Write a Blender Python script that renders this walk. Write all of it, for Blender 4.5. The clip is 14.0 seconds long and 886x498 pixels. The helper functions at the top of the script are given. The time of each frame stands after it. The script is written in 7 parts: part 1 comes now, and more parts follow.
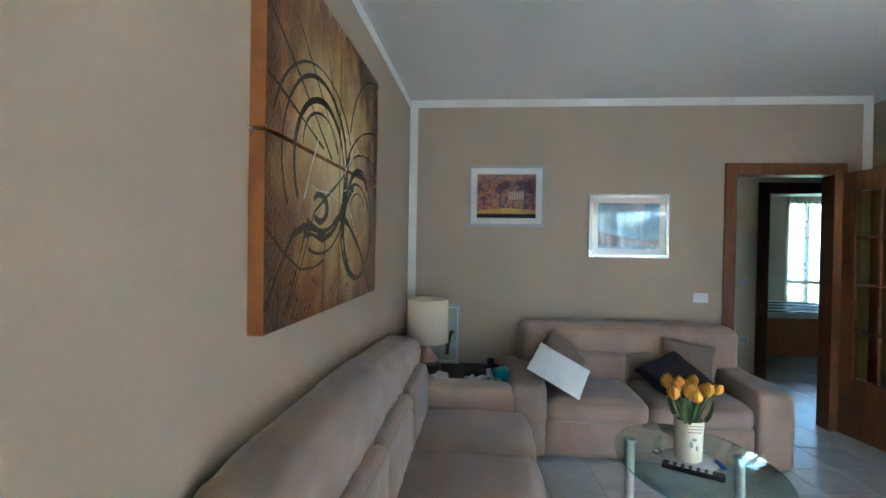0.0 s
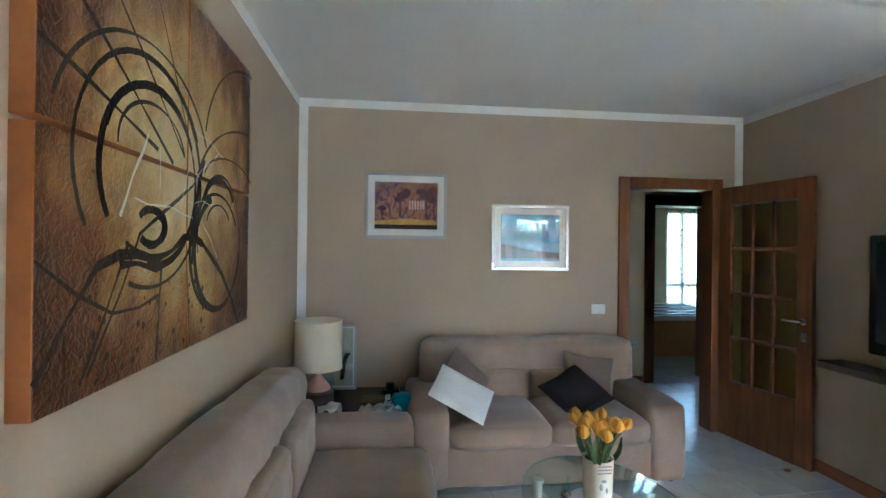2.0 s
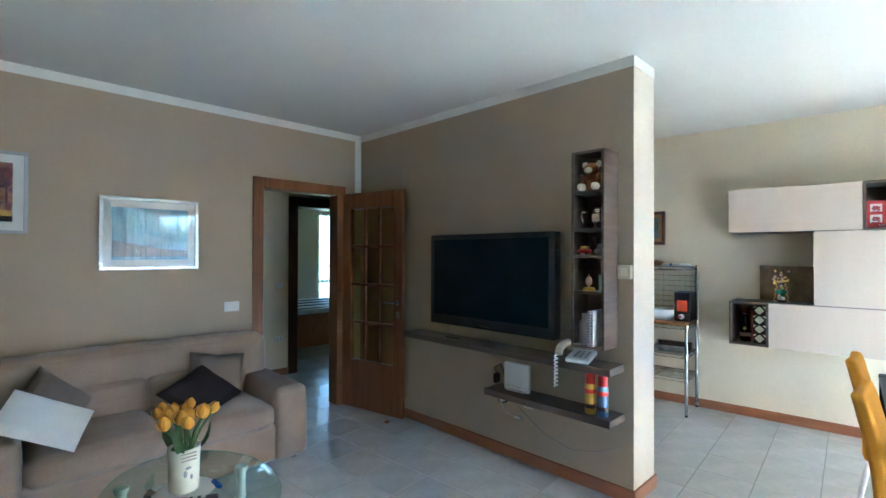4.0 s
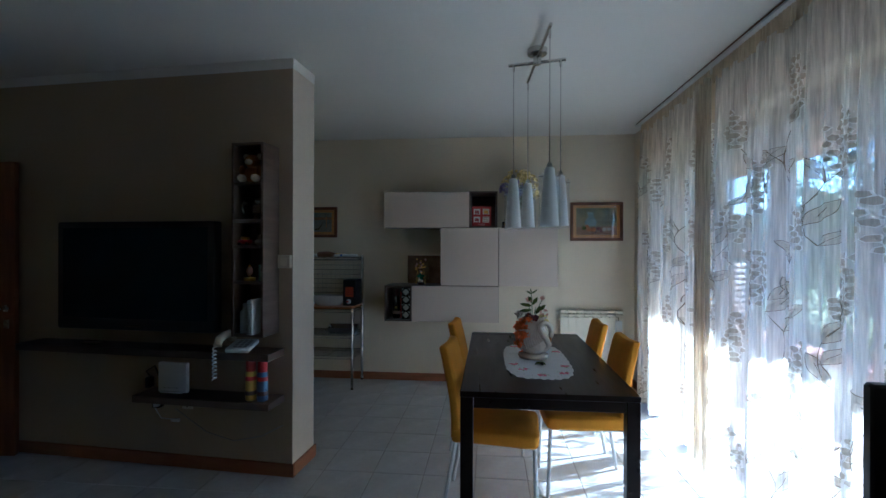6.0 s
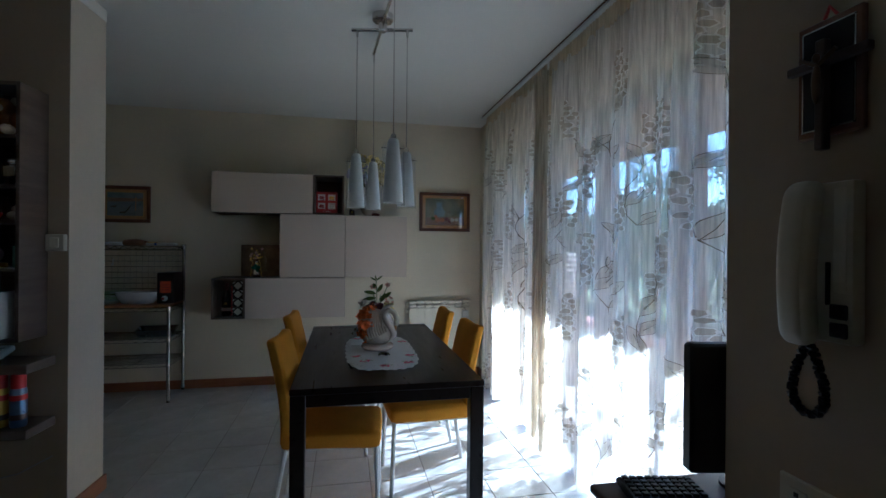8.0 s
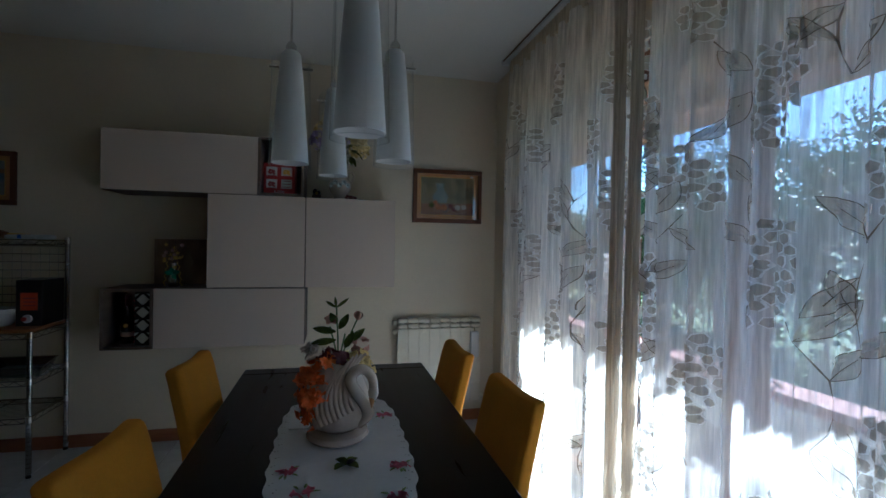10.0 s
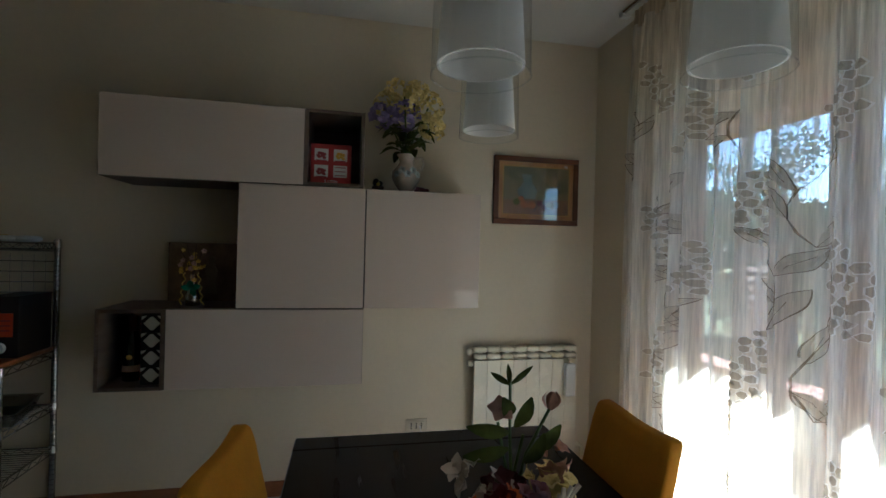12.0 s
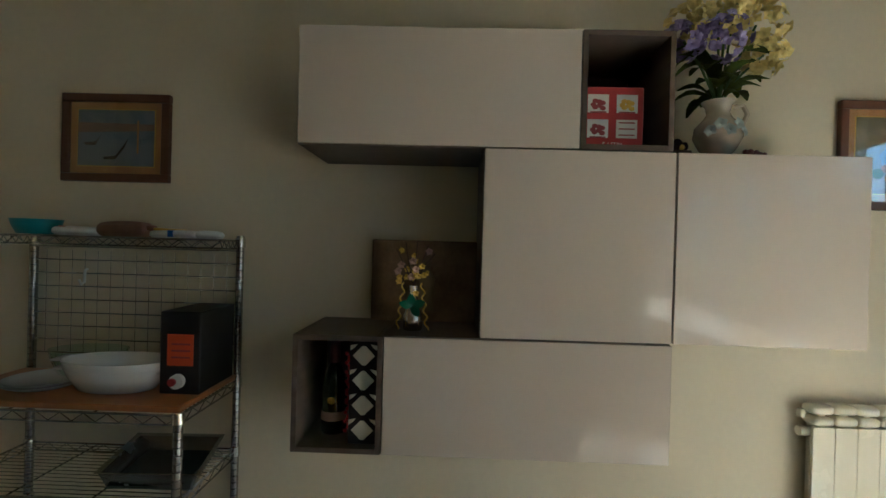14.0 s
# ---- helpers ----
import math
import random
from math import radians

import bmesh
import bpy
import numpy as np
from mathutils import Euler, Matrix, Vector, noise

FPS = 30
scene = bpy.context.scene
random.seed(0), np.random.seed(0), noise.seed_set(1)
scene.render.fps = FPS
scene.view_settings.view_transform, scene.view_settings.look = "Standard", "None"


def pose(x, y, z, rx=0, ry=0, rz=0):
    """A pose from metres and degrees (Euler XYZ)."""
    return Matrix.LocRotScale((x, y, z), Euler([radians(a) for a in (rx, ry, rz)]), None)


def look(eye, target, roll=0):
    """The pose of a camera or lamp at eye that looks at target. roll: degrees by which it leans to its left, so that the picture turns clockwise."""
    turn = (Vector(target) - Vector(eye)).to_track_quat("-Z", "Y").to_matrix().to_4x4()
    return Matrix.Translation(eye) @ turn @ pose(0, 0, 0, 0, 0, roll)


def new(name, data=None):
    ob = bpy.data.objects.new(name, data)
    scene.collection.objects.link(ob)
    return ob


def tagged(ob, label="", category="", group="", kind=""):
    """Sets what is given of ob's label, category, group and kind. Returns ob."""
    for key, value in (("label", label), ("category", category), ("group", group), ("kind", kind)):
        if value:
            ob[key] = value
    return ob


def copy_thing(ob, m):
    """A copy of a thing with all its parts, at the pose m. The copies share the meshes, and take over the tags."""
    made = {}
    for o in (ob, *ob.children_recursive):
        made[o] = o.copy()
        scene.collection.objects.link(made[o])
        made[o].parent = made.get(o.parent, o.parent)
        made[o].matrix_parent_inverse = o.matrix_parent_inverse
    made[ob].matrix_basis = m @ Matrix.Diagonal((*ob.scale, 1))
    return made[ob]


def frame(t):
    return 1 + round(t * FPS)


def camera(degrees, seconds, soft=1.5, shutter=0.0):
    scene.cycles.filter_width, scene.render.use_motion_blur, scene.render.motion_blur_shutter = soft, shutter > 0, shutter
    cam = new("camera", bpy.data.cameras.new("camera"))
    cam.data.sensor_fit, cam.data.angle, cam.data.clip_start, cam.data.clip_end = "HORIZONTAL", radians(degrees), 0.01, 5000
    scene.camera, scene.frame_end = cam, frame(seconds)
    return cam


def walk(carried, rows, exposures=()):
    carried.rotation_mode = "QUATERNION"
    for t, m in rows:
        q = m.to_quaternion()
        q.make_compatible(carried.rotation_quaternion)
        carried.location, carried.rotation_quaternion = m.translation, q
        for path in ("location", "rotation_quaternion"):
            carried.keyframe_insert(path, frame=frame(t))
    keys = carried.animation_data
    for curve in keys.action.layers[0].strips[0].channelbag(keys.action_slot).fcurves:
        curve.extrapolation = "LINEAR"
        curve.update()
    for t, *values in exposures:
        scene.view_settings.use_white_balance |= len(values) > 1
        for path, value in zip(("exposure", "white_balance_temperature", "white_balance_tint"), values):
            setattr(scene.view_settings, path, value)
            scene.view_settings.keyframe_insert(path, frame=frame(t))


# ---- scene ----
cam = camera(86.7, 14.0)
PATH = [
    (0, (0.033, 0.321, 1.455), (0.001, 2.321, 1.435), 1.0),
    (0.5, (-0.005, 0.528, 1.488), (-0.143, 2.522, 1.462), 1.2),
    (1, (0.007, 0.634, 1.521), (-0.097, 2.631, 1.504), 1.0),
    (1.5, (0.059, 0.64, 1.532), (0.174, 2.637, 1.523), 0.9),
    (2, (0.115, 0.612, 1.529), (0.478, 2.579, 1.532), 0.7),
    (2.5, (0.153, 0.55, 1.532), (0.773, 2.451, 1.54), 0.6),
    (3, (0.216, 0.488, 1.522), (1.121, 2.27, 1.536), 0.4),
    (3.5, (0.248, 0.407, 1.516), (1.469, 1.993, 1.531), 0.3),
    (4, (0.297, 0.32, 1.502), (1.807, 1.632, 1.519), 0.2),
    (4.2, (0.308, 0.284, 1.513), (1.912, 1.48, 1.521), 0.2),
    (6.5, (0.254, 0.014, 1.452), (2.253, -0.061, 1.46), 0.2),
    (7.2, (0.268, -0.001, 1.403), (2.236, -0.361, 1.418), 0.4),
    (9.5, (1.499, -0.176, 1.37), (3.449, -0.617, 1.357), 0.7),
    (10, (1.86, -0.222, 1.388), (3.806, -0.683, 1.371), 1.0),
    (10.5, (2.18, -0.255, 1.387), (4.121, -0.737, 1.376), 1.1),
    (11, (2.437, -0.272, 1.398), (4.373, -0.771, 1.385), 1.2),
    (11.5, (2.587, -0.171, 1.382), (4.54, -0.599, 1.377), 1.3),
    (12, (2.714, 0.038, 1.401), (4.673, -0.365, 1.398), 1.5),
    (12.5, (2.89, 0.168, 1.389), (4.854, -0.21, 1.392), 1.4),
    (13, (3.124, 0.301, 1.394), (5.104, 0.018, 1.387), 1.5),
    (13.3, (3.263, 0.398, 1.397), (5.255, 0.215, 1.381), 1.7),
    (13.5, (3.36, 0.477, 1.4), (5.355, 0.336, 1.381), 1.7),
    (14, (3.611, 0.634, 1.373), (5.61, 0.678, 1.366), 1.6),
]
EXPOSURES = [(0.0, 6.22, 4500, 2), (1.5, 6.22, 4540, 3), (3.0, 6.56, 4740, 4), (4.2, 6.12, 4350, 0), (6.3, 3.3, 4270, 4), (7.2, 3.24, 4340, 4), (9.5, 2.5, 4410, 4), (10.5, 2.64, 4520, 4), (11.0, 2.72, 4780, 4), (12.0, 3.0, 5020, 3), (12.5, 3.5, 5180, 3), (13.5, 4.25, 5300, -2), (14.0, 4.1, 5280, -3)]
walk(cam, [(t, look(eye, target, roll)) for t, eye, target, roll in PATH], EXPOSURES)

# ---- daylight ----
SUN_ELEV, SUN_AZ = 36.5, 155.0      # degrees; azimuth of the sun seen from the room, clockwise from +y
world = bpy.data.worlds.new("sky")
scene.world = world
world.use_nodes = True
wn = world.node_tree.nodes
sky = wn.new("ShaderNodeTexSky")
sky.sky_type = "NISHITA"
sky.sun_disc = False
sky.sun_elevation = radians(SUN_ELEV)
sky.sun_rotation = radians(SUN_AZ)
sky.dust_density, sky.ozone_density = 0.3, 3.0
wn["Background"].inputs[1].default_value = 0.052
world.node_tree.links.new(sky.outputs[0], wn["Background"].inputs[0])
sun = new("sun", bpy.data.lights.new("sun", "SUN"))
sun.data.energy, sun.data.angle, sun.data.color = 5.0, radians(0.6), (1.0, 0.93, 0.82)
sd = Vector((math.sin(radians(SUN_AZ)) * math.cos(radians(SUN_ELEV)), math.cos(radians(SUN_AZ)) * math.cos(radians(SUN_ELEV)), math.sin(radians(SUN_ELEV))))
sun.matrix_world = look(sd * 40, (0, 0, 0))


# ---- materials ----
def mat(name, color, rough=0.6, metal=0.0, var=0.08, scale=6.0, fine=60.0, bump=0.0, bump_scale=120.0, coat=0.0, color2=None, stretch=None, spec=0.5, sheen=0.0):
    """A surface with colour variation at two scales, uneven gloss and fine relief."""
    m = bpy.data.materials.new(name)
    m.use_nodes = True
    n, l = m.node_tree.nodes, m.node_tree.links
    b = n["Principled BSDF"]
    tc = n.new("ShaderNodeTexCoord")
    mp = n.new("ShaderNodeMapping")
    l.new(tc.outputs["Object"], mp.inputs[0])
    if stretch:
        mp.inputs["Scale"].default_value = stretch
    big, small = n.new("ShaderNodeTexNoise"), n.new("ShaderNodeTexNoise")
    big.inputs["Scale"].default_value, small.inputs["Scale"].default_value = scale, fine
    big.inputs["Detail"].default_value, small.inputs["Detail"].default_value = 4, 3
    for x in (big, small):
        l.new(mp.outputs[0], x.inputs["Vector"])
    add = n.new("ShaderNodeMath")
    add.operation = "MULTIPLY_ADD"
    add.inputs[1].default_value = 0.35
    l.new(small.outputs[0], add.inputs[0])
    l.new(big.outputs[0], add.inputs[2])
    ramp = n.new("ShaderNodeValToRGB")
    c = Vector(color)
    lo = c * (1 - var) if color2 is None else Vector(color2)
    hi = c * (1 + var) if color2 is None else c
    ramp.color_ramp.elements[0].color, ramp.color_ramp.elements[1].color = (*[min(1, v) for v in lo], 1), (*[min(1, v) for v in hi], 1)
    ramp.color_ramp.elements[0].position, ramp.color_ramp.elements[1].position = 0.45, 0.9
    l.new(add.outputs[0], ramp.inputs[0])
    l.new(ramp.outputs[0], b.inputs["Base Color"])
    rr = n.new("ShaderNodeMapRange")
    rr.inputs["To Min"].default_value, rr.inputs["To Max"].default_value = max(0.02, rough - 0.08), min(1, rough + 0.08)
    l.new(big.outputs[0], rr.inputs[0])
    l.new(rr.outputs[0], b.inputs["Roughness"])
    b.inputs["Metallic"].default_value = metal
    b.inputs["Coat Weight"].default_value = coat
    b.inputs["Coat Roughness"].default_value = 0.08
    b.inputs["Specular IOR Level"].default_value = spec
    b.inputs["Sheen Weight"].default_value = sheen
    if bump:
        bn, bt = n.new("ShaderNodeBump"), n.new("ShaderNodeTexNoise")
        bt.inputs["Scale"].default_value, bt.inputs["Detail"].default_value = bump_scale, 4
        l.new(mp.outputs[0], bt.inputs["Vector"])
        bn.inputs["Strength"].default_value, bn.inputs["Distance"].default_value = bump, 0.01
        l.new(bt.outputs[0], bn.inputs["Height"])
        l.new(bn.outputs[0], b.inputs["Normal"])
    return m


def glass(name, tint=(1, 1, 1), rough=0.0, gloss=0.08):
    """Thin clear glass: mostly see-through, with a Fresnel gloss."""
    m = bpy.data.materials.new(name)
    m.use_nodes = True
    n, l = m.node_tree.nodes, m.node_tree.links
    n.remove(n["Principled BSDF"])
    tr, gl, mx, lw = n.new("ShaderNodeBsdfTransparent"), n.new("ShaderNodeBsdfGlossy"), n.new("ShaderNodeMixShader"), n.new("ShaderNodeLayerWeight")
    pw, fr = n.new("ShaderNodeMath"), n.new("ShaderNodeMath")
    lw.inputs[0].default_value = 0.5
    pw.operation, fr.operation = "POWER", "MULTIPLY_ADD"
    pw.inputs[1].default_value, fr.inputs[1].default_value, fr.inputs[2].default_value = 5.0, 0.9, gloss / 2
    l.new(lw.outputs["Facing"], pw.inputs[0])
    l.new(pw.outputs[0], fr.inputs[0])
    tr.inputs[0].default_value = (*tint, 1)
    gl.inputs["Roughness"].default_value = rough
    l.new(fr.outputs[0], mx.inputs[0])
    l.new(tr.outputs[0], mx.inputs[1])
    l.new(gl.outputs[0], mx.inputs[2])
    l.new(mx.outputs[0], n["Material Output"].inputs[0])
    return m


def sheer(name, color, see, glow=0.6):
    """Thin cloth: partly see-through, partly lit through from behind."""
    m = bpy.data.materials.new(name)
    m.use_nodes = True
    n, l = m.node_tree.nodes, m.node_tree.links
    n.remove(n["Principled BSDF"])
    tr, df, tl = n.new("ShaderNodeBsdfTransparent"), n.new("ShaderNodeBsdfDiffuse"), n.new("ShaderNodeBsdfTranslucent")
    tc, wv = n.new("ShaderNodeTexCoord"), n.new("ShaderNodeTexNoise")
    wv.inputs["Scale"].default_value = 9
    mp = n.new("ShaderNodeMapping")
    mp.inputs["Scale"].default_value = (6, 6, 0.35)
    wv.inputs["Detail"].default_value, wv.inputs["Roughness"].default_value = 5, 0.65
    l.new(tc.outputs["Object"], mp.inputs[0])
    l.new(mp.outputs[0], wv.inputs["Vector"])
    rg = n.new("ShaderNodeMapRange")
    rg.inputs["To Min"].default_value, rg.inputs["To Max"].default_value = max(0, see - 0.2), min(1, see + 0.2)
    rg.inputs["From Min"].default_value, rg.inputs["From Max"].default_value = 0.34, 0.66
    l.new(wv.outputs[0], rg.inputs[0])
    df.inputs[0].default_value = tl.inputs[0].default_value = (*color, 1)
    a, b = n.new("ShaderNodeMixShader"), n.new("ShaderNodeMixShader")
    a.inputs[0].default_value = glow
    l.new(df.outputs[0], a.inputs[1])
    l.new(tl.outputs[0], a.inputs[2])
    l.new(rg.outputs[0], b.inputs[0])
    l.new(a.outputs[0], b.inputs[1])
    l.new(tr.outputs[0], b.inputs[2])
    l.new(b.outputs[0], n["Material Output"].inputs[0])
    return m


def random_tint(m, amount):
    """Varies a material's colour from piece to piece."""
    n, l = m.node_tree.nodes, m.node_tree.links
    b = n["Principled BSDF"]
    src = b.inputs["Base Color"].links[0].from_socket
    oi, hs, mr = n.new("ShaderNodeObjectInfo"), n.new("ShaderNodeHueSaturation"), n.new("ShaderNodeMapRange")
    mr.inputs["To Min"].default_value, mr.inputs["To Max"].default_value = 1 - amount, 1 + amount
    l.new(oi.outputs["Random"], mr.inputs[0])
    l.new(mr.outputs[0], hs.inputs["Value"])
    l.new(src, hs.inputs["Color"])
    l.new(hs.outputs[0], b.inputs["Base Color"])
    return m


M_WALL = mat("beige wall paint", (0.415, 0.324, 0.226), 0.85, var=0.05, scale=1.6, fine=40, bump=0.035, bump_scale=160)
M_CREAM = mat("cream wall paint", (0.71, 0.625, 0.47), 0.85, var=0.05, scale=1.6, fine=40, bump=0.035, bump_scale=160)
M_STUB = mat("pale cream partition end", (0.60, 0.52, 0.41), 0.8, var=0.05, scale=2, fine=40, bump=0.035, bump_scale=160)
M_BAND = mat("white border paint", (0.74, 0.72, 0.66), 0.8, var=0.03, bump=0.08)
M_CEIL = mat("white ceiling paint", (0.66, 0.63, 0.565), 0.9, var=0.03, scale=1.2, bump=0.08, bump_scale=90)
M_TILE = random_tint(mat("pale grey glazed tile", (0.60, 0.605, 0.60), 0.20, var=0.10, scale=5, fine=30, bump=0.02, bump_scale=40), 0.02)
M_GROUT = mat("grey grout", (0.33, 0.32, 0.30), 0.9, var=0.15, bump=0.2)
M_SKIRT = mat("reddish brown stained wood", (0.27, 0.105, 0.045), 0.35, var=0.2, scale=3, fine=30, stretch=(1, 1, 8), bump=0.04)
M_DOOR = mat("brown varnished wood", (0.23, 0.092, 0.032), 0.32, color2=(0.15, 0.055, 0.02), scale=3, fine=22, stretch=(9, 9, 0.8), bump=0.05, bump_scale=60, spec=0.35)
M_DARKDOOR = mat("dark brown varnished wood", (0.20, 0.095, 0.045), 0.35, color2=(0.13, 0.058, 0.028), scale=3, fine=22, stretch=(9, 9, 0.8), bump=0.05)
M_SOFA = mat("beige microfibre cloth", (0.305, 0.218, 0.155), 0.9, var=0.13, scale=5, fine=90, bump=0.35, bump_scale=9, sheen=0.3)
M_BROWN = mat("taupe brown cushion cloth", (0.17, 0.125, 0.098), 0.95, var=0.12, bump=0.3, bump_scale=220, sheen=0.2)
M_DARK = mat("dark plum cushion cloth", (0.014, 0.010, 0.013), 0.95, var=0.2, bump=0.3, bump_scale=220)
M_WHITE = mat("white cotton cloth", (0.72, 0.72, 0.70), 0.9, var=0.06, bump=0.2, bump_scale=60)
M_OAK = mat("grey brown oak laminate", (0.155, 0.112, 0.085), 0.5, color2=(0.085, 0.058, 0.042), scale=2.5, fine=30, stretch=(1, 1, 10), bump=0.06, bump_scale=70)
M_OAKD = mat("darker oak brown", (0.10, 0.062, 0.045), 0.55, color2=(0.06, 0.036, 0.026), scale=2.5, fine=30, stretch=(10, 1, 10), bump=0.06)
M_GLOSS = mat("pale taupe gloss lacquer", (0.62, 0.525, 0.435), 0.09, var=0.02, scale=2, coat=0.5)
M_BLACK = mat("black plastic", (0.010, 0.010, 0.011), 0.35, var=0.2, spec=0.3)
M_SCREEN = mat("black television glass", (0.005, 0.013, 0.019), 0.06, var=0.1, spec=0.25)
M_CHROME = mat("brushed steel", (0.62, 0.61, 0.59), 0.22, metal=1.0, var=0.05)
M_STEEL = mat("satin steel", (0.60, 0.60, 0.58), 0.5, metal=0.8, var=0.05)
M_WIRE = mat("chromed wire", (0.33, 0.33, 0.33), 0.25, metal=1.0, var=0.1)
M_TABLE = mat("dark wenge table top", (0.012, 0.007, 0.005), 0.30, color2=(0.006, 0.0035, 0.003), scale=3, fine=26, stretch=(0.8, 9, 9), bump=0.05, bump_scale=60, spec=0.16)
M_YELLOW = mat("mustard yellow chair cloth", (0.57, 0.245, 0.005), 0.85, var=0.10, scale=8, fine=120, bump=0.25, bump_scale=14, spec=0.3)
M_LEG = mat("white lacquered steel", (0.66, 0.66, 0.65), 0.35, var=0.04)
M_IVORY = mat("ivory enamel", (0.76, 0.70, 0.55), 0.26, var=0.04)
M_PLASTIC = mat("white plastic", (0.70, 0.70, 0.68), 0.4, var=0.03)
M_BEIGEPLASTIC = mat("yellowed ivory plastic", (0.62, 0.56, 0.43), 0.4, var=0.05)
M_SHADE = mat("cream lampshade cloth", (0.74, 0.64, 0.48), 0.85, var=0.05, bump=0.2, bump_scale=200)
M_CERAMIC = mat("cream glazed ceramic", (0.66, 0.56, 0.45), 0.18, var=0.10, scale=12, coat=0.5)
M_TERRA = mat("pink terracotta ceramic", (0.50, 0.30, 0.23), 0.45, var=0.1)
M_LEAF = mat("dark green artificial leaf", (0.07, 0.092, 0.014), 0.75, var=0.35, scale=30, spec=0.2)
M_STEM = mat("green stem", (0.10, 0.16, 0.05), 0.6, var=0.3)
M_TULIP = mat("golden yellow tulip petals", (0.85, 0.47, 0.03), 0.55, color2=(0.80, 0.34, 0.015), scale=25)
M_ORANGE = mat("orange artificial petals", (0.75, 0.16, 0.02), 0.6, var=0.3, scale=30)
M_YPETAL = mat("pale yellow petals", (0.80, 0.64, 0.24), 0.6, var=0.2, scale=40)
M_LILAC = mat("lilac petals", (0.32, 0.25, 0.46), 0.6, var=0.25, scale=40)
M_PINK = mat("dusty peach petals", (0.52, 0.28, 0.20), 0.6, var=0.25, scale=40)
M_WINE = mat("wine red petals", (0.13, 0.03, 0.035), 0.6, var=0.3, scale=40)
M_RED = mat("red printed card", (0.42, 0.035, 0.04), 0.45, var=0.08)
M_SPRAYRED = mat("red plastic cap", (0.60, 0.03, 0.03), 0.35, var=0.06)
M_GOLD = mat("yellow gold tin", (0.70, 0.45, 0.08), 0.3, metal=0.5, var=0.1)
M_SILVERB = mat("silver blue tin", (0.14, 0.22, 0.38), 0.3, metal=0.4, var=0.2, scale=20)
M_BLUE = mat("blue plastic", (0.02, 0.12, 0.50), 0.4)
M_TEAL = mat("turquoise plastic", (0.02, 0.26, 0.30), 0.35, var=0.06)
M_BOARD = mat("orange brown board", (0.42, 0.17, 0.05), 0.45, color2=(0.32, 0.12, 0.035), stretch=(8, 1, 1))
M_GLASS = glass("clear glass")
M_PICGLASS = glass("picture glass", gloss=0.14)
M_SHINYGLASS = glass("shiny picture glass", gloss=0.19)
M_GLASSG = glass("greenish table glass", (0.86, 0.95, 0.92), gloss=0.03)
M_EDGE = mat("green glass edge", (0.10, 0.30, 0.25), 0.1, var=0.1)
M_FROST = glass("amber door glass", (0.86, 0.78, 0.60), 0.15, 0.04)
M_OPAL = sheer("white opal glass", (0.88, 0.87, 0.84), -0.2, 0.42)
# left curtain's warmer tint: sun glow among the folds put into the colour
M_GLOWCURTAIN = sheer("sheer cream curtain cloth", (0.90, 0.85, 0.75), 0.27, 0.74)
M_VEIL = sheer("thin sheer cream curtain cloth", (0.90, 0.87, 0.81), 0.33, 0.74)
M_EMBR = sheer("dense grey cream embroidery", (0.60, 0.545, 0.455), 0.20, 0.45)
M_NET = sheer("white thread network", (0.92, 0.91, 0.88), 0.06, 0.74)
M_LEAFCLOTH = sheer("sheer cream leaf appliqué", (0.71, 0.66, 0.57), 0.22, 0.50)
M_HEAD = sheer("gathered cream curtain heading", (0.70, 0.60, 0.44), 0.12, 0.45)
M_ALU = mat("silver picture frame", (0.40, 0.40, 0.40), 0.40, metal=0.7, var=0.05)
M_MOUNT = mat("pale grey picture mount", (0.70, 0.69, 0.65), 0.9, var=0.02)
M_FRAMEW = mat("reddish picture frame wood", (0.13, 0.05, 0.024), 0.4, var=0.2, scale=8)
M_SLIP = mat("light wood slip", (0.50, 0.25, 0.085), 0.5, var=0.15, scale=8)
M_CANVAS = mat("orange brown canvas edge", (0.35, 0.13, 0.03), 0.6, var=0.15, scale=10)
M_PAINTB = mat("black brushed paint", (0.018, 0.012, 0.010), 0.45, var=0.3, scale=20, bump=0.4, bump_scale=60)
M_PAINTW = mat("white splashed paint", (0.70, 0.66, 0.58), 0.5, var=0.1)


# ---- building helpers ----
# The living room stands a few degrees askew of the dining room: things that belong to it are laid into its own axes.
STRAIGHT = Matrix.Identity(4)
ASKEW = pose(3.182, 1.438, 0, 0, 0, -4.284) @ pose(-3.2, -1.3, 0)
ROOM = [STRAIGHT]
def box(bm, x0, x1, y0, y1, z0, z1, bevel=0.0, seg=1):
    v = [bm.verts.new((x, y, z)) for x in (x0, x1) for y in (y0, y1) for z in (z0, z1)]
    f = [bm.faces.new([v[i] for i in q]) for q in ((0, 1, 3, 2), (4, 6, 7, 5), (0, 4, 5, 1), (2, 3, 7, 6), (0, 2, 6, 4), (1, 5, 7, 3))]
    if bevel:
        bmesh.ops.bevel(bm, geom=list({e for q in f for e in q.edges}), offset=bevel, segments=seg, affect="EDGES", profile=0.5)
    return bm


def boxes(*b, bevel=0.0, seg=1):
    bm = bmesh.new()
    for q in b:
        box(bm, *q, bevel=bevel, seg=seg)
    return bm


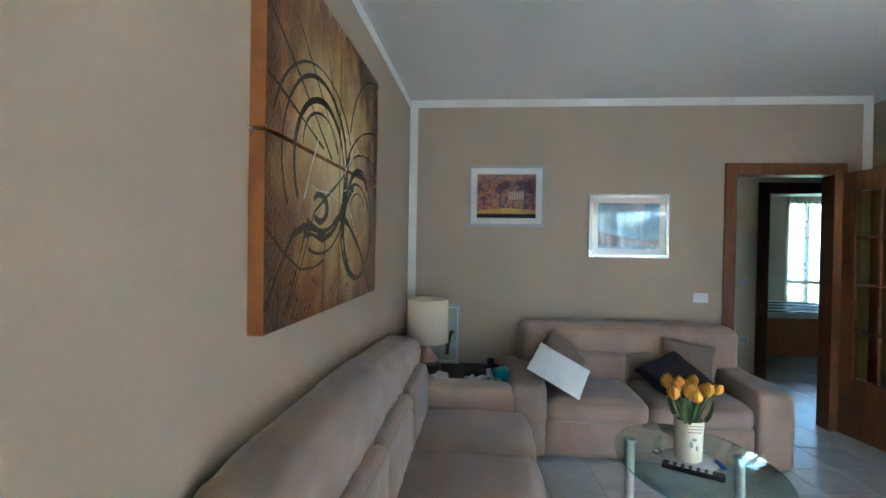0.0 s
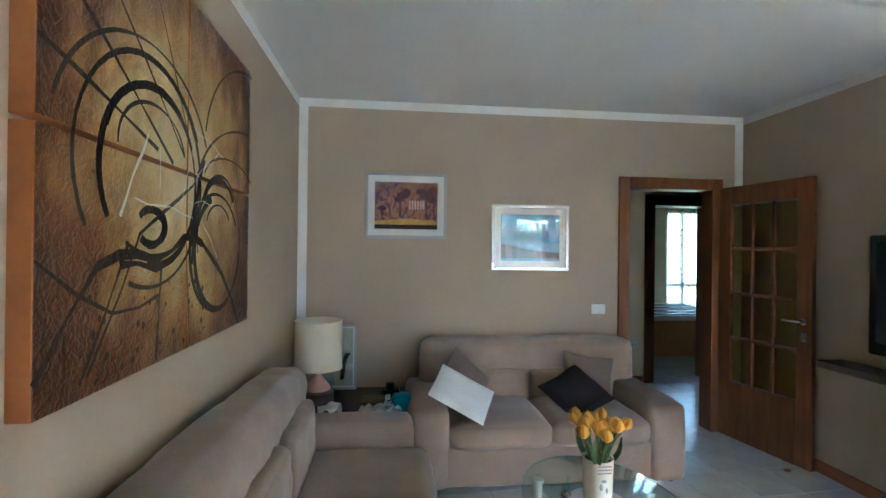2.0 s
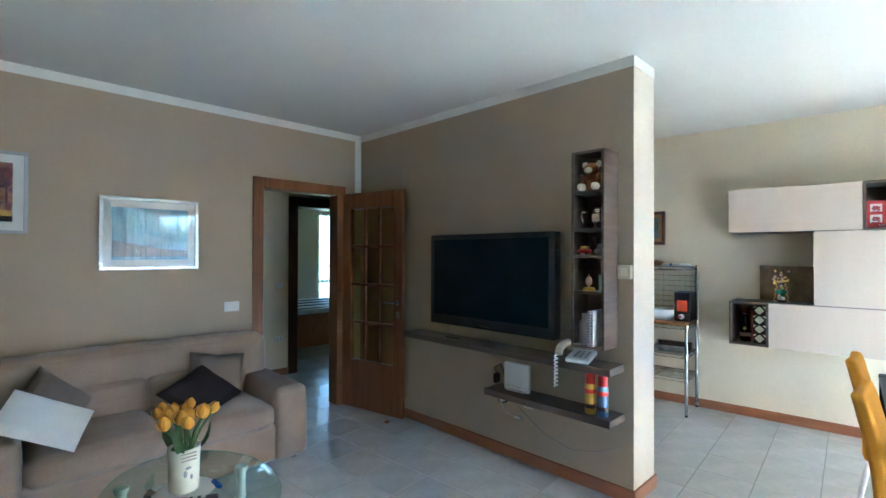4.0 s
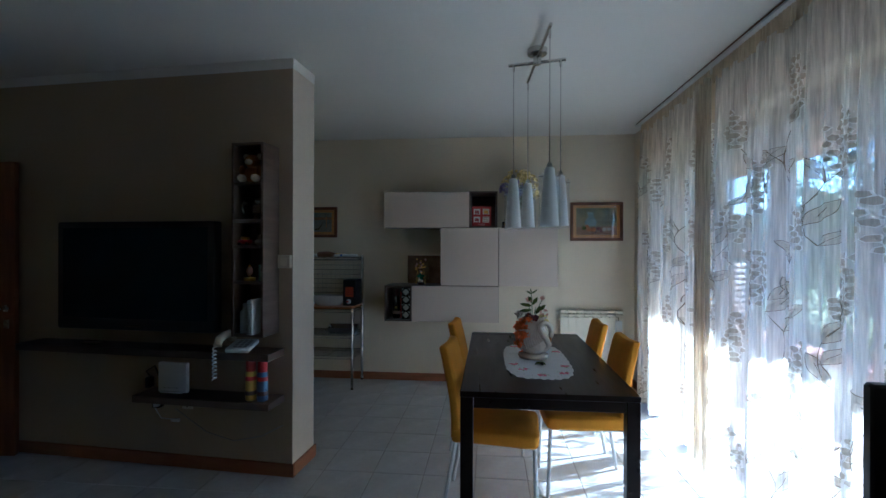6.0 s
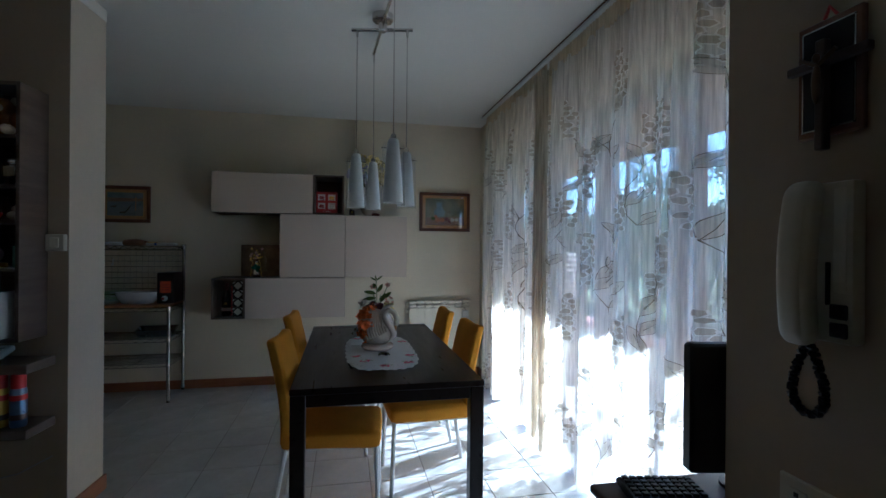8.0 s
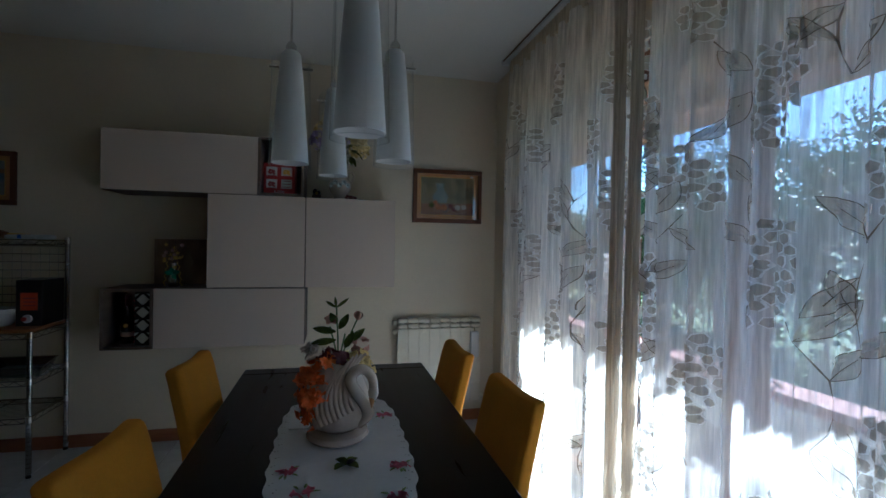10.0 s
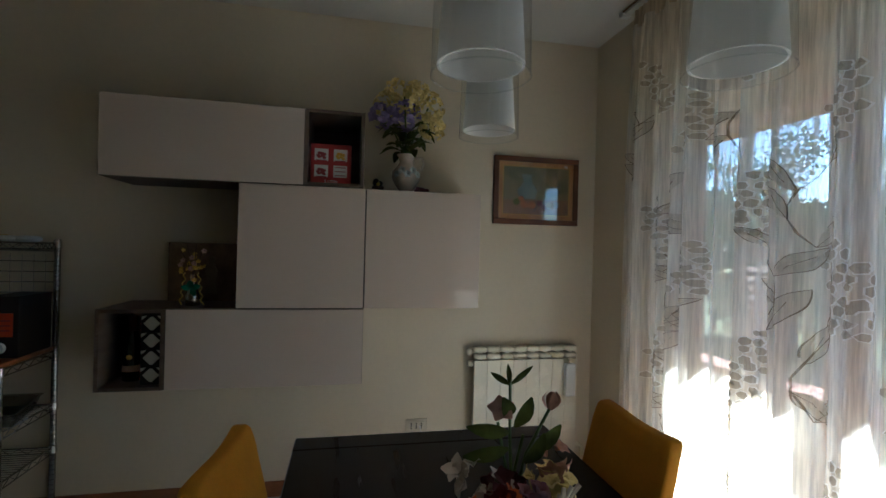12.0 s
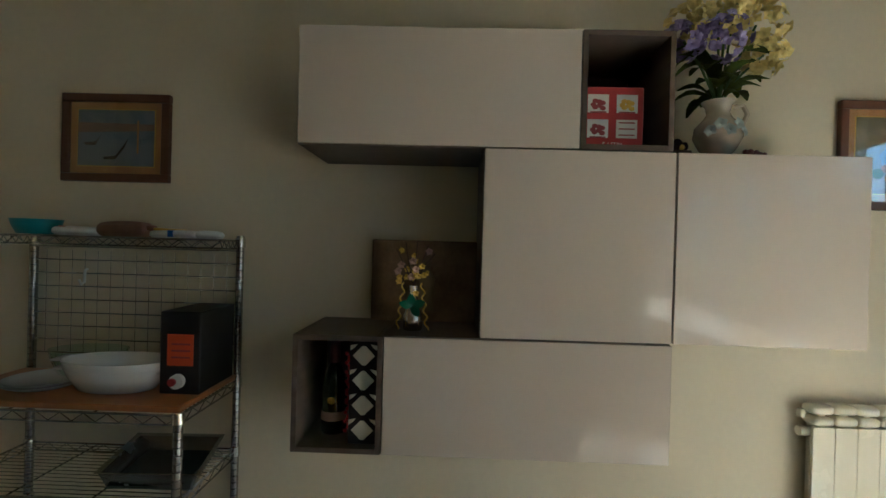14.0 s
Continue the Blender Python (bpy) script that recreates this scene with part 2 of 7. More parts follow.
def lathe(profile, n=24, center=(0, 0, 0), sx=1.0, sy=1.0, bm=None):
    """Turns (radius, height) pairs about z."""
    bm = bm or bmesh.new()
    rings = []
    for r, z in profile:
        rings.append([bm.verts.new((center[0] + sx * r * math.cos(2 * math.pi * i / n), center[1] + sy * r * math.sin(2 * math.pi * i / n), center[2] + z)) for i in range(n)])
    for a, b in zip(rings, rings[1:]):
        for i in range(n):
            bm.faces.new((a[i], a[(i + 1) % n], b[(i + 1) % n], b[i]))
    if profile[0][0] > 1e-4:
        bm.faces.new(rings[0][::-1])
    if profile[-1][0] > 1e-4:
        bm.faces.new(rings[-1])
    return bm


def tube(points, r, n=8, bm=None, taper=1.0):
    """A round bar along a line of points."""
    bm = bm or bmesh.new()
    pts = [Vector(p) for p in points]
    rings = []
    u = None
    for i, p in enumerate(pts):
        d = (pts[min(i + 1, len(pts) - 1)] - pts[max(i - 1, 0)]).normalized()
        if u is None or (u - d * u.dot(d)).length < 1e-4:
            u = d.orthogonal()
        u = (u - d * u.dot(d)).normalized()
        w = d.cross(u)
        rr = r * (1 + (taper - 1) * i / max(1, len(pts) - 1))
        rings.append([bm.verts.new(p + rr * (u * math.cos(2 * math.pi * k / n) + w * math.sin(2 * math.pi * k / n))) for k in range(n)])
    for a, b in zip(rings, rings[1:]):
        for k in range(n):
            bm.faces.new((a[k], a[(k + 1) % n], b[(k + 1) % n], b[k]))
    bm.faces.new(rings[0][::-1])
    bm.faces.new(rings[-1])
    return bm


def rounded(points, times=2):
    """Cuts the corners of a line of points."""
    pts = [Vector(p) for p in points]
    for k in range(times):
        pts = [pts[0]] + [q for a, b in zip(pts, pts[1:]) for q in (a * 0.75 + b * 0.25, a * 0.25 + b * 0.75)] + [pts[-1]]
    return pts


def ball(bm, c, rx, ry, rz, u=10, v=6):
    prof = [(max(1e-5, math.sin(math.pi * i / v)), -math.cos(math.pi * i / v)) for i in range(v + 1)]
    rings = [[bm.verts.new((c[0] + rx * r * math.cos(2 * math.pi * k / u), c[1] + ry * r * math.sin(2 * math.pi * k / u), c[2] + rz * z)) for k in range(u)] for r, z in prof]
    for a, b in zip(rings, rings[1:]):
        for k in range(u):
            bm.faces.new((a[k], a[(k + 1) % u], b[(k + 1) % u], b[k]))
    return bm


def soft_box(x0, x1, y0, y1, z0, z1, r=0.05, puff=0.0, sag=0.0, seed=0, n=10):
    """An upholstered block: rounded edges, swollen faces and slight unevenness."""
    bm = bmesh.new()
    bmesh.ops.create_cube(bm, size=2.0)
    bmesh.ops.subdivide_edges(bm, edges=bm.edges[:], cuts=n, use_grid_fill=True)
    c = Vector(((x0 + x1) / 2, (y0 + y1) / 2, (z0 + z1) / 2))
    h = Vector(((x1 - x0) / 2, (y1 - y0) / 2, (z1 - z0) / 2))
    r = min(r, h.x * 0.98, h.y * 0.98, h.z * 0.98)
    for v in bm.verts:
        q = Vector([math.copysign(1 - (1 - abs(a)) ** 1.6, a) for a in v.co])
        p = Vector((q.x * h.x, q.y * h.y, q.z * h.z))
        inner = Vector([max(-(hh - r), min(hh - r, a)) for a, hh in zip(p, h)])
        d = p - inner
        if d.length > 1e-6:
            p = inner + d.normalized() * min(d.length, r)
        bulge = Vector([math.copysign(1, v.co[i]) * puff * (1 - v.co[(i + 1) % 3] ** 2) * (1 - v.co[(i + 2) % 3] ** 2) if abs(v.co[i]) > 0.999 else 0 for i in range(3)])
        p = p + bulge + Vector((0, 0, -sag * (1 - v.co.x ** 2) * (1 - v.co.y ** 2)))
        k = noise.noise_vector((p + c) * 5 + Vector((seed * 7.3, 0, 0))) * 0.007
        v.co = c + p + k
    return bm


def wrinkle(bm, amp, sx, sy, sz, seed=0):
    """Presses long creases into upholstery."""
    bm.normal_update()
    for v in bm.verts:
        p = v.co
        k = noise.noise((p.x * sx + 1.5 * math.sin(p.z * 5), p.y * sy + seed, p.z * sz)) + 0.5 * noise.noise((p.x * sx * 2.3 + p.z * 9, p.y * sy * 2 + seed, p.z * sz * 2))
        v.co = p + v.normal * amp * (1 - 2 * abs(k)) * min(1, max(0, p.z / 0.2))
    return bm


def cushion(w, h, t, seed=0, n=12, pinch=0.10):
    """A square scatter cushion standing in the xz plane, its centre at the origin."""
    bm = bmesh.new()
    bmesh.ops.create_grid(bm, x_segments=n, y_segments=n, size=1.0)
    top = bm.verts[:]
    ret = bmesh.ops.duplicate(bm, geom=bm.verts[:] + bm.edges[:] + bm.faces[:])
    back = [g for g in ret["geom"] if isinstance(g, bmesh.types.BMVert)]
    for s, vs in ((1, top), (-1, back)):
        for v in vs:
            x, y = v.co.x, v.co.y
            pin = 1 - pinch * (1 - abs(x)) * abs(y) ** 3 - pinch * (1 - abs(y)) * abs(x) ** 3
            d = (max(0, (1 - x ** 4) * (1 - y ** 4))) ** 0.45
            k = noise.noise((x * 2 + seed, y * 2, s)) * 0.012
            v.co = (x * w / 2 * pin, s * (t / 2 * d + k * d), y * h / 2 * pin)
    bmesh.ops.remove_doubles(bm, verts=bm.verts[:], dist=0.0008)
    return bm


def ribbon(path, width, up=(0, 0, 1)):
    """A flat strip along a path of points lying in a plane with the given normal; width may vary."""
    bm = bmesh.new()
    pts = [Vector(p) for p in path]
    n = Vector(up)
    prev = None
    for i, p in enumerate(pts):
        d = (pts[min(i + 1, len(pts) - 1)] - pts[max(i - 1, 0)]).normalized()
        s = d.cross(n).normalized()
        w = (width(i / (len(pts) - 1)) if callable(width) else width) / 2
        a, b = bm.verts.new(p + s * w), bm.verts.new(p - s * w)
        if prev:
            bm.faces.new((prev[0], a, b, prev[1]))
        prev = (a, b)
    return bm


def leaf_shape(bm, base, tip, normal, width, curl=0.0, n=5):
    """One pointed leaf or petal between two points, slightly folded and curled."""
    base, tip, normal = Vector(base), Vector(tip), Vector(normal).normalized()
    d = tip - base
    s = d.cross(normal).normalized()
    nn = s.cross(d).normalized()
    rows = []
    for i in range(n + 1):
        t = i / n
        w = width * math.sin(math.pi * min(1, t * 0.93 + 0.04)) ** 0.8
        m = base + d * t + nn * curl * d.length * math.sin(math.pi * t)
        rows.append((bm.verts.new(m - s * w / 2 + nn * w * 0.15), bm.verts.new(m), bm.verts.new(m + s * w / 2 + nn * w * 0.15)))
    for a, b in zip(rows, rows[1:]):
        bm.faces.new((a[0], a[1], b[1], b[0]))
        bm.faces.new((a[1], a[2], b[2], b[1]))
    return bm


def mesh_from(bm, name, material, smooth=40.0):
    bmesh.ops.recalc_face_normals(bm, faces=bm.faces[:])
    me = bpy.data.meshes.new(name)
    bm.to_mesh(me)
    bm.free()
    me.materials.append(material)
    if smooth:
        me.shade_smooth()
        me.set_sharp_from_angle(angle=radians(smooth))
    return me


def part(name, bm, material, parent, label="", smooth=40.0):
    """Links a bmesh as one mesh object under a thing or a part."""
    ob = new(name, mesh_from(bm, name, material, smooth))
    ob.parent = parent
    if label:
        ob["label"] = label
    return ob


def thing(name, at=(0, 0, 0), turn=0.0, label="", category="", group="", tilt=0.0):
    ob = new(name)
    ob.empty_display_size = 0.05
    ob.matrix_basis = ROOM[0] @ pose(*at, tilt, 0, turn)
    return tagged(ob, label, category, group)


def solo(name, bm, material, label="", category="", group="", kind="", smooth=40.0):
    """A thing of one mesh."""
    ob = new(name, mesh_from(bm, name, material, smooth))
    ob.matrix_basis = ROOM[0].copy()
    return tagged(ob, label, category, group, kind)


# ---- the setting ----
H = 2.70                 # ceiling
XL, YF = -0.53, 4.00     # living room: painting wall, sofa wall
XT0, XT1, YT = 3.205, 3.51, 1.165   # partition with the television: faces and free end
XD = 5.45                # dining room: cabinet wall
YW, YW2 = -1.50, -1.78   # window wall: inner and outer face
XR, YR = 1.36, -0.85     # corner of the wall with the intercom
YK = 3.30                # end of the dining room
WX0, WX1, WZ = 1.62, 4.87, 2.32   # window opening


def wall(name, blocks, material, label):
    return solo(name, boxes(*blocks), material, label, "wall", kind="structure", smooth=0)


ROOM[0] = ASKEW
wall("wall_west", [(XL - 0.2, XL, -2.2, YF + 0.25, 0, H)], M_WALL, "beige painted wall carrying a large abstract painting")
DX0, DX1, DZ = 2.16, 2.94, 2.085
wall("wall_north", [(XL, DX0, YF, YF + 0.12, 0, H), (DX1, XT0, YF, YF + 0.12, 0, H), (DX0, DX1, YF, YF + 0.12, DZ, H)], M_WALL, "beige painted wall with a doorway and framed prints")
wall("wall_partition", [(XT0, XT1, YT + 0.004, YF + 0.12, 0, H)], M_WALL, "beige partition wall carrying the television")
# thin slab that makes the end face paler than the partition's sides
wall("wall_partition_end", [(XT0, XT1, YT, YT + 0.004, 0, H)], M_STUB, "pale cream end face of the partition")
ROOM[0] = STRAIGHT
wall("wall_east", [(XD, XD + 0.2, YW2, YK, 0, H)], M_CREAM, "cream painted wall behind the hanging cabinets")
wall("wall_dining_end", [(XT1 - 0.05, XD, YK, YK + 0.12, 0, H)], M_CREAM, "cream painted end wall")
wall("wall_south", [(XR, WX0, YW2, YW, 0, H), (WX1, XD, YW2, YW, 0, H), (WX0, WX1, YW2, YW, WZ, H)], M_CREAM, "cream wall round the tall window")
wall("wall_intercom", [(XL - 0.5, XR, YW2, YR, 0, H)], M_WALL, "beige wall with intercom and crucifix")

# hall and bedroom beyond the doorway
HY = 5.45
ROOM[0] = ASKEW
wall("wall_hall", [(1.2, 3.24, HY, HY + 0.12, 0, H), (4.00, 5.2, HY, HY + 0.12, 0, H), (3.24, 4.00, HY, HY + 0.12, 2.10, H)], M_CREAM, "cream hall wall with a dark framed doorway")
wall("wall_hall_west", [(1.08, 1.2, YF + 0.12, HY + 0.12, 0, H)], M_CREAM, "cream hall wall")
wall("wall_hall_east", [(5.2, 5.32, YF + 0.12, HY, 0, H)], M_CREAM, "cream hall wall")
wall("wall_bedroom_west", [(2.5, 2.62, HY + 0.12, 9.0, 0, H)], M_CREAM, "cream bedroom wall")
wall("wall_bedroom_east", [(6.6, 6.72, 5.57, 9.12, 0, H)], M_CREAM, "cream bedroom wall")
wall("wall_bedroom_north", [(2.5, 5.50, 8.9, 9.02, 0, H), (6.32, 6.6, 8.9, 9.02, 0, H), (5.50, 6.32, 8.9, 9.02, 2.35, H), (5.50, 6.32, 8.9, 9.02, 0, 0.25)], M_CREAM, "cream bedroom wall with a tall window")
wall("wall_hall_south", [(XT1, 5.32, YF, YF + 0.12, 0, H)], M_CREAM, "cream hall wall")
wall("wall_hall_north", [(5.2, 6.7, HY, HY + 0.12, 0, H)], M_CREAM, "cream hall wall")

ROOM[0] = STRAIGHT
solo("ceiling", boxes((XL - 0.6, 7.7, YW2, 9.7, H, H + 0.15)), M_CEIL, "white painted ceiling", "ceiling", kind="structure", smooth=0)
sub = solo("floor", boxes((XL - 0.6, 7.7, YW2, 9.7, -0.2, -0.004)), M_GROUT, "pale grey glazed floor tiles with grey joints", "floor", kind="structure", smooth=0)

# white painted borders under the ceiling and in the corners
B = 0.065
ROOM[0] = ASKEW
solo("border_north", boxes((XL + 0.003, XT0 - 0.003, YF - 0.003, YF, H - B, H), (XL, XL + 0.07, YF - 0.003, YF, 0.08, H - B), (XT0 - 0.075, XT0, YF - 0.003, YF, 0.08, H - B)), M_BAND, "white painted border round the sofa wall", "wall border", kind="structure", smooth=0)
solo("border_west", boxes((XL, XL + 0.003, YR, YF - 0.004, H - B, H)), M_BAND, "white painted border under the ceiling", "wall border", kind="structure", smooth=0)
solo("border_partition", boxes((XT0 - 0.003, XT0, YT - 0.003, YF - 0.004, H - B, H), (XT0, XT1, YT - 0.003, YT, H - B, H)), M_BAND, "white painted border on the partition", "wall border", kind="structure", smooth=0)

# skirting
S, ST = 0.085, 0.014


def skirting(name, *b):
    solo(name, boxes(*b, bevel=0.003), M_SKIRT, "reddish brown wooden skirting board", "skirting board", kind="structure", smooth=0)


skirting("baseboard_north", (XL, 2.08, YF - ST, YF, 0, S))
skirting("baseboard_west", (XL, XL + ST, YR, YF - ST, 0, S))
skirting("baseboard_partition", (XT0 - ST, XT0, YT - ST, YF, 0, S), (XT0, XT1 + ST, YT - ST, YT, 0, S), (XT1, XT1 + ST, YT, YK - 0.2, 0, S))
ROOM[0] = STRAIGHT
skirting("baseboard_east", (XD - ST, XD, YW, YK, 0, S))
skirting("baseboard_south", (XR, WX0, YW, YW + ST, 0, S), (WX1, XD - ST, YW, YW + ST, 0, S))
skirting("baseboard_intercom", (XL - 0.3, XR + ST, YR, YR + ST, 0, S), (XR, XR + ST, YW, YR, 0, S))
ROOM[0] = ASKEW
skirting("baseboard_hall", (1.2, 3.13, HY - ST, HY, 0, S), (4.11, 5.2, HY - ST, HY, 0, S))


# doorway to the hall
def casing(name, x0, x1, y0, y1, z1, w, material, label):
    """A door frame: two jambs and a head that line the opening and overlap the wall."""
    t = thing(name, label=label, category="door frame")
    tagged(t, kind="structure")
    part("jamb", boxes((x0 - w, x0 + 0.02, y0 - 0.016, y1 + 0.016, 0, z1 + w), bevel=0.004), material, t)
    part("jamb", boxes((x1 - 0.02, x1 + w, y0 - 0.016, y1 + 0.016, 0, z1 + w), bevel=0.004), material, t)
    part("head", boxes((x0 + 0.02, x1 - 0.02, y0 - 0.014, y1 + 0.014, z1 - 0.02, z1 + w), bevel=0.004), material, t)
    return t


casing("door_frame_living", DX0, DX1, YF, YF + 0.12, DZ, 0.075, M_DOOR, "brown varnished wooden door frame")
casing("door_frame_hall", 3.24, 4.00, HY, HY + 0.27, 2.10, 0.10, M_DARKDOOR, "dark brown wooden door frame in the hall")

ROOM[0] = STRAIGHT
# window: opening with a wooden frame, three leaves
win = tagged(thing("window_1", label="tall wooden balcony window behind sheer curtains", category="window"), kind="structure")
part("window_frame", boxes((WX0, WX0 + 0.06, YW2 + 0.06, YW2 + 0.13, 0, WZ), (WX1 - 0.06, WX1, YW2 + 0.06, YW2 + 0.13, 0, WZ), (WX0, WX1, YW2 + 0.06, YW2 + 0.13, WZ - 0.06, WZ), bevel=0.004), M_DOOR, win)
NL = 4
for i in range(NL):
    a = WX0 + 0.06 + (WX1 - WX0 - 0.12) * i / NL
    b = WX0 + 0.06 + (WX1 - WX0 - 0.12) * (i + 1) / NL
    y0, y1 = YW2 + 0.07, YW2 + 0.12
    lf = part("window_leaf", boxes((a, a + 0.07, y0, y1, 0.02, WZ - 0.06), (b - 0.07, b, y0, y1, 0.02, WZ - 0.06), (a + 0.07, b - 0.07, y0, y1, 0.02, 0.10), (a + 0.07, b - 0.07, y0, y1, WZ - 0.14, WZ - 0.06), bevel=0.004), M_DOOR, win)
    p = part("pane", boxes((a + 0.065, b - 0.065, y0 + 0.02, y0 + 0.026, 0.095, WZ - 0.135)), M_GLASS, lf, smooth=0)
    p.visible_shadow = False
ROOM[0] = ASKEW
bw = tagged(thing("window_2", label="tall bright bedroom window with brown wooden frame", category="window"), kind="structure")
part("window_frame", boxes((5.50, 5.56, 8.9, 8.97, 0.25, 2.35), (6.26, 6.32, 8.9, 8.97, 0.25, 2.35), (5.84, 5.90, 8.9, 8.97, 0.25, 2.35), (5.56, 6.26, 8.9, 8.97, 2.29, 2.35), (5.56, 6.26, 8.9, 8.97, 0.25, 0.31), (5.56, 6.26, 8.9, 8.97, 0.86, 0.92), bevel=0.004), M_DOOR, bw)

bc = bmesh.new()
rows = [[bc.verts.new((5.47 + 0.89 * k / 60, 8.882 + 0.012 * math.sin(k * 0.9), z)) for z in (0.2, 1.2, 2.42)] for k in range(61)]
for a, b in zip(rows, rows[1:]):
    for j in (0, 1):
        bc.faces.new((a[j], b[j], b[j + 1], a[j + 1]))
solo("bedroom_curtain", bc, sheer("cream bedroom voile", (0.80, 0.70, 0.58), 0.12, 0.42), "white voile curtain with faded red flowers over the bedroom window", "curtain")
fl_r = random.Random(31)
bm = bmesh.new()
for k in range(26):
    cx, cz = fl_r.uniform(5.54, 6.27), fl_r.uniform(0.4, 2.25)
    for q in range(7):
        px, pz, r = cx + fl_r.gauss(0, 0.035), cz + fl_r.gauss(0, 0.045), fl_r.uniform(0.008, 0.02)
        bm.faces.new([bm.verts.new((px + r * math.cos(i * 1.05), 8.862, pz + r * math.sin(i * 1.05))) for i in range(6)])
tagged(part("printed_flowers", bm, sheer("faded red print", (0.50, 0.17, 0.13), 0.20, 0.4), bpy.data.objects["bedroom_curtain"], "faded red printed flowers", smooth=0), kind="stuff")
ROOM[0] = STRAIGHT
# terrace outside
M_PAVE = mat("pale stone terrace paving", (0.40, 0.35, 0.285), 0.8, var=0.15, scale=4, bump=0.2)
M_PARA = mat("white rendered parapet", (0.72, 0.72, 0.70), 0.9, var=0.06, bump=0.3)
M_COPE = mat("red brick coping", (0.30, 0.12, 0.08), 0.8, var=0.2, scale=8, bump=0.2)
M_EAVE = mat("brown eaves boarding", (0.26, 0.17, 0.10), 0.6, color2=(0.19, 0.11, 0.06), stretch=(8, 1, 1))
M_GRASS = mat("dry green ground", (0.10, 0.13, 0.045), 0.95, var=0.4, scale=0.8, fine=8, bump=0.4)
M_HEDGE = mat("sunlit green foliage", (0.085, 0.14, 0.03), 0.65, var=0.5, scale=3, fine=12)
M_BARK = mat("grey brown bark", (0.16, 0.11, 0.08), 0.95, var=0.3, bump=0.5, bump_scale=30)
solo("ground", boxes((-900, 900, -900, 900, -0.5, -0.3)), M_GRASS, "green lawn reaching far away", "ground", kind="structure", smooth=0)
solo("pavement", boxes((-3, 14, -3.45, YW2, -0.29, -0.03)), M_PAVE, "sunlit terrace paving outside the window", "terrace", kind="structure", smooth=0)
solo("parapet", boxes((-3, 14, -3.45, -3.25, -0.03, 0.34)), M_PARA, "low white rendered terrace wall", "parapet", kind="structure", smooth=0)
solo("parapet_coping", boxes((-3, 14, -3.50, -3.20, 0.35, 0.42), bevel=0.01), M_COPE, "red brick coping on the terrace wall", "coping", kind="structure", smooth=0)
EY = -3.00
# third block: beam added to split the sun into a band on the curtains
solo("eaves", boxes((-3, 14, EY, YW2, 2.66, 2.74), (-3, 14, EY - 0.03, EY, 2.50, 2.76), (-3, 14, -3.26, -3.16, 2.42, 2.63), bevel=0.004), M_EAVE, "orange brown wooden eaves over the terrace with an added shadow beam", "eaves", kind="structure", smooth=0)
solo("wall_outside_upper", boxes((-3, 14, YW2 - 0.004, YW2 - 0.002, WZ + 0.06, 2.66)), M_PARA, "white rendered outer wall", "wall", kind="structure", smooth=0)


def shutter():
    t = thing("louvred_shutter", (5.00, -2.15, -0.03), -80, "dark wooden louvred shutter standing open on the terrace", "shutter")
    w, h = 0.42, 1.50
    for x in (0.0, w - 0.05):
        part("stile", boxes((x, x + 0.05, -0.02, 0.02, 0, h), bevel=0.003), M_DARKDOOR, t)
    for z in (0.0, 0.78, h - 0.08):
        part("rail", boxes((0.05, w - 0.05, -0.019, 0.019, z, z + 0.08), bevel=0.003), M_DARKDOOR, t)
    slat = boxes((0.045, w - 0.045, -0.028, 0.028, -0.004, 0.004))
    me = mesh_from(slat, "slat", M_DARKDOOR, 0)
    for k in range(24):
        z = 0.115 + 0.056 * k
        if z < h - 0.1 and not 0.75 < z < 0.89:
            o = new("slat", me)
            o.parent = t
            o.matrix_basis = pose(0, 0, z, 52, 0, 0)


shutter()

# ---- living room ----
ROOM[0] = ASKEW


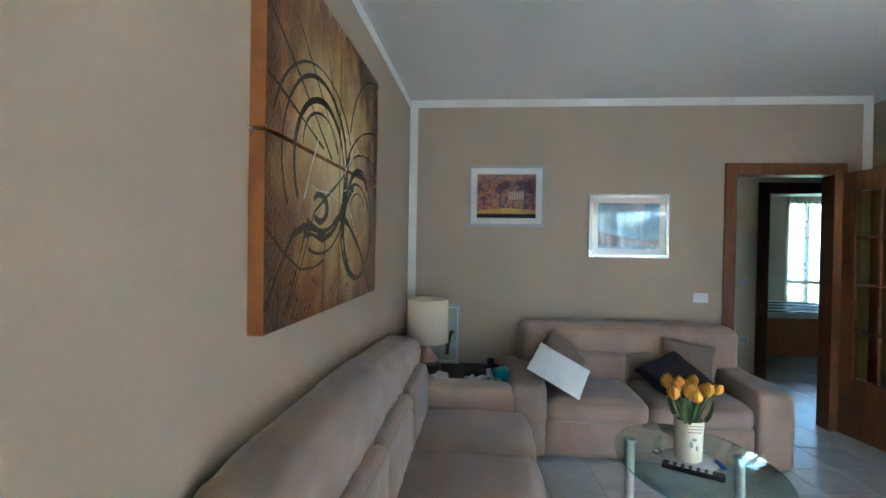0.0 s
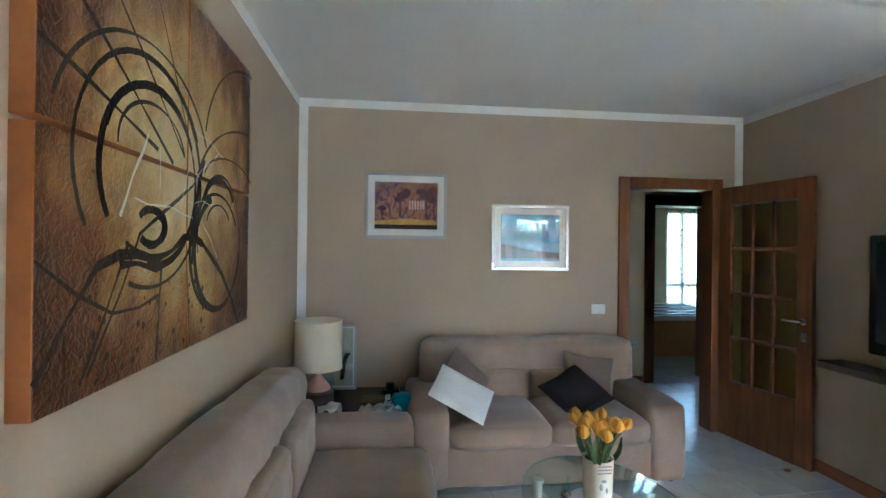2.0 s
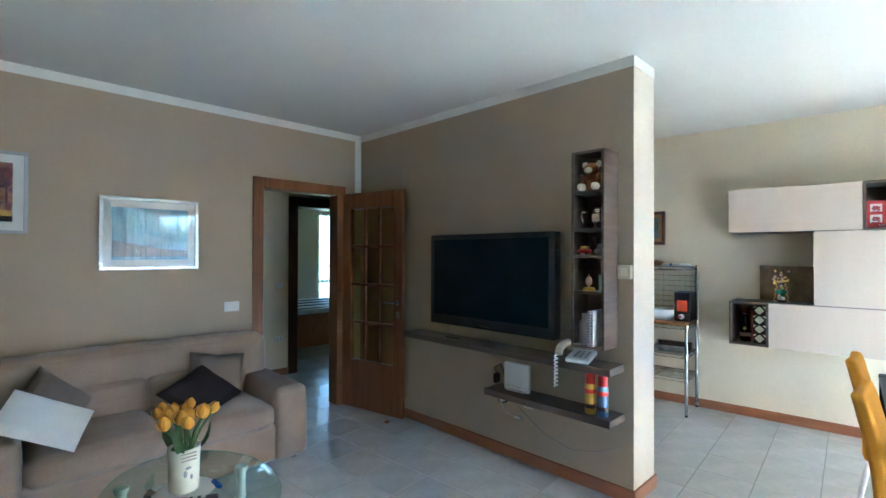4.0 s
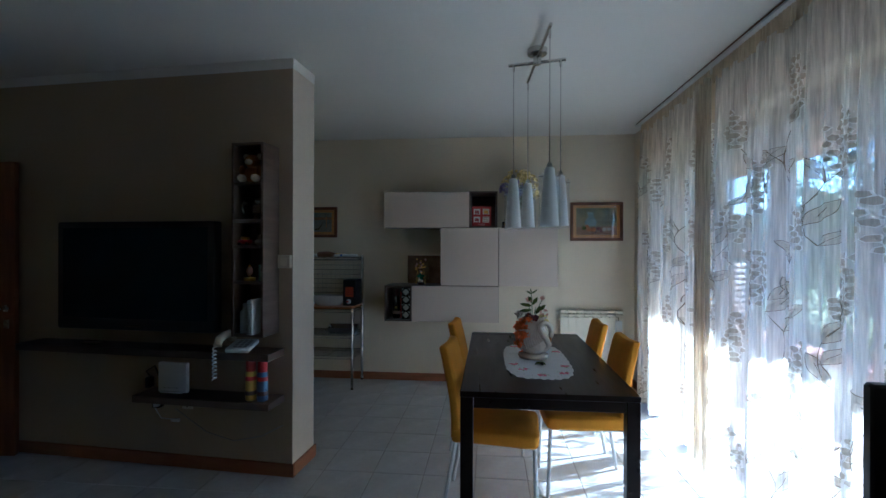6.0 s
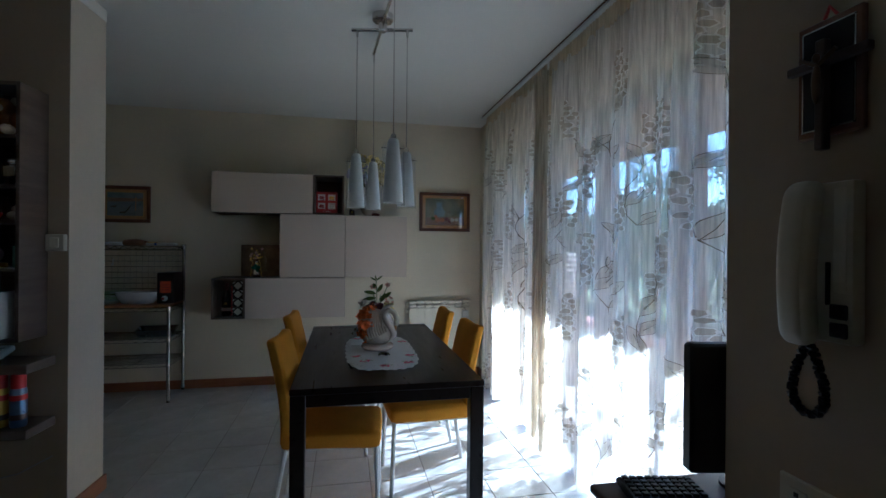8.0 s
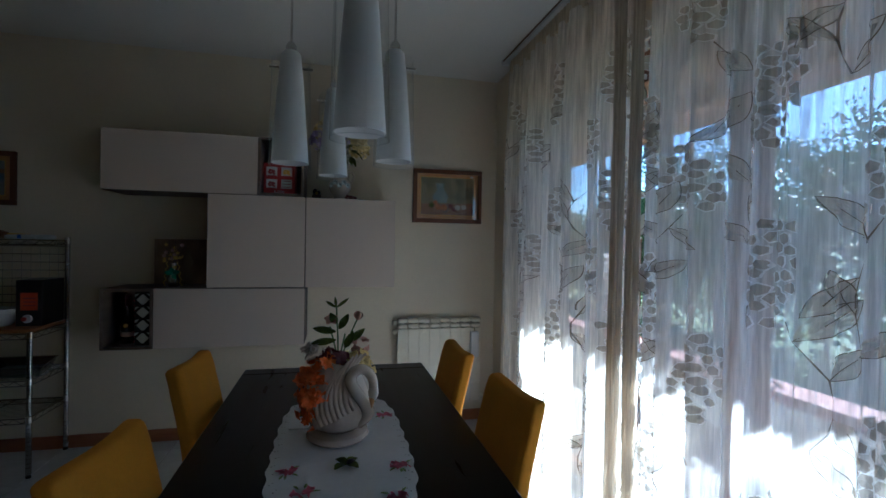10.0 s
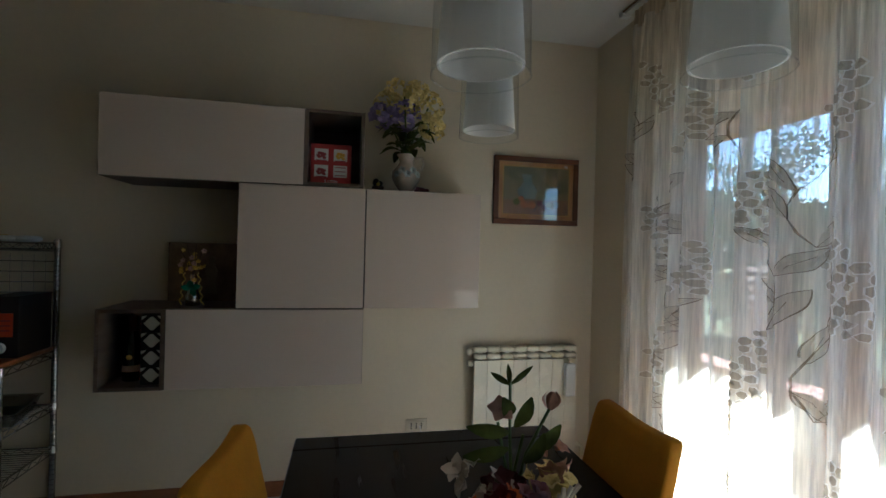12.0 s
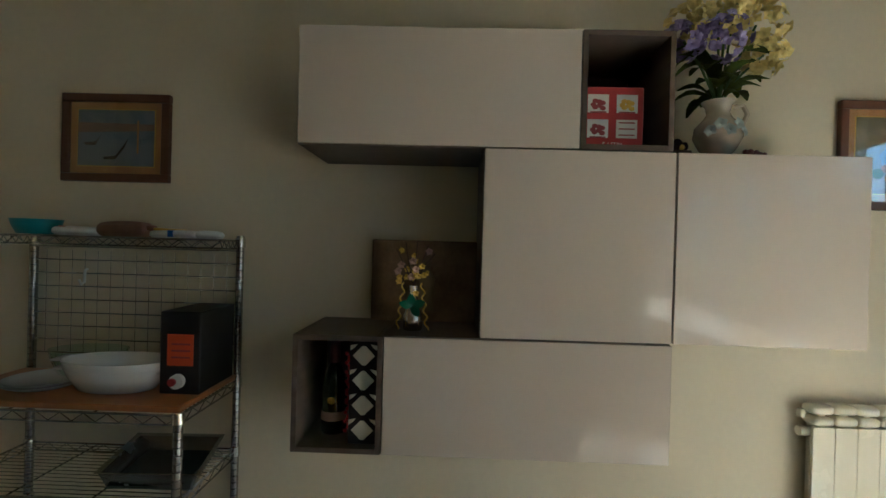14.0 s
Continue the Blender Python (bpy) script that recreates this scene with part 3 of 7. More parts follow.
def door_leaf():
    w, h, th = 0.76, 2.07, 0.04
    ang = math.degrees(math.atan2(3.27 - 3.975, 3.125 - 2.985))
    d = thing("door_leaf", (2.99, 3.972, 0.008), ang, "open brown wooden door with small frosted glass panes", "door")
    tagged(d, kind="structure")
    st, rb = 0.11, 0.46
    part("stile", boxes((0, st, -th / 2, th / 2, 0, h), bevel=0.004), M_DOOR, d)
    part("stile", boxes((w - st, w, -th / 2, th / 2, 0, h), bevel=0.004), M_DOOR, d)
    part("rail", boxes((st, w - st, -th / 2, th / 2, 0, rb), bevel=0.004), M_DOOR, d)
    part("rail", boxes((st, w - st, -th / 2, th / 2, h - 0.15, h), bevel=0.004), M_DOOR, d)
    gx0, gx1, gz0, gz1 = st, w - st, rb, h - 0.15
    cols, rows = 3, 4
    for i in range(1, cols):
        x = gx0 + (gx1 - gx0) * i / cols
        part("glazing_bar", boxes((x - 0.013, x + 0.013, -0.016, 0.016, gz0, gz1), bevel=0.004), M_DOOR, d)
    for j in range(1, rows):
        z = gz0 + (gz1 - gz0) * j / rows
        part("glazing_bar", boxes((gx0, gx1, -0.0145, 0.0145, z - 0.013, z + 0.013), bevel=0.004), M_DOOR, d)
    for i in range(cols):
        for j in range(rows):
            x, z = gx0 + (gx1 - gx0) * i / cols, gz0 + (gz1 - gz0) * j / rows
            part("pane", boxes((x + 0.012, x + (gx1 - gx0) / cols - 0.012, -0.003, 0.003, z + 0.012, z + (gz1 - gz0) / rows - 0.012)), M_FROST, d, smooth=0)
    for s in (1, -1):
        hd = part("door_handle", lathe([(0.024, 0), (0.024, 0.008)], 16), M_CHROME, d, "brass coloured lever handle")
        hd.matrix_basis = pose(w - 0.055, s * th / 2, 1.04, -90 * s, 0, 0)
        part("lever", tube([(0, 0, 0), (0, 0, 0.045), (-0.03, 0, 0.05), (-0.12, 0, 0.05)], 0.009), M_CHROME, hd)
    part("key_plate", boxes((w - 0.075, w - 0.035, -th / 2 - 0.004, th / 2 + 0.004, 0.90, 0.96), bevel=0.002), M_CHROME, d)


door_leaf()


def sofa(name, at, turn, width, depth, label, arm=0.28, armh=0.53, backh=0.84, seats=2, creased=0.0, backd=0.30, armset=0.0, inset=0.06, slope=0.0, pad=0.045, padh=0.63):
    """Width along x, seat front at -y, back at +y."""
    s = thing(name, at, turn, label, "sofa")
    x0 = arm
    part("base", soft_box(0.03, width - 0.03, -depth + 0.02, -0.06, 0.02, 0.30, 0.04, 0.004, seed=1), M_SOFA, s)
    part("armrest", soft_box(0, arm, -depth + armset, -0.05, 0.02, armh, 0.045, 0.012, seed=2), M_SOFA, s)
    part("armrest", soft_box(width - arm, width, -depth + armset, -0.05, 0.02, armh, 0.045, 0.012, seed=3), M_SOFA, s)
    bk = wrinkle(soft_box(inset, width - 0.06, -backd, -0.005, 0.06, backh, 0.075, 0.012, seed=4, n=34), 0.004 + creased, 7, 5, 2.5)
    for v in bk.verts:
        v.co.z -= slope * min(1, max(0, v.co.x / width - 0.45) / 0.5) * v.co.z / backh
    part("back", bk, M_SOFA, s)
    w = (width - 2 * arm) / seats
    for i in range(seats):
        a = arm + i * w
        part("seat_cushion", soft_box(a + 0.004, a + w - 0.004, -depth - 0.02, -0.26, 0.27, 0.43, 0.055, 0.018, seed=5 + i), M_SOFA, s)
        bc = part("back_cushion", wrinkle(soft_box(a + 0.002, a + w - 0.002, -backd - pad, -0.18, 0.40, padh, 0.032, 0.012, seed=9 + i, n=18), 0.003 + 0.6 * creased, 9, 6, 7, i), M_SOFA, s)
    for px in (0.08, width - 0.08):
        for py in (-depth + 0.08, -0.12):
            part("foot", lathe([(0.03, 0), (0.035, 0.03)], 10, (px, py, 0)), M_BLACK, s)
    return s


sofa("sofa", (0.325, YF, 0), 0, 1.83, 0.85, "beige fabric two-seat sofa standing along the wall", arm=0.25, inset=0.11, backd=0.27)
sofa("sofa", (XL, 0.85, 0), 90, 2.27, 0.92, "beige fabric sofa with puffed wrinkled back below the painting", arm=0.23, backh=0.905, armh=0.55, seats=3, creased=0.005, backd=0.25, armset=0.06, slope=0.06, pad=0.075, padh=0.70)


def scatter(name, m, size, material, label, t=0.13, seed=0):
    c = solo(name, cushion(size, size, t, seed), material, label, "cushion", "sofa cushions")
    c.matrix_basis = ROOM[0] @ m
    return c


scatter("cushion", pose(0.72, 3.60, 0.565, -28, 42, 8), 0.38, M_BROWN, "taupe brown scatter cushion leaning in the sofa corner", seed=1)
scatter("cushion", pose(1.66, 3.60, 0.575, -24, 8, -8), 0.38, M_BROWN, "taupe brown scatter cushion against the armrest", seed=2)
scatter("cushion", pose(1.50, 3.43, 0.535, -54, 0, -6) @ pose(0, 0, 0, 0, 55, 0), 0.38, M_DARK, "dark plum scatter cushion standing on its corner", seed=3)
wc = solo("quilted_pad", cushion(0.39, 0.30, 0.045, 4, pinch=0.015), M_WHITE, "thin white quilted pad leaning on the brown cushion", "cushion")
wc.matrix_basis = ROOM[0] @ pose(0.665, 3.255, 0.600, -60, 27, -12)

# partition: television and shelves
tv = thing("television", (XT0, 2.16, 0), 0, "large black flat television hung on the partition", "television")
part("bezel", boxes((-0.20, -0.12, -0.575, 0.575, 0.945, 1.645), bevel=0.012, seg=2), M_BLACK, tv)
part("screen", boxes((-0.203, -0.199, -0.53, 0.53, 1.02, 1.605), bevel=0.001), M_SCREEN, tv, "dark glossy screen")
part("logo_bar", boxes((-0.203, -0.199, -0.05, 0.05, 0.968, 0.976)), M_CHROME, tv)
part("wall_bracket", boxes((-0.12, 0, -0.2, 0.2, 1.15, 1.45)), M_BLACK, tv)


def plank(name, y0, y1, z, label, d=0.20, th=0.045):
    t = thing(name, (XT0, 0, 0), 0, label, "wall shelf")
    part("board", boxes((-d, 0, y0, y1, z - th, z), bevel=0.003), M_OAK, t)
    return t


plank("wall_shelf", 1.22, 3.07, 0.83, "long grey brown oak wall shelf under the television")
plank("wall_shelf", 1.22, 2.17, 0.53, "short grey brown oak wall shelf near the floor")

# tall display niche
ny0, ny1, nz0, nz1, nd = 1.26, 1.475, 0.93, 2.125, 0.19
nb = thing("display_niche", (XT0, 0, 0), 0, "tall narrow oak display box holding small ornaments", "display shelf")
part("side_panel", boxes((-nd, 0, ny0, ny0 + 0.018, nz0, nz1), bevel=0.002), M_OAK, nb)
part("side_panel", boxes((-nd, 0, ny1 - 0.018, ny1, nz0, nz1), bevel=0.002), M_OAK, nb)
# back panel in a darker tone than the side panels
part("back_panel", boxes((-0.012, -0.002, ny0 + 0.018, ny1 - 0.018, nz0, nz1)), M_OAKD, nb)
NZ = [0.93, 1.255, 1.475, 1.635, 1.865, 2.107]
for z in NZ:
    part("shelf", boxes((-nd, -0.012, ny0 + 0.018, ny1 - 0.018, z, z + 0.018), bevel=0.002), M_OAK, nb)

# ---- dining room ----
ROOM[0] = STRAIGHT


def dining_table():
    t = thing("dining_table", (0, 0, 0), 0, "dark wenge dining table with square legs", "table")
    x0, x1, y0, y1, h = 2.65, 4.355, -0.705, 0.19, 0.75
    part("tabletop", boxes((x0, x1 - 0.10, y0, y1, h - 0.03, h), bevel=0.004), M_TABLE, t)
    part("end_board", boxes((x1 - 0.096, x1, y0, y1, h - 0.03, h), bevel=0.004), M_TABLE, t)
    for a, b in ((x0, y0), (x0, y1 - 0.07), (x1 - 0.07, y0), (x1 - 0.07, y1 - 0.07)):
        part("leg", boxes((a + 0.002, a + 0.068, b + 0.002, b + 0.068, 0, h - 0.03), bevel=0.004), M_TABLE, t)
    for q in ((x0 + 0.07, x1 - 0.07, y0 + 0.01, y0 + 0.035), (x0 + 0.07, x1 - 0.07, y1 - 0.035, y1 - 0.01), (x0 + 0.008, x0 + 0.035, y0 + 0.07, y1 - 0.07), (x1 - 0.035, x1 - 0.01, y0 + 0.07, y1 - 0.07)):
        part("apron", boxes((*q, h - 0.085, h - 0.03), bevel=0.002), M_TABLE, t)
    return t


dining_table()


def dining_chair(at, turn, label):
    """Seat front at +y; back at -y."""
    c = thing("dining_chair", at, turn, label, "chair", "chairs round the dining table")
    part("seat", soft_box(-0.195, 0.195, -0.20, 0.27, 0.395, 0.480, 0.024, 0.008, seed=1), M_YELLOW, c)
    b = soft_box(-0.187, 0.187, -0.026, 0.026, 0.0, 0.50, 0.017, 0.006, seed=2, n=14)
    for v in b.verts:
        k = max(0.0, v.co.z / 0.49)
        v.co.y -= 0.07 * k ** 1.3 - 0.018 * math.sin(k * math.pi)
        v.co.x *= 1 - 0.05 * k
        v.co.z += 0.012 * (v.co.x / 0.187) ** 2 * (1 if k > 0.9 else 0)
    bk = part("backrest", b, M_YELLOW, c)
    bk.matrix_basis = pose(0, -0.185, 0.415)
    for sx in (-1, 1):
        part("leg", tube([(sx * 0.175, 0.25, 0.42), (sx * 0.185, 0.265, 0)], 0.012), M_LEG, c)
        part("leg", tube([(sx * 0.175, -0.18, 0.42), (sx * 0.185, -0.255, 0)], 0.012), M_LEG, c)
        part("seat_rail", tube([(sx * 0.175, 0.20, 0.40), (sx * 0.175, -0.18, 0.40)], 0.011), M_LEG, c)
    return c


ch = dining_chair((3.03, 0.03, 0), 175, "mustard yellow covered dining chair pushed under the table")
for x, y, r in ((3.84, 0.055, 176), (3.30, -0.565, 3), (3.93, -0.54, 0)):
    copy_thing(ch, pose(x, y, 0, 0, 0, r))

# hanging cabinets
CF, CB = 5.078, XD


def cabinet(y0, y1, z0, z1, label, niche=None):
    """A hung cabinet with a lacquered front; niche: the open compartment's y range."""
    c = thing("wall_cabinet", (0, 0, 0), 0, label, "wall cabinet")
    part("body", boxes((CF + 0.02, CB, y0, y1, z0, z0 + 0.018), (CF + 0.02, CB, y0, y1, z1 - 0.018, z1), (CF + 0.02, CB, y0, y0 + 0.018, z0, z1), (CF + 0.02, CB, y1 - 0.018, y1, z0, z1), (CB - 0.01, CB - 0.002, y0, y1, z0, z1)), M_OAK, c)
    part("door", boxes((CF, CF + 0.018, y0 + 0.0015, y1 - 0.0015, z0 + 0.001, z1 - 0.001), bevel=0.0015), M_GLOSS, c, "pale taupe gloss front")
    return c


def open_box(y0, y1, z0, z1, label):
    c = thing("open_wall_box", (0, 0, 0), 0, label, "wall shelf")
    part("side_panel", boxes((CF, CB, y0, y0 + 0.017, z0, z1), bevel=0.001), M_OAK, c)
    part("side_panel", boxes((CF, CB, y1 - 0.017, y1, z0, z1), bevel=0.001), M_OAK, c)
    part("bottom_panel", boxes((CF, CB, y0 + 0.017, y1 - 0.017, z0, z0 + 0.017), bevel=0.001), M_OAK, c)
    part("top_panel", boxes((CF, CB, y0 + 0.017, y1 - 0.017, z1 - 0.017, z1), bevel=0.001), M_OAK, c)
    # darker tone at the back than on sides, top and bottom
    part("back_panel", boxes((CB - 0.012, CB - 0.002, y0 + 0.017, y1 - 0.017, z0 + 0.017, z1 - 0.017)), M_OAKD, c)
    return c


cabinet(0.250, 1.137, 1.690, 2.062, "long taupe gloss cabinet hung high on the wall")
open_box(-0.038, 0.248, 1.690, 2.062, "open oak box holding a red wine carton")
cabinet(-0.050, 0.545, 1.092, 1.687, "square taupe gloss cabinet hung on the wall")
cabinet(-0.645, -0.053, 1.092, 1.687, "square taupe gloss cabinet reflecting the window")
cabinet(-0.053, 0.845, 0.715, 1.087, "long low taupe gloss cabinet hung on the wall")
open_box(0.847, 1.132, 0.715, 1.087, "open oak box holding a bottle and a patterned carton")
part("top_board", boxes((CF + 0.001, CB, 0.5, 0.84, 1.087, 1.0905)), M_OAK, bpy.data.objects["wall_cabinet.003"])


# ---- curtains ----
CY = -1.40


def curtain_y(x, z, seed):
    """Depth of the hanging folds at a place of the cloth."""
    k = 0.35 + 0.65 * min(1, (2.68 - z) / 0.6)
    sway = 0.05 * math.sin(z * 0.9 + seed)
    a = math.sin((x + 0.02 * sway) * 46 + 1.8 * math.sin(x * 5.3 + seed)) * (0.033 + 0.015 * math.sin(x * 3.1 + seed)) + math.sin(x * 17 + seed + 0.3 * z) * 0.028 + 0.010 * math.sin(x * 101 + z * 1.2) + 0.005 * math.sin(x * 173 + 2 * math.sin(x * 11))
    return CY + a * k


def curtain(x0, x1, seed, gathers, label, cloth, bottom=0.015):
    """A hanging cloth; gathers: centres where the folds are pushed together."""
    c = thing("curtain", label=label, category="curtain", group="window curtains")
    rnd = random.Random(int(seed * 100))
    zs = [bottom, 0.1, 0.4, 0.8, 1.2, 1.6, 2.0, 2.3, 2.45, 2.58]
    bm = bmesh.new()
    nx = int((x1 - x0) / 0.006)

    def at(x, z, off=0.0):
        return (x, curtain_y(x, z, seed) + off, z + (0.012 * math.sin(x * 9 + seed) if z < 0.05 else 0))
    grid = [[bm.verts.new(at(x0 + (x1 - x0) * i / nx, z)) for z in zs] for i in range(nx + 1)]
    for a, b in zip(grid, grid[1:]):
        for j in range(len(zs) - 1):
            bm.faces.new((a[j], b[j], b[j + 1], a[j + 1]))
    part("cloth", bm, cloth, c)
    # dense folds where the cloth is gathered
    for g, wg in gathers:
        bm = bmesh.new()
        rows = []
        for i in range(25):
            x = g - wg / 2 + wg * i / 24 + 0.2 * wg * math.sin(i * 0.5)
            rows.append([bm.verts.new((x + 0.012 * math.sin(z * 2.1 + g * 9) * (0.3 + i / 24), CY + 0.045 + 0.022 * math.sin(i * 1.3 + z * 0.6), z)) for z in zs])
        for a, b in zip(rows, rows[1:]):
            for j in range(len(zs) - 1):
                bm.faces.new((a[j], b[j], b[j + 1], a[j + 1]))
        part("gathered_fold", bm, M_FOLD, c)
    bm = bmesh.new()
    n2 = int((x1 - x0) / 0.006)
    grid = [[bm.verts.new((x0 + (x1 - x0) * i / n2, CY + 0.012 * math.sin(i * 1.1) * (0.4 + 0.6 * (2.66 - z) / 0.08) - 0.002, z)) for z in (2.56, 2.60, 2.63, 2.66)] for i in range(n2 + 1)]
    for a, b in zip(grid, grid[1:]):
        for j in range(3):
            bm.faces.new((a[j], b[j], b[j + 1], a[j + 1]))
    part("heading", bm, M_HEAD, c, "gathered heading tape")
    # embroidered sprays: clusters of petal cells held by a white network, outlined leaves, thin stems
    leaves, petals, net, lines = bmesh.new(), bmesh.new(), bmesh.new(), bmesh.new()

    def patch(bm, outline, x, z, off):
        cu, cw = sum(u for u, w in outline) / len(outline), sum(w for u, w in outline) / len(outline)

        def ring(f):
            return [bm.verts.new(at(x + cu + (u - cu) * f, min(2.55, max(0.05, z + cw + (w - cw) * f)), off)) for u, w in outline]
        rings = [ring(f) for f in ((0.4, 0.72, 1.0) if len(outline) > 8 else (1.0,))]
        m = bm.verts.new(at(x + cu, min(2.55, max(0.05, z + cw)), off))
        for i in range(len(outline)):
            j = (i + 1) % len(outline)
            bm.faces.new((m, rings[0][i], rings[0][j]))
            for p, q in zip(rings, rings[1:]):
                bm.faces.new((p[i], q[i], q[j], p[j]))

    def stroke(pts, w):
        prev = None
        for i, (x, z) in enumerate(pts):
            xa, za = pts[max(0, i - 1)]
            xb, zb = pts[min(len(pts) - 1, i + 1)]
            d = Vector((xb - xa, zb - za)).normalized()
            p = lines.verts.new(at(x - d.y * w / 2, min(2.55, max(0.05, z + d.x * w / 2)), 0.008))
            q = lines.verts.new(at(x + d.y * w / 2, min(2.55, max(0.05, z - d.x * w / 2)), 0.008))
            if prev:
                lines.faces.new((prev[0], p, q, prev[1]))
            prev = (p, q)

    def leaf(x, z, ang, ln, wd):
        ca, sa = math.cos(ang), math.sin(ang)
        prof = [(t / 14, math.sin(math.pi * t / 14) ** 0.9 * wd / 2) for t in range(15)]
        side = [(t * ln, w) for t, w in prof] + [(t * ln, -w) for t, w in prof[-2:0:-1]]
        out = [(u * ca - w * sa, u * sa + w * ca) for u, w in side]
        patch(leaves, out, x, z, 0.004)
        k = rnd.randint(20, 29)
        stroke([(x + u, z + w) for u, w in (out + out[:1])[:k]], 0.0024)
        stroke([(x + ln * q * ca, z + ln * q * sa) for q in (0, 0.35, 0.7)], 0.0018)

    def spray(x, z):
        # petal cells on a jittered lattice inside an upright oval
        tilt = rnd.uniform(-0.35, 0.35)
        hw, hh = rnd.uniform(0.070, 0.095), rnd.uniform(0.12, 0.17)
        for i in range(-3, 4):
            for j in range(-6, 7):
                px, pz = i * 0.036 + (j % 2) * 0.018 + rnd.gauss(0, 0.004), j * 0.033 + rnd.gauss(0, 0.004)
                if (px / hw) ** 2 + (pz / hh) ** 2 > rnd.uniform(0.75, 1.15):
                    continue
                ux, uz = x + px + tilt * pz, z + pz
                r, ph = rnd.uniform(0.0125, 0.0160), rnd.uniform(0, 6)
                hexa = [(r * rnd.uniform(0.8, 1.15) * math.cos(ph + q * math.pi / 3), r * rnd.uniform(0.85, 1.25) * math.sin(ph + q * math.pi / 3)) for q in range(6)]
                patch(net, [(u * 1.25, w * 1.25) for u, w in hexa], ux, uz, 0.003)
                patch(petals, hexa, ux, uz, 0.006)
        # a bowed stem with leaves
        sgn = rnd.choice((-1, 1))
        pts = [(x + sgn * (0.04 + 0.09 * math.sin(q * 0.35)), z - 0.12 - 0.045 * q) for q in range(8)]
        stroke(pts, 0.0034)
        for q in (1, 3, 5, 7):
            lx, lz = pts[q]
            leaf(lx, lz, rnd.choice((0.7, 1.0, -0.8, math.pi + 0.8, math.pi - 0.7, 2.1)) + rnd.uniform(-0.2, 0.2), rnd.uniform(0.11, 0.165), rnd.uniform(0.042, 0.060))

    x, row = x0 + 0.08, 0
    while x < x1 - 0.03:
        z = 0.34 + 0.31 * (row % 2)
        while z < 2.5:
            spray(x + rnd.uniform(-0.04, 0.04), z + rnd.uniform(-0.06, 0.06))
            z += 0.62
        x += 0.27
        row += 1
    for nm, b_, m_ in (("leaf_embroidery", leaves, M_LEAFCLOTH), ("thread_network", net, M_NET), ("flower_embroidery", petals, M_EMBR), ("outline_stitching", lines, M_STITCH)):
        tagged(part(nm, b_, m_, c, smooth=0), kind="stuff")
    return c


M_FOLD = sheer("gathered cream curtain cloth", (0.78, 0.71, 0.59), 0.34, 0.58)
M_STITCH = sheer("brown stitched outline", (0.28, 0.22, 0.15), 0.35, 0.25)
curtain(3.520, 4.91, 1.0, ((3.570, 0.055),), "floor-length sheer cream curtain with embroidered leaves", M_GLOWCURTAIN, 0.06)
curtain(1.46, 3.482, 2.3, ((3.455, 0.045),), "floor-length sheer cream curtain beside the gap, embroidered leaves", M_VEIL)
rail = thing("curtain_rail", label="white curtain rail under the ceiling", category="curtain rail")
part("track", boxes((1.40, 4.98, CY - 0.02, CY + 0.02, 2.672, 2.692), bevel=0.004), M_PLASTIC, rail)
# thin brown line along the front of the track
part("front_strip", boxes((1.40, 4.98, CY + 0.022, CY + 0.030, 2.680, 2.690), bevel=0.002), M_FRAMEW, rail, "thin brown strip along the rail front")
part("end_cap", boxes((4.98, 5.02, CY - 0.028, CY + 0.028, 2.665, 2.699), bevel=0.006), M_PLASTIC, rail)
for q in range(5):
    part("bracket", boxes((1.7 + q * 0.8, 1.73 + q * 0.8, CY - 0.012, CY + 0.012, 2.69, H)), M_PLASTIC, rail)


# ---- wall pictures and painting ----
ROOM[0] = ASKEW


def art(name, cols, scale=4.0, detail=5.0, rough=0.5, distort=1.0):
    """A painted surface: blotches of the given colours."""
    m = bpy.data.materials.new(name)
    m.use_nodes = True
    n, l = m.node_tree.nodes, m.node_tree.links
    tc, ns, rp = n.new("ShaderNodeTexCoord"), n.new("ShaderNodeTexNoise"), n.new("ShaderNodeValToRGB")
    ns.inputs["Scale"].default_value, ns.inputs["Detail"].default_value, ns.inputs["Distortion"].default_value = scale, detail, distort
    l.new(tc.outputs["Object"], ns.inputs["Vector"])
    while len(rp.color_ramp.elements) < len(cols):
        rp.color_ramp.elements.new(0.5)
    for i, (e, c) in enumerate(zip(rp.color_ramp.elements, cols)):
        e.position = 0.28 + 0.44 * i / (len(cols) - 1)
        e.color = (*c, 1)
    l.new(ns.outputs[0], rp.inputs[0])
    l.new(rp.outputs[0], n["Principled BSDF"].inputs["Base Color"])
    n["Principled BSDF"].inputs["Roughness"].default_value = rough
    return m


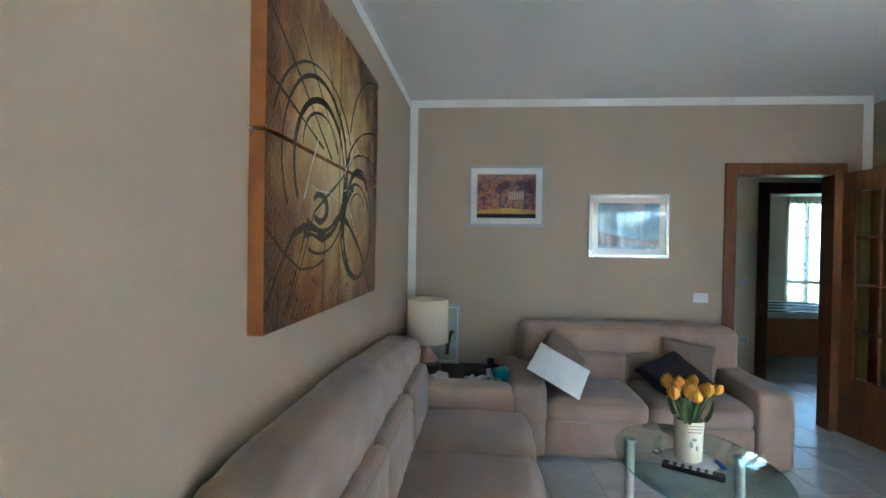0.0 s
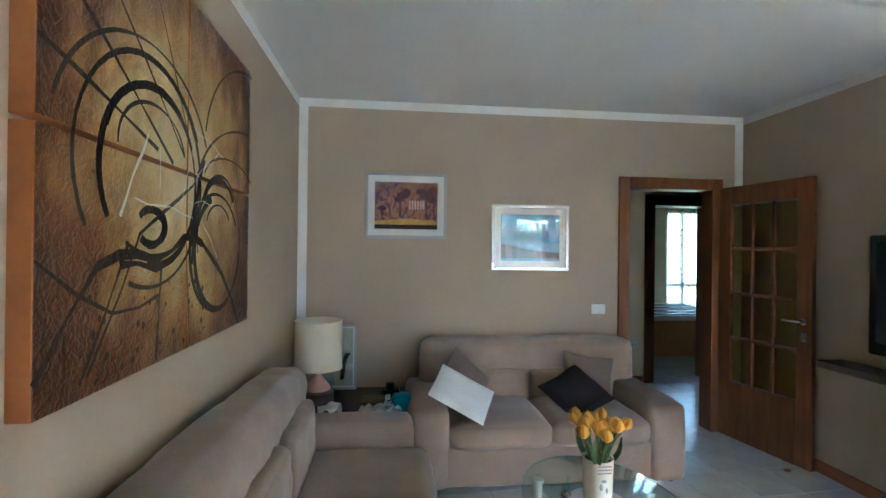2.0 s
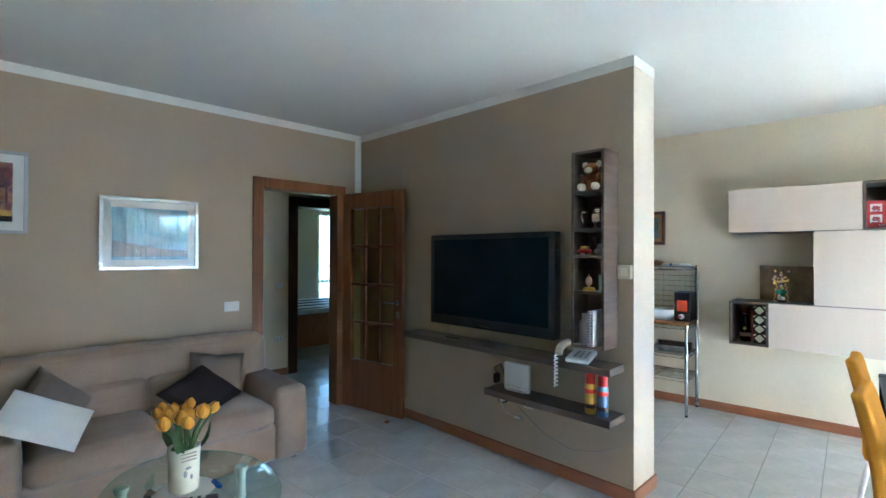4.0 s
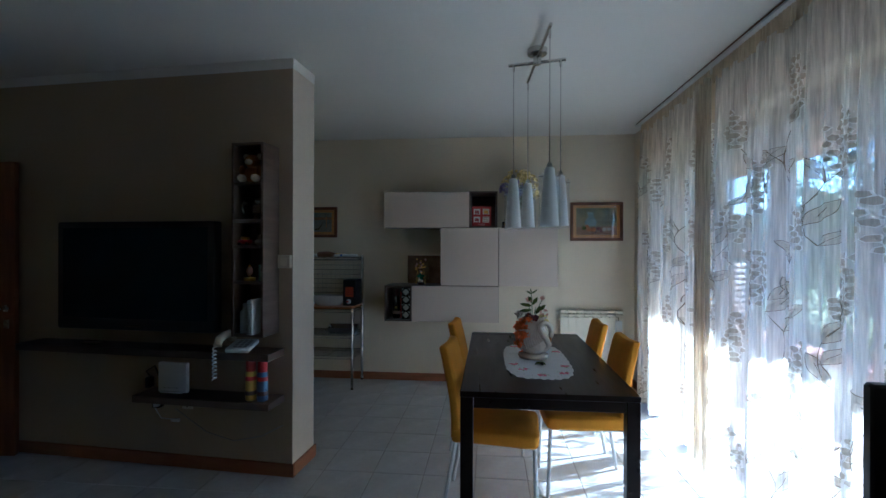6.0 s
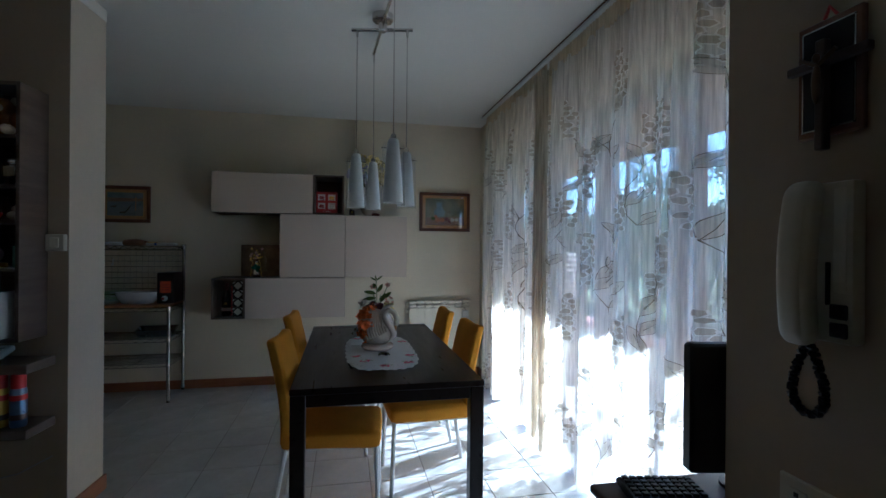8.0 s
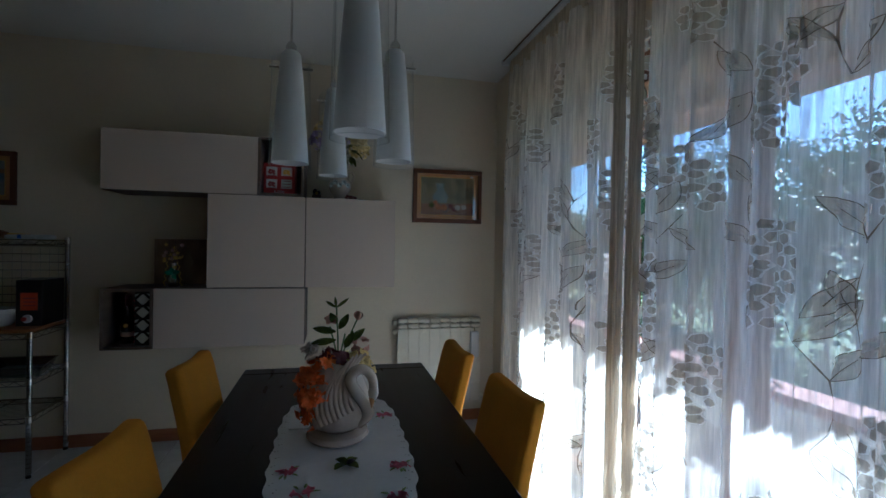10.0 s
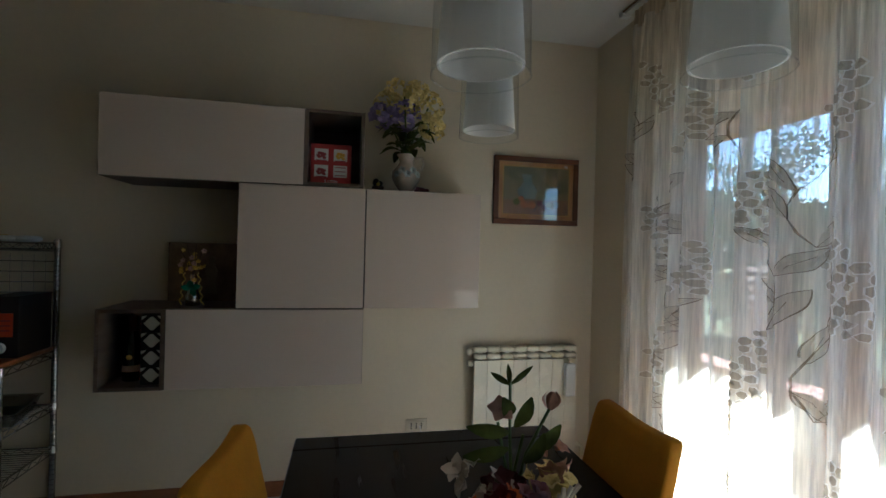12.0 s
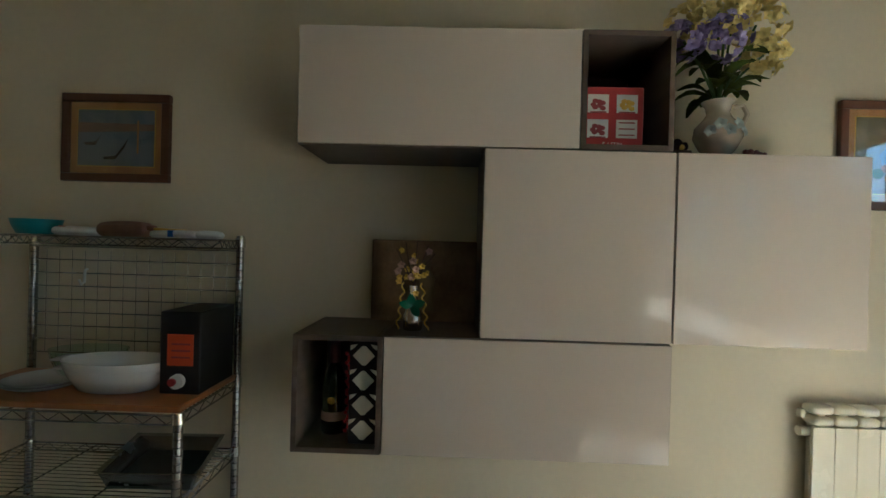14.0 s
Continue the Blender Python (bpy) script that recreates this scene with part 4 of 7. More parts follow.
def picture(name, at, turn, w, h, frame_w, frame_d, m_frame, m_inner, inner_w, label, glazed=True, glass_mat=None):
    """Hangs on a wall behind +y; its face looks to -y. Returns the thing and the picture's half sizes."""
    t = thing(name, at, turn, label, "picture")
    for q in ((-w / 2, w / 2, h / 2 - frame_w, h / 2), (-w / 2, w / 2, -h / 2, -h / 2 + frame_w)):
        part("frame_rail", boxes((q[0], q[1], -frame_d, 0, q[2], q[3]), bevel=0.003), m_frame, t)
    for q in ((-w / 2, -w / 2 + frame_w), (w / 2 - frame_w, w / 2)):
        part("frame_stile", boxes((*q, -frame_d + 0.001, -0.001, -h / 2 + frame_w, h / 2 - frame_w), bevel=0.003), m_frame, t)
    a, b = w / 2 - frame_w, h / 2 - frame_w
    part("mount", boxes((-a, a, -frame_d * 0.55, -0.002, -b, b)), m_inner, t, smooth=0)
    if glazed:
        part("glass_pane", boxes((-a, a, -frame_d * 0.80, -frame_d * 0.72, -b, b)), glass_mat or M_PICGLASS, t, smooth=0)
    return t, a - inner_w, b - inner_w, -frame_d * 0.55 - 0.002


def flat(outline, y):
    """A painted shape: a thin flat patch in the plane of a picture."""
    bm = bmesh.new()
    bm.faces.new([bm.verts.new((u, y, w)) for u, w in outline])
    return bm


def oval(cx, cz, rx, rz, n=20):
    return [(cx + rx * math.cos(2 * math.pi * i / n), cz + rz * math.sin(2 * math.pi * i / n)) for i in range(n)]


p, a, b, y = picture("framed_print", (0.31, YF, 1.875), 0, 0.645, 0.52, 0.022, 0.022, M_ALU, M_MOUNT, 0.052, "silver framed print of red and ochre autumn trees")
part("print", boxes((-a, a, y, y + 0.001, -b, b)), art("autumn print", [(0.03, 0.015, 0.04), (0.22, 0.06, 0.06), (0.40, 0.18, 0.10), (0.10, 0.05, 0.10), (0.36, 0.27, 0.27)], 11), p, smooth=0)
part("painted_field", flat([(-a, -b), (a, -b), (a, -b + 0.035), (-a, -b + 0.035)], y - 0.001), M_BLACK, p)
part("painted_field", flat([(-a, -b + 0.035), (a, -b + 0.035), (a, -b + 0.07), (0, -b + 0.085), (-a, -b + 0.06)], y - 0.001), art("ochre field", [(0.45, 0.25, 0.04), (0.62, 0.36, 0.06), (0.30, 0.14, 0.05)], 14), p)
M_PLUM = art("plum tree crowns", [(0.05, 0.02, 0.05), (0.14, 0.06, 0.10), (0.03, 0.015, 0.03)], 26)
rnd = random.Random(17)
for u, w, r in ((0.15, 0.09, 0.055), (0.20, 0.06, 0.045), (0.11, 0.11, 0.035), (-0.03, 0.08, 0.045), (-0.06, 0.05, 0.035), (0.0, 0.10, 0.035), (-0.19, -0.02, 0.03)):
    part("painted_crown", flat([(u + r * (1 + 0.25 * rnd.uniform(-1, 1)) * math.cos(q * 0.3927), min(b - 0.002, w + 0.8 * r * (1 + 0.3 * rnd.uniform(-1, 1)) * math.sin(q * 0.3927))) for q in range(16)], y - 0.001), M_PLUM, p)
for u, w0, w1 in ((0.16, -0.08, 0.06), (-0.05, -0.09, 0.04), (-0.19, -0.09, -0.02), (-0.13, -0.08, 0.0), (0.22, -0.08, 0.05)):
    part("painted_trunk", flat([(u - 0.007, w0), (u + 0.007, w0), (u + 0.004, w1), (u - 0.004, w1)], y - 0.0012), M_PLUM, p)
M_VIADUCT = art("pale pink arches", [(0.45, 0.28, 0.22), (0.62, 0.45, 0.36)], 20)
for k in range(6):
    u = 0.02 + 0.022 * k
    part("painted_arch", flat([(u, -0.03), (u + 0.014, -0.03), (u + 0.014, 0.035), (u + 0.007, 0.045), (u, 0.035)], y - 0.0014), M_VIADUCT, p)
p, a, b, y = picture("framed_print", (1.325, YF, 1.635), 0, 0.645, 0.53, 0.026, 0.024, mat("white silver frame", (0.78, 0.78, 0.78), 0.25, metal=0.4, var=0.03), M_MOUNT, 0.05, "white framed blue seascape and reflection print whose glass mirrors the window", glass_mat=M_SHINYGLASS)
# the print's strong blues also hold the window's reflection as colour
part("print", boxes((-a, a, y, y + 0.001, -b, b)), art("blue seascape and reflection", [(0.03, 0.15, 0.29), (0.06, 0.24, 0.43), (0.20, 0.38, 0.52), (0.05, 0.18, 0.36)], 3), p, smooth=0)
part("painted_land", flat([(-a, -b + 0.02), (a, -b + 0.02), (a, -b + 0.07), (0.05, -b + 0.08), (-a, -b + 0.14)], y - 0.001), art("dark shore", [(0.05, 0.07, 0.09), (0.12, 0.11, 0.12), (0.20, 0.16, 0.14)], 12), p)


def abstract_painting():
    """Four stretched canvases hung close together, with sweeping black strokes."""
    y0, y1, z0, z1, d, g = 1.226, 2.575, 1.185, 2.365, 0.050, 0.006
    t = thing("abstract_painting", (XL, (y0 + y1) / 2, (z0 + z1) / 2), 0, "four-panel gold and brown abstract painting with black swirls", "painting")
    w, h = (y1 - y0) / 2, (z1 - z0) / 2
    m = bpy.data.materials.new("gold and brown brushed paint")
    m.use_nodes = True
    n, l = m.node_tree.nodes, m.node_tree.links
    tc, mp, gr, ns, ad, rp = (n.new("ShaderNode" + k) for k in ("TexCoord", "Mapping", "TexGradient", "TexNoise", "Math", "ValToRGB"))
    gr.gradient_type = "SPHERICAL"
    mp.inputs["Location"].default_value = (0, 0.02, 0.0)
    mp.inputs["Scale"].default_value = (1, 1.25, 1.15)
    l.new(tc.outputs["Object"], mp.inputs[0])
    l.new(mp.outputs[0], gr.inputs[0])
    m2 = n.new("ShaderNodeMapping")
    m2.inputs["Scale"].default_value = (1, 2.4, 1.5)
    l.new(tc.outputs["Object"], m2.inputs[0])
    l.new(m2.outputs[0], ns.inputs["Vector"])
    ns.inputs["Scale"].default_value, ns.inputs["Detail"].default_value = 3.5, 8
    ad.operation = "MULTIPLY_ADD"
    ad.inputs[1].default_value, ad.use_clamp = 1.0, True
    l.new(ns.outputs[0], ad.inputs[0])
    sb = n.new("ShaderNodeMath")
    sb.operation = "SUBTRACT"
    sb.inputs[1].default_value = 0.40
    l.new(gr.outputs[1], sb.inputs[0])
    l.new(sb.outputs[0], ad.inputs[2])
    for q in range(2):
        rp.color_ramp.elements.new(0.5)
    for e, (ps, c) in zip(rp.color_ramp.elements, ((0.10, (0.05, 0.015, 0.005)), (0.34, (0.15, 0.052, 0.014)), (0.58, (0.36, 0.20, 0.06)), (0.95, (0.66, 0.50, 0.23)))):
        e.position, e.color = ps, (*c, 1)
    l.new(ad.outputs[0], rp.inputs[0])
    b = n["Principled BSDF"]
    l.new(rp.outputs[0], b.inputs["Base Color"])
    b.inputs["Roughness"].default_value = 0.33
    bp, wv = n.new("ShaderNodeBump"), n.new("ShaderNodeTexNoise")
    wv.inputs["Scale"].default_value, wv.inputs["Distortion"].default_value = 38, 1.5
    l.new(tc.outputs["Object"], wv.inputs["Vector"])
    l.new(wv.outputs[0], bp.inputs["Height"])
    bp.inputs["Strength"].default_value, bp.inputs["Distance"].default_value = 0.8, 0.012
    l.new(bp.outputs[0], b.inputs["Normal"])
    for i in (0, 1):
        for j in (0, 1):
            ya, za = -w + i * w, -h + j * h
            yb, zb = ya + w, za + h
            ya, yb = (ya, yb - g) if i == 0 else (ya + g, yb)
            za, zb = (za, zb - g) if j == 0 else (za + g, zb)
            c = part("canvas", boxes((0.0, d - 0.002, ya, yb, za, zb), bevel=0.002), M_CANVAS, t, "orange brown canvas edge")
            part("painted_face", boxes((d - 0.002, d, ya + 0.002, yb - 0.002, za + 0.002, zb - 0.002)), m, c, smooth=0)
    X = d + 0.0012

    def pt(u, v):
        return (X, -w + 2 * w * u, h - 2 * h * v)

    def brush(pts, wd, material=M_PAINTB):
        rnd = random.Random(len(pts) * 7 + int(wd * 10000))
        ph = rnd.uniform(0, 6)
        part("brush_stroke", ribbon([pt(u, v) for u, v in pts], lambda s: wd * (0.45 + 0.55 * abs(math.sin(s * 4.2 + ph))), (1, 0, 0)), material, t)

    def arc(cu, cv, ru, rv, a0, a1, lean=0.0, n=36):
        out = []
        for i in range(n + 1):
            a = radians(a0 + (a1 - a0) * i / n)
            u, v = ru * math.cos(a), rv * math.sin(a)
            out.append((cu + u + lean * v, cv + v))
        return out
    # rings
    brush(arc(0.326, 0.534, 0.25, 0.274, 150, 470), 0.020)
    brush(arc(0.332, 0.540, 0.258, 0.280, 170, 330), 0.010)
    brush(arc(0.344, 0.541, 0.20, 0.216, 150, 460), 0.024)
    brush(arc(0.350, 0.537, 0.197, 0.218, 200, 330), 0.018)
    brush(arc(0.34, 0.48, 0.14, 0.115, 175, 350), 0.012)
    brush(arc(0.33, 0.53, 0.31, 0.305, 195, 335), 0.013)
    brush(arc(0.345, 0.60, 0.18, 0.13, 20, 130), 0.012)
    # dark curl, open on one side
    brush(arc(0.325, 0.662, 0.054, 0.042, -150, 140), 0.024)
    brush(arc(0.330, 0.662, 0.056, 0.044, -80, 110), 0.030)
    brush(arc(0.330, 0.665, 0.046, 0.036, -60, 100), 0.022)
    # sweeping wave over the whole width
    wave = [(0.0, 0.94), (0.07, 0.84), (0.144, 0.75), (0.21, 0.728), (0.27, 0.726), (0.347, 0.742), (0.42, 0.72), (0.479, 0.682), (0.54, 0.682), (0.596, 0.70), (0.67, 0.75), (0.74, 0.80), (0.82, 0.89), (0.89, 0.99)]
    brush(wave[:4], 0.018)
    brush(wave[2:10], 0.030)
    brush([(u, v + 0.022) for u, v in wave[3:8]], 0.026)
    brush(wave[8:], 0.026)
    brush([(0.60, 0.44), (0.565, 0.52), (0.55, 0.60), (0.535, 0.68), (0.53, 0.76)], 0.028)
    brush([(0.58, 0.46), (0.53, 0.53), (0.45, 0.58), (0.38, 0.62), (0.28, 0.68), (0.22, 0.80), (0.12, 0.96)], 0.014)
    # ovals
    brush(arc(0.70, 0.725, 0.185, 0.19, 0, 330), 0.020)
    brush(arc(0.71, 0.73, 0.165, 0.185, 60, 250), 0.030)
    brush(arc(0.73, 0.69, 0.17, 0.22, 170, 400), 0.014)
    brush(arc(0.72, 0.56, 0.11, 0.075, 175, 350), 0.030)
    brush(arc(0.71, 0.64, 0.09, 0.07, 190, 340), 0.010)
    # long thin arcs to the far edge
    brush(arc(1.05, 0.42, 0.45, 0.40, 190, 265), 0.013)
    brush(arc(1.05, 0.56, 0.50, 0.30, 195, 262), 0.013)
    brush(arc(0.82, 0.50, 0.22, 0.10, 190, 330), 0.010)
    for p, q, wd in (((0.0, 0.36), (0.35, 0.47), 0.014), ((0.02, 0.20), (0.42, 0.49), 0.014), ((0.15, 0.14), (0.48, 0.46), 0.010), ((0.30, 0.02), (0.52, 0.44), 0.008), ((0.10, 0.97), (0.24, 0.70), 0.012), ((0.35, 0.99), (0.37, 0.76), 0.012), ((0.52, 0.99), (0.50, 0.76), 0.008)):
        brush([(p[0] + (q[0] - p[0]) * k / 8, p[1] + (q[1] - p[1]) * (k / 8) ** 1.08) for k in range(9)], wd)
    brush([(0.0, 0.735), (0.09, 0.80), (0.19, 0.85), (0.28, 0.85), (0.36, 0.83)], 0.012)
    rnd = random.Random(5)
    for k in range(40):
        u, v = rnd.uniform(0.12, 0.62), 0.80 + 0.18 * rnd.random()
        r = rnd.uniform(0.003, 0.010)
        bm = bmesh.new()
        bm.faces.new([bm.verts.new(Vector(pt(u, v)) + Vector((0, r * math.cos(q), 1.4 * r * math.sin(q)))) for q in (0, 1, 2, 3, 4, 5)])
        part("paint_drop", bm, M_PAINTB, t)
    for p, q, wd in (((0.31, 0.44), (0.21, 0.64), 0.012), ((0.26, 0.60), (0.53, 0.62), 0.007), ((0.53, 0.36), (0.74, 0.40), 0.006), ((0.70, 0.40), (0.50, 0.54), 0.010), ((0.52, 0.48), (0.60, 0.52), 0.008), ((0.50, 0.58), (0.66, 0.57), 0.008), ((0.58, 0.62), (0.70, 0.74), 0.008), ((0.36, 0.46), (0.36, 0.56), 0.006), ((0.54, 0.40), (0.46, 0.60), 0.006)):
        brush([(p[0] + (q[0] - p[0]) * k / 5, p[1] + (q[1] - p[1]) * k / 5 + 0.006 * math.sin(k * 1.7)) for k in range(6)], wd, M_PAINTW)


abstract_painting()


# ---- corner table with lamp ----
def side_table():
    t = thing("side_table", (-0.10, 3.59, 0), 0, "dark corner table covered with small things", "table")
    part("tabletop", boxes((-0.42, 0.42, -0.36, 0.38, 0.415, 0.445), bevel=0.004), M_TABLE, t)
    for a in (-0.39, 0.34):
        for b in (-0.33, 0.30):
            part("leg", boxes((a, a + 0.05, b, b + 0.05, 0, 0.415)), M_TABLE, t)


side_table()
TZ = 0.445
lamp = thing("table_lamp", (-0.30, 3.60, TZ), 0, "table lamp with cream drum shade and pink ceramic foot", "lamp")
part("foot", lathe([(0.10, 0.0), (0.108, 0.01), (0.108, 0.085), (0.08, 0.10)], 24), mat("grey brown ceramic", (0.10, 0.09, 0.08), 0.4), lamp)
part("body", lathe([(0.085, 0.10), (0.08, 0.125), (0.045, 0.165), (0.022, 0.20), (0.018, 0.26)], 24), M_TERRA, lamp)
part("stem", tube([(0, 0, 0.26), (0, 0, 0.36)], 0.008), M_CHROME, lamp)
bm = lathe([(0.165, 0.25), (0.160, 0.58)], 40)
bmesh.ops.delete(bm, geom=[f for f in bm.faces if len(f.verts) > 4], context="FACES_ONLY")
sh = part("shade", bm, M_SHADE, lamp)
sh.modifiers.new("thick", "SOLIDIFY").thickness = 0.003
for z in (0.25, 0.58):
    part("shade_rim", tube([(0.163 * math.cos(q * math.pi / 16), 0.163 * math.sin(q * math.pi / 16), z) for q in range(33)], 0.004, 6), M_SHADE, lamp)
part("shade_spider", boxes((-0.16, 0.16, -0.002, 0.002, 0.355, 0.359), (-0.002, 0.002, -0.16, 0.16, 0.355, 0.359)), M_CHROME, lamp)
lf, a, b, y = picture("leaning_picture", (-0.225, 3.93, TZ + 0.25), 0, 0.33, 0.50, 0.018, 0.018, M_ALU, M_MOUNT, 0.01, "silver framed pale green landscape print leaning on the wall")
part("print", boxes((-a, a, y, y + 0.001, -b, b)), art("pale landscape", [(0.30, 0.36, 0.40), (0.34, 0.40, 0.30), (0.45, 0.46, 0.42), (0.25, 0.30, 0.34)], 4), lf, smooth=0)
part("painted_heron", flat([(0.04, -0.18), (0.07, -0.17), (0.09, -0.02), (0.12, 0.03), (0.08, 0.03), (0.05, -0.05)], y - 0.001), M_BLACK, lf)
solo("jewel_box", boxes((0.0, 0.16, 3.42, 3.54, TZ, TZ + 0.06), (0.004, 0.156, 3.424, 3.536, TZ + 0.058, TZ + 0.075), bevel=0.005), mat("olive brown leather", (0.08, 0.065, 0.035), 0.5), "olive brown leather box on the corner table", "box")
cam_box = thing("camera_box", (0.20, 3.62, TZ), 20, "dark camera with strap lying on the corner table", "camera")
part("body", boxes((-0.06, 0.06, -0.035, 0.035, 0, 0.085), bevel=0.008), M_BLACK, cam_box)
part("lens", lathe([(0.03, 0), (0.03, 0.04), (0.02, 0.045)], 16, (0, 0, 0.085)), M_BLACK, cam_box)
part("plate", boxes((-0.05, -0.01, -0.037, -0.034, 0.02, 0.06)), M_PLASTIC, cam_box)
part("strap", tube([(-0.06, 0, 0.07), (-0.10, -0.02, 0.05), (-0.13, 0.02, 0.01), (-0.08, 0.05, 0.006)], 0.005, 6), M_BLACK, cam_box)
for k, (x, yy, r) in enumerate(((0.13, 3.40, 15), (0.19, 3.37, -20), (0.15, 3.44, 40), (0.22, 3.42, 70), (0.10, 3.36, -35), (-0.19, 3.37, 10))):
    sheet = thing("paper_sheet", (x, yy, TZ + 0.003 * (k + 1)), r, "crumpled white paper sheet on the corner table", "paper", "loose papers")
    bm = bmesh.new()
    bmesh.ops.create_grid(bm, x_segments=8, y_segments=8, size=0.075)
    for v in bm.verts:
        v.co.z = 0.004 + 0.08 * abs(noise.noise((v.co.x * 18 + k, v.co.y * 18, 0)))
    part("sheet", bm, M_WHITE, sheet)
solo("turquoise_bag", wrinkle(soft_box(0.22, 0.34, 3.39, 3.52, TZ, TZ + 0.09, 0.03, 0.008, seed=8), 0.008, 18, 16, 14), M_TEAL, "crumpled turquoise plastic bag on the corner table", "bag")
solo("red_tin", lathe([(0.02, 0), (0.022, 0.002), (0.022, 0.03), (0.018, 0.034)], 14, (0.04, 3.62, TZ)), M_ORANGE, "small orange red tin on the corner table", "tin")
wood = thing("wooden_ornament", (0.26, 3.70, TZ), 0, "small carved wooden bird ornament", "ornament")
part("base", lathe([(0.03, 0), (0.03, 0.012), (0.012, 0.02)], 12), M_SLIP, wood)
part("neck", tube([(0, 0, 0.02), (0.01, 0, 0.10), (0.03, 0, 0.14)], 0.008, 8), M_SLIP, wood)
part("head", ball(bmesh.new(), (0.035, 0, 0.15), 0.02, 0.012, 0.014), M_SLIP, wood)


# ---- coffee table ----
CT = (0.98, 1.87)
ct = thing("coffee_table", (*CT, 0), 0, "oval glass coffee table on brushed steel legs", "coffee table")
part("glass_top", lathe([(0.985, 0.608), (1.0, 0.612), (1.0, 0.617), (0.985, 0.620)], 56, sx=0.29, sy=0.40), M_GLASSG, ct)
bm = lathe([(1.0005, 0.6125), (1.0005, 0.6165)], 56, sx=0.29, sy=0.40)
bmesh.ops.delete(bm, geom=[f for f in bm.faces if len(f.verts) > 4], context="FACES_ONLY")
part("glass_edge", bm, M_EDGE, ct)
part("lower_shelf", lathe([(0.985, 0.22), (1.0, 0.223), (1.0, 0.226), (0.985, 0.228)], 48, sx=0.22, sy=0.32), M_GLASSG, ct)
for x, yy in ((0.80, 2.10), (1.20, 1.97), (0.94, 1.60), (1.14, 1.62)):
    lg = part("leg", tube([(x - CT[0], yy - CT[1], 0), (x - CT[0], yy - CT[1], 0.590)], 0.019, 16), M_STEEL, ct)
    part("cap", lathe([(0.026, 0.590), (0.026, 0.606)], 16, (x - CT[0], yy - CT[1], 0)), M_STEEL, lg)
GT = 0.621
doily = thing("crochet_doily", (0.955, 1.875, GT), 0, "cream crochet doily under the vase", "doily")
part("cloth", lathe([(0.001, 0.001), (0.08, 0.002), (0.105, 0.003), (0.10, 0.0)], 30), M_WHITE, doily)
vase = thing("tulip_vase", (0.955, 1.88, GT + 0.004), 0, "cream enamel pot with dark print holding yellow tulips", "vase")
part("pot", lathe([(0.045, 0), (0.05, 0.004), (0.052, 0.10), (0.055, 0.155), (0.056, 0.16), (0.051, 0.16), (0.049, 0.10), (0.045, 0.02), (0.001, 0.02)], 30), M_IVORY, vase)
part("printed_motif", ball(ball(ball(bmesh.new(), (-0.010, -0.052, 0.075), 0.007, 0.002, 0.013), (0.010, -0.052, 0.062), 0.005, 0.002, 0.010), (0.0, -0.052, 0.095), 0.010, 0.002, 0.006), M_GROUT, vase, "dark printed motif")
for k in range(3):
    part("printed_line", boxes((-0.026, 0.026, -0.0555, -0.054, 0.122 + 0.012 * k, 0.126 + 0.012 * k)), mat("faded print", (0.35, 0.25, 0.22), 0.6), vase)
tl = thing("tulip_bouquet", (0.955, 1.88, GT + 0.13), 0, "bunch of orange yellow artificial tulips in the pot", "flowers")


def tulip_head(bm, c, d, s):
    c, d = Vector(c), Vector(d).normalized()
    u = d.orthogonal().normalized()
    w = d.cross(u)
    # closed bud: six overlapping petals bulging out low and meeting at the tip
    rows = []
    for i in range(7):
        f = i / 6
        r = s * 0.42 * (math.sin(math.pi * (0.12 + 0.80 * f)) ** 0.8)
        rows.append([bm.verts.new(c + d * s * 1.35 * f + (u * math.cos(q * math.pi / 6) + w * math.sin(q * math.pi / 6)) * r * (1 + 0.13 * math.cos(q * math.pi) * f)) for q in range(12)])
    for p, q in zip(rows, rows[1:]):
        for k in range(12):
            bm.faces.new((p[k], p[(k + 1) % 12], q[(k + 1) % 12], q[k]))
    for k in range(3):
        o = u * math.cos(k * 2.1) + w * math.sin(k * 2.1)
        leaf_shape(bm, c + o * s * 0.22, c + d * s * 1.42 + o * s * 0.26, o, s * 0.55, 0.22, 5)


rnd = random.Random(3)
for k in range(17):
    a, r = k * 2.4, 0.015 + 0.085 * math.sqrt(k / 17)
    top = Vector((r * math.cos(a), r * math.sin(a), 0.13 + rnd.uniform(-0.02, 0.05) - 0.35 * r))
    foot = Vector((0.02 * math.cos(a), 0.02 * math.sin(a), 0.0))
    part("stem", tube([foot, (foot + top) / 2 + Vector((0, 0, 0.02)), top], 0.0035, 6), M_STEM, tl)
    bm = bmesh.new()
    tulip_head(bm, top, (top - foot) + Vector((rnd.uniform(-0.04, 0.04), rnd.uniform(-0.04, 0.04), 0.05)), 0.036 * rnd.uniform(0.85, 1.1))
    part("flower", bm, M_TULIP, tl)
for k in range(12):
    a = k * 2.1
    bm = bmesh.new()
    leaf_shape(bm, (0.02 * math.cos(a), 0.02 * math.sin(a), 0.0), (0.09 * math.cos(a), 0.09 * math.sin(a), 0.10 + 0.02 * (k % 3)), (math.cos(a), math.sin(a), 0.4), 0.028, 0.15)
    part("leaf", bm, M_STEM, tl)
rm = thing("remote_control", (0.925, 1.765, GT), -28, "black and grey remote control lying on the glass", "remote control")
part("case", boxes((-0.105, 0.105, -0.024, 0.024, 0, 0.018), bevel=0.005), M_BLACK, rm)
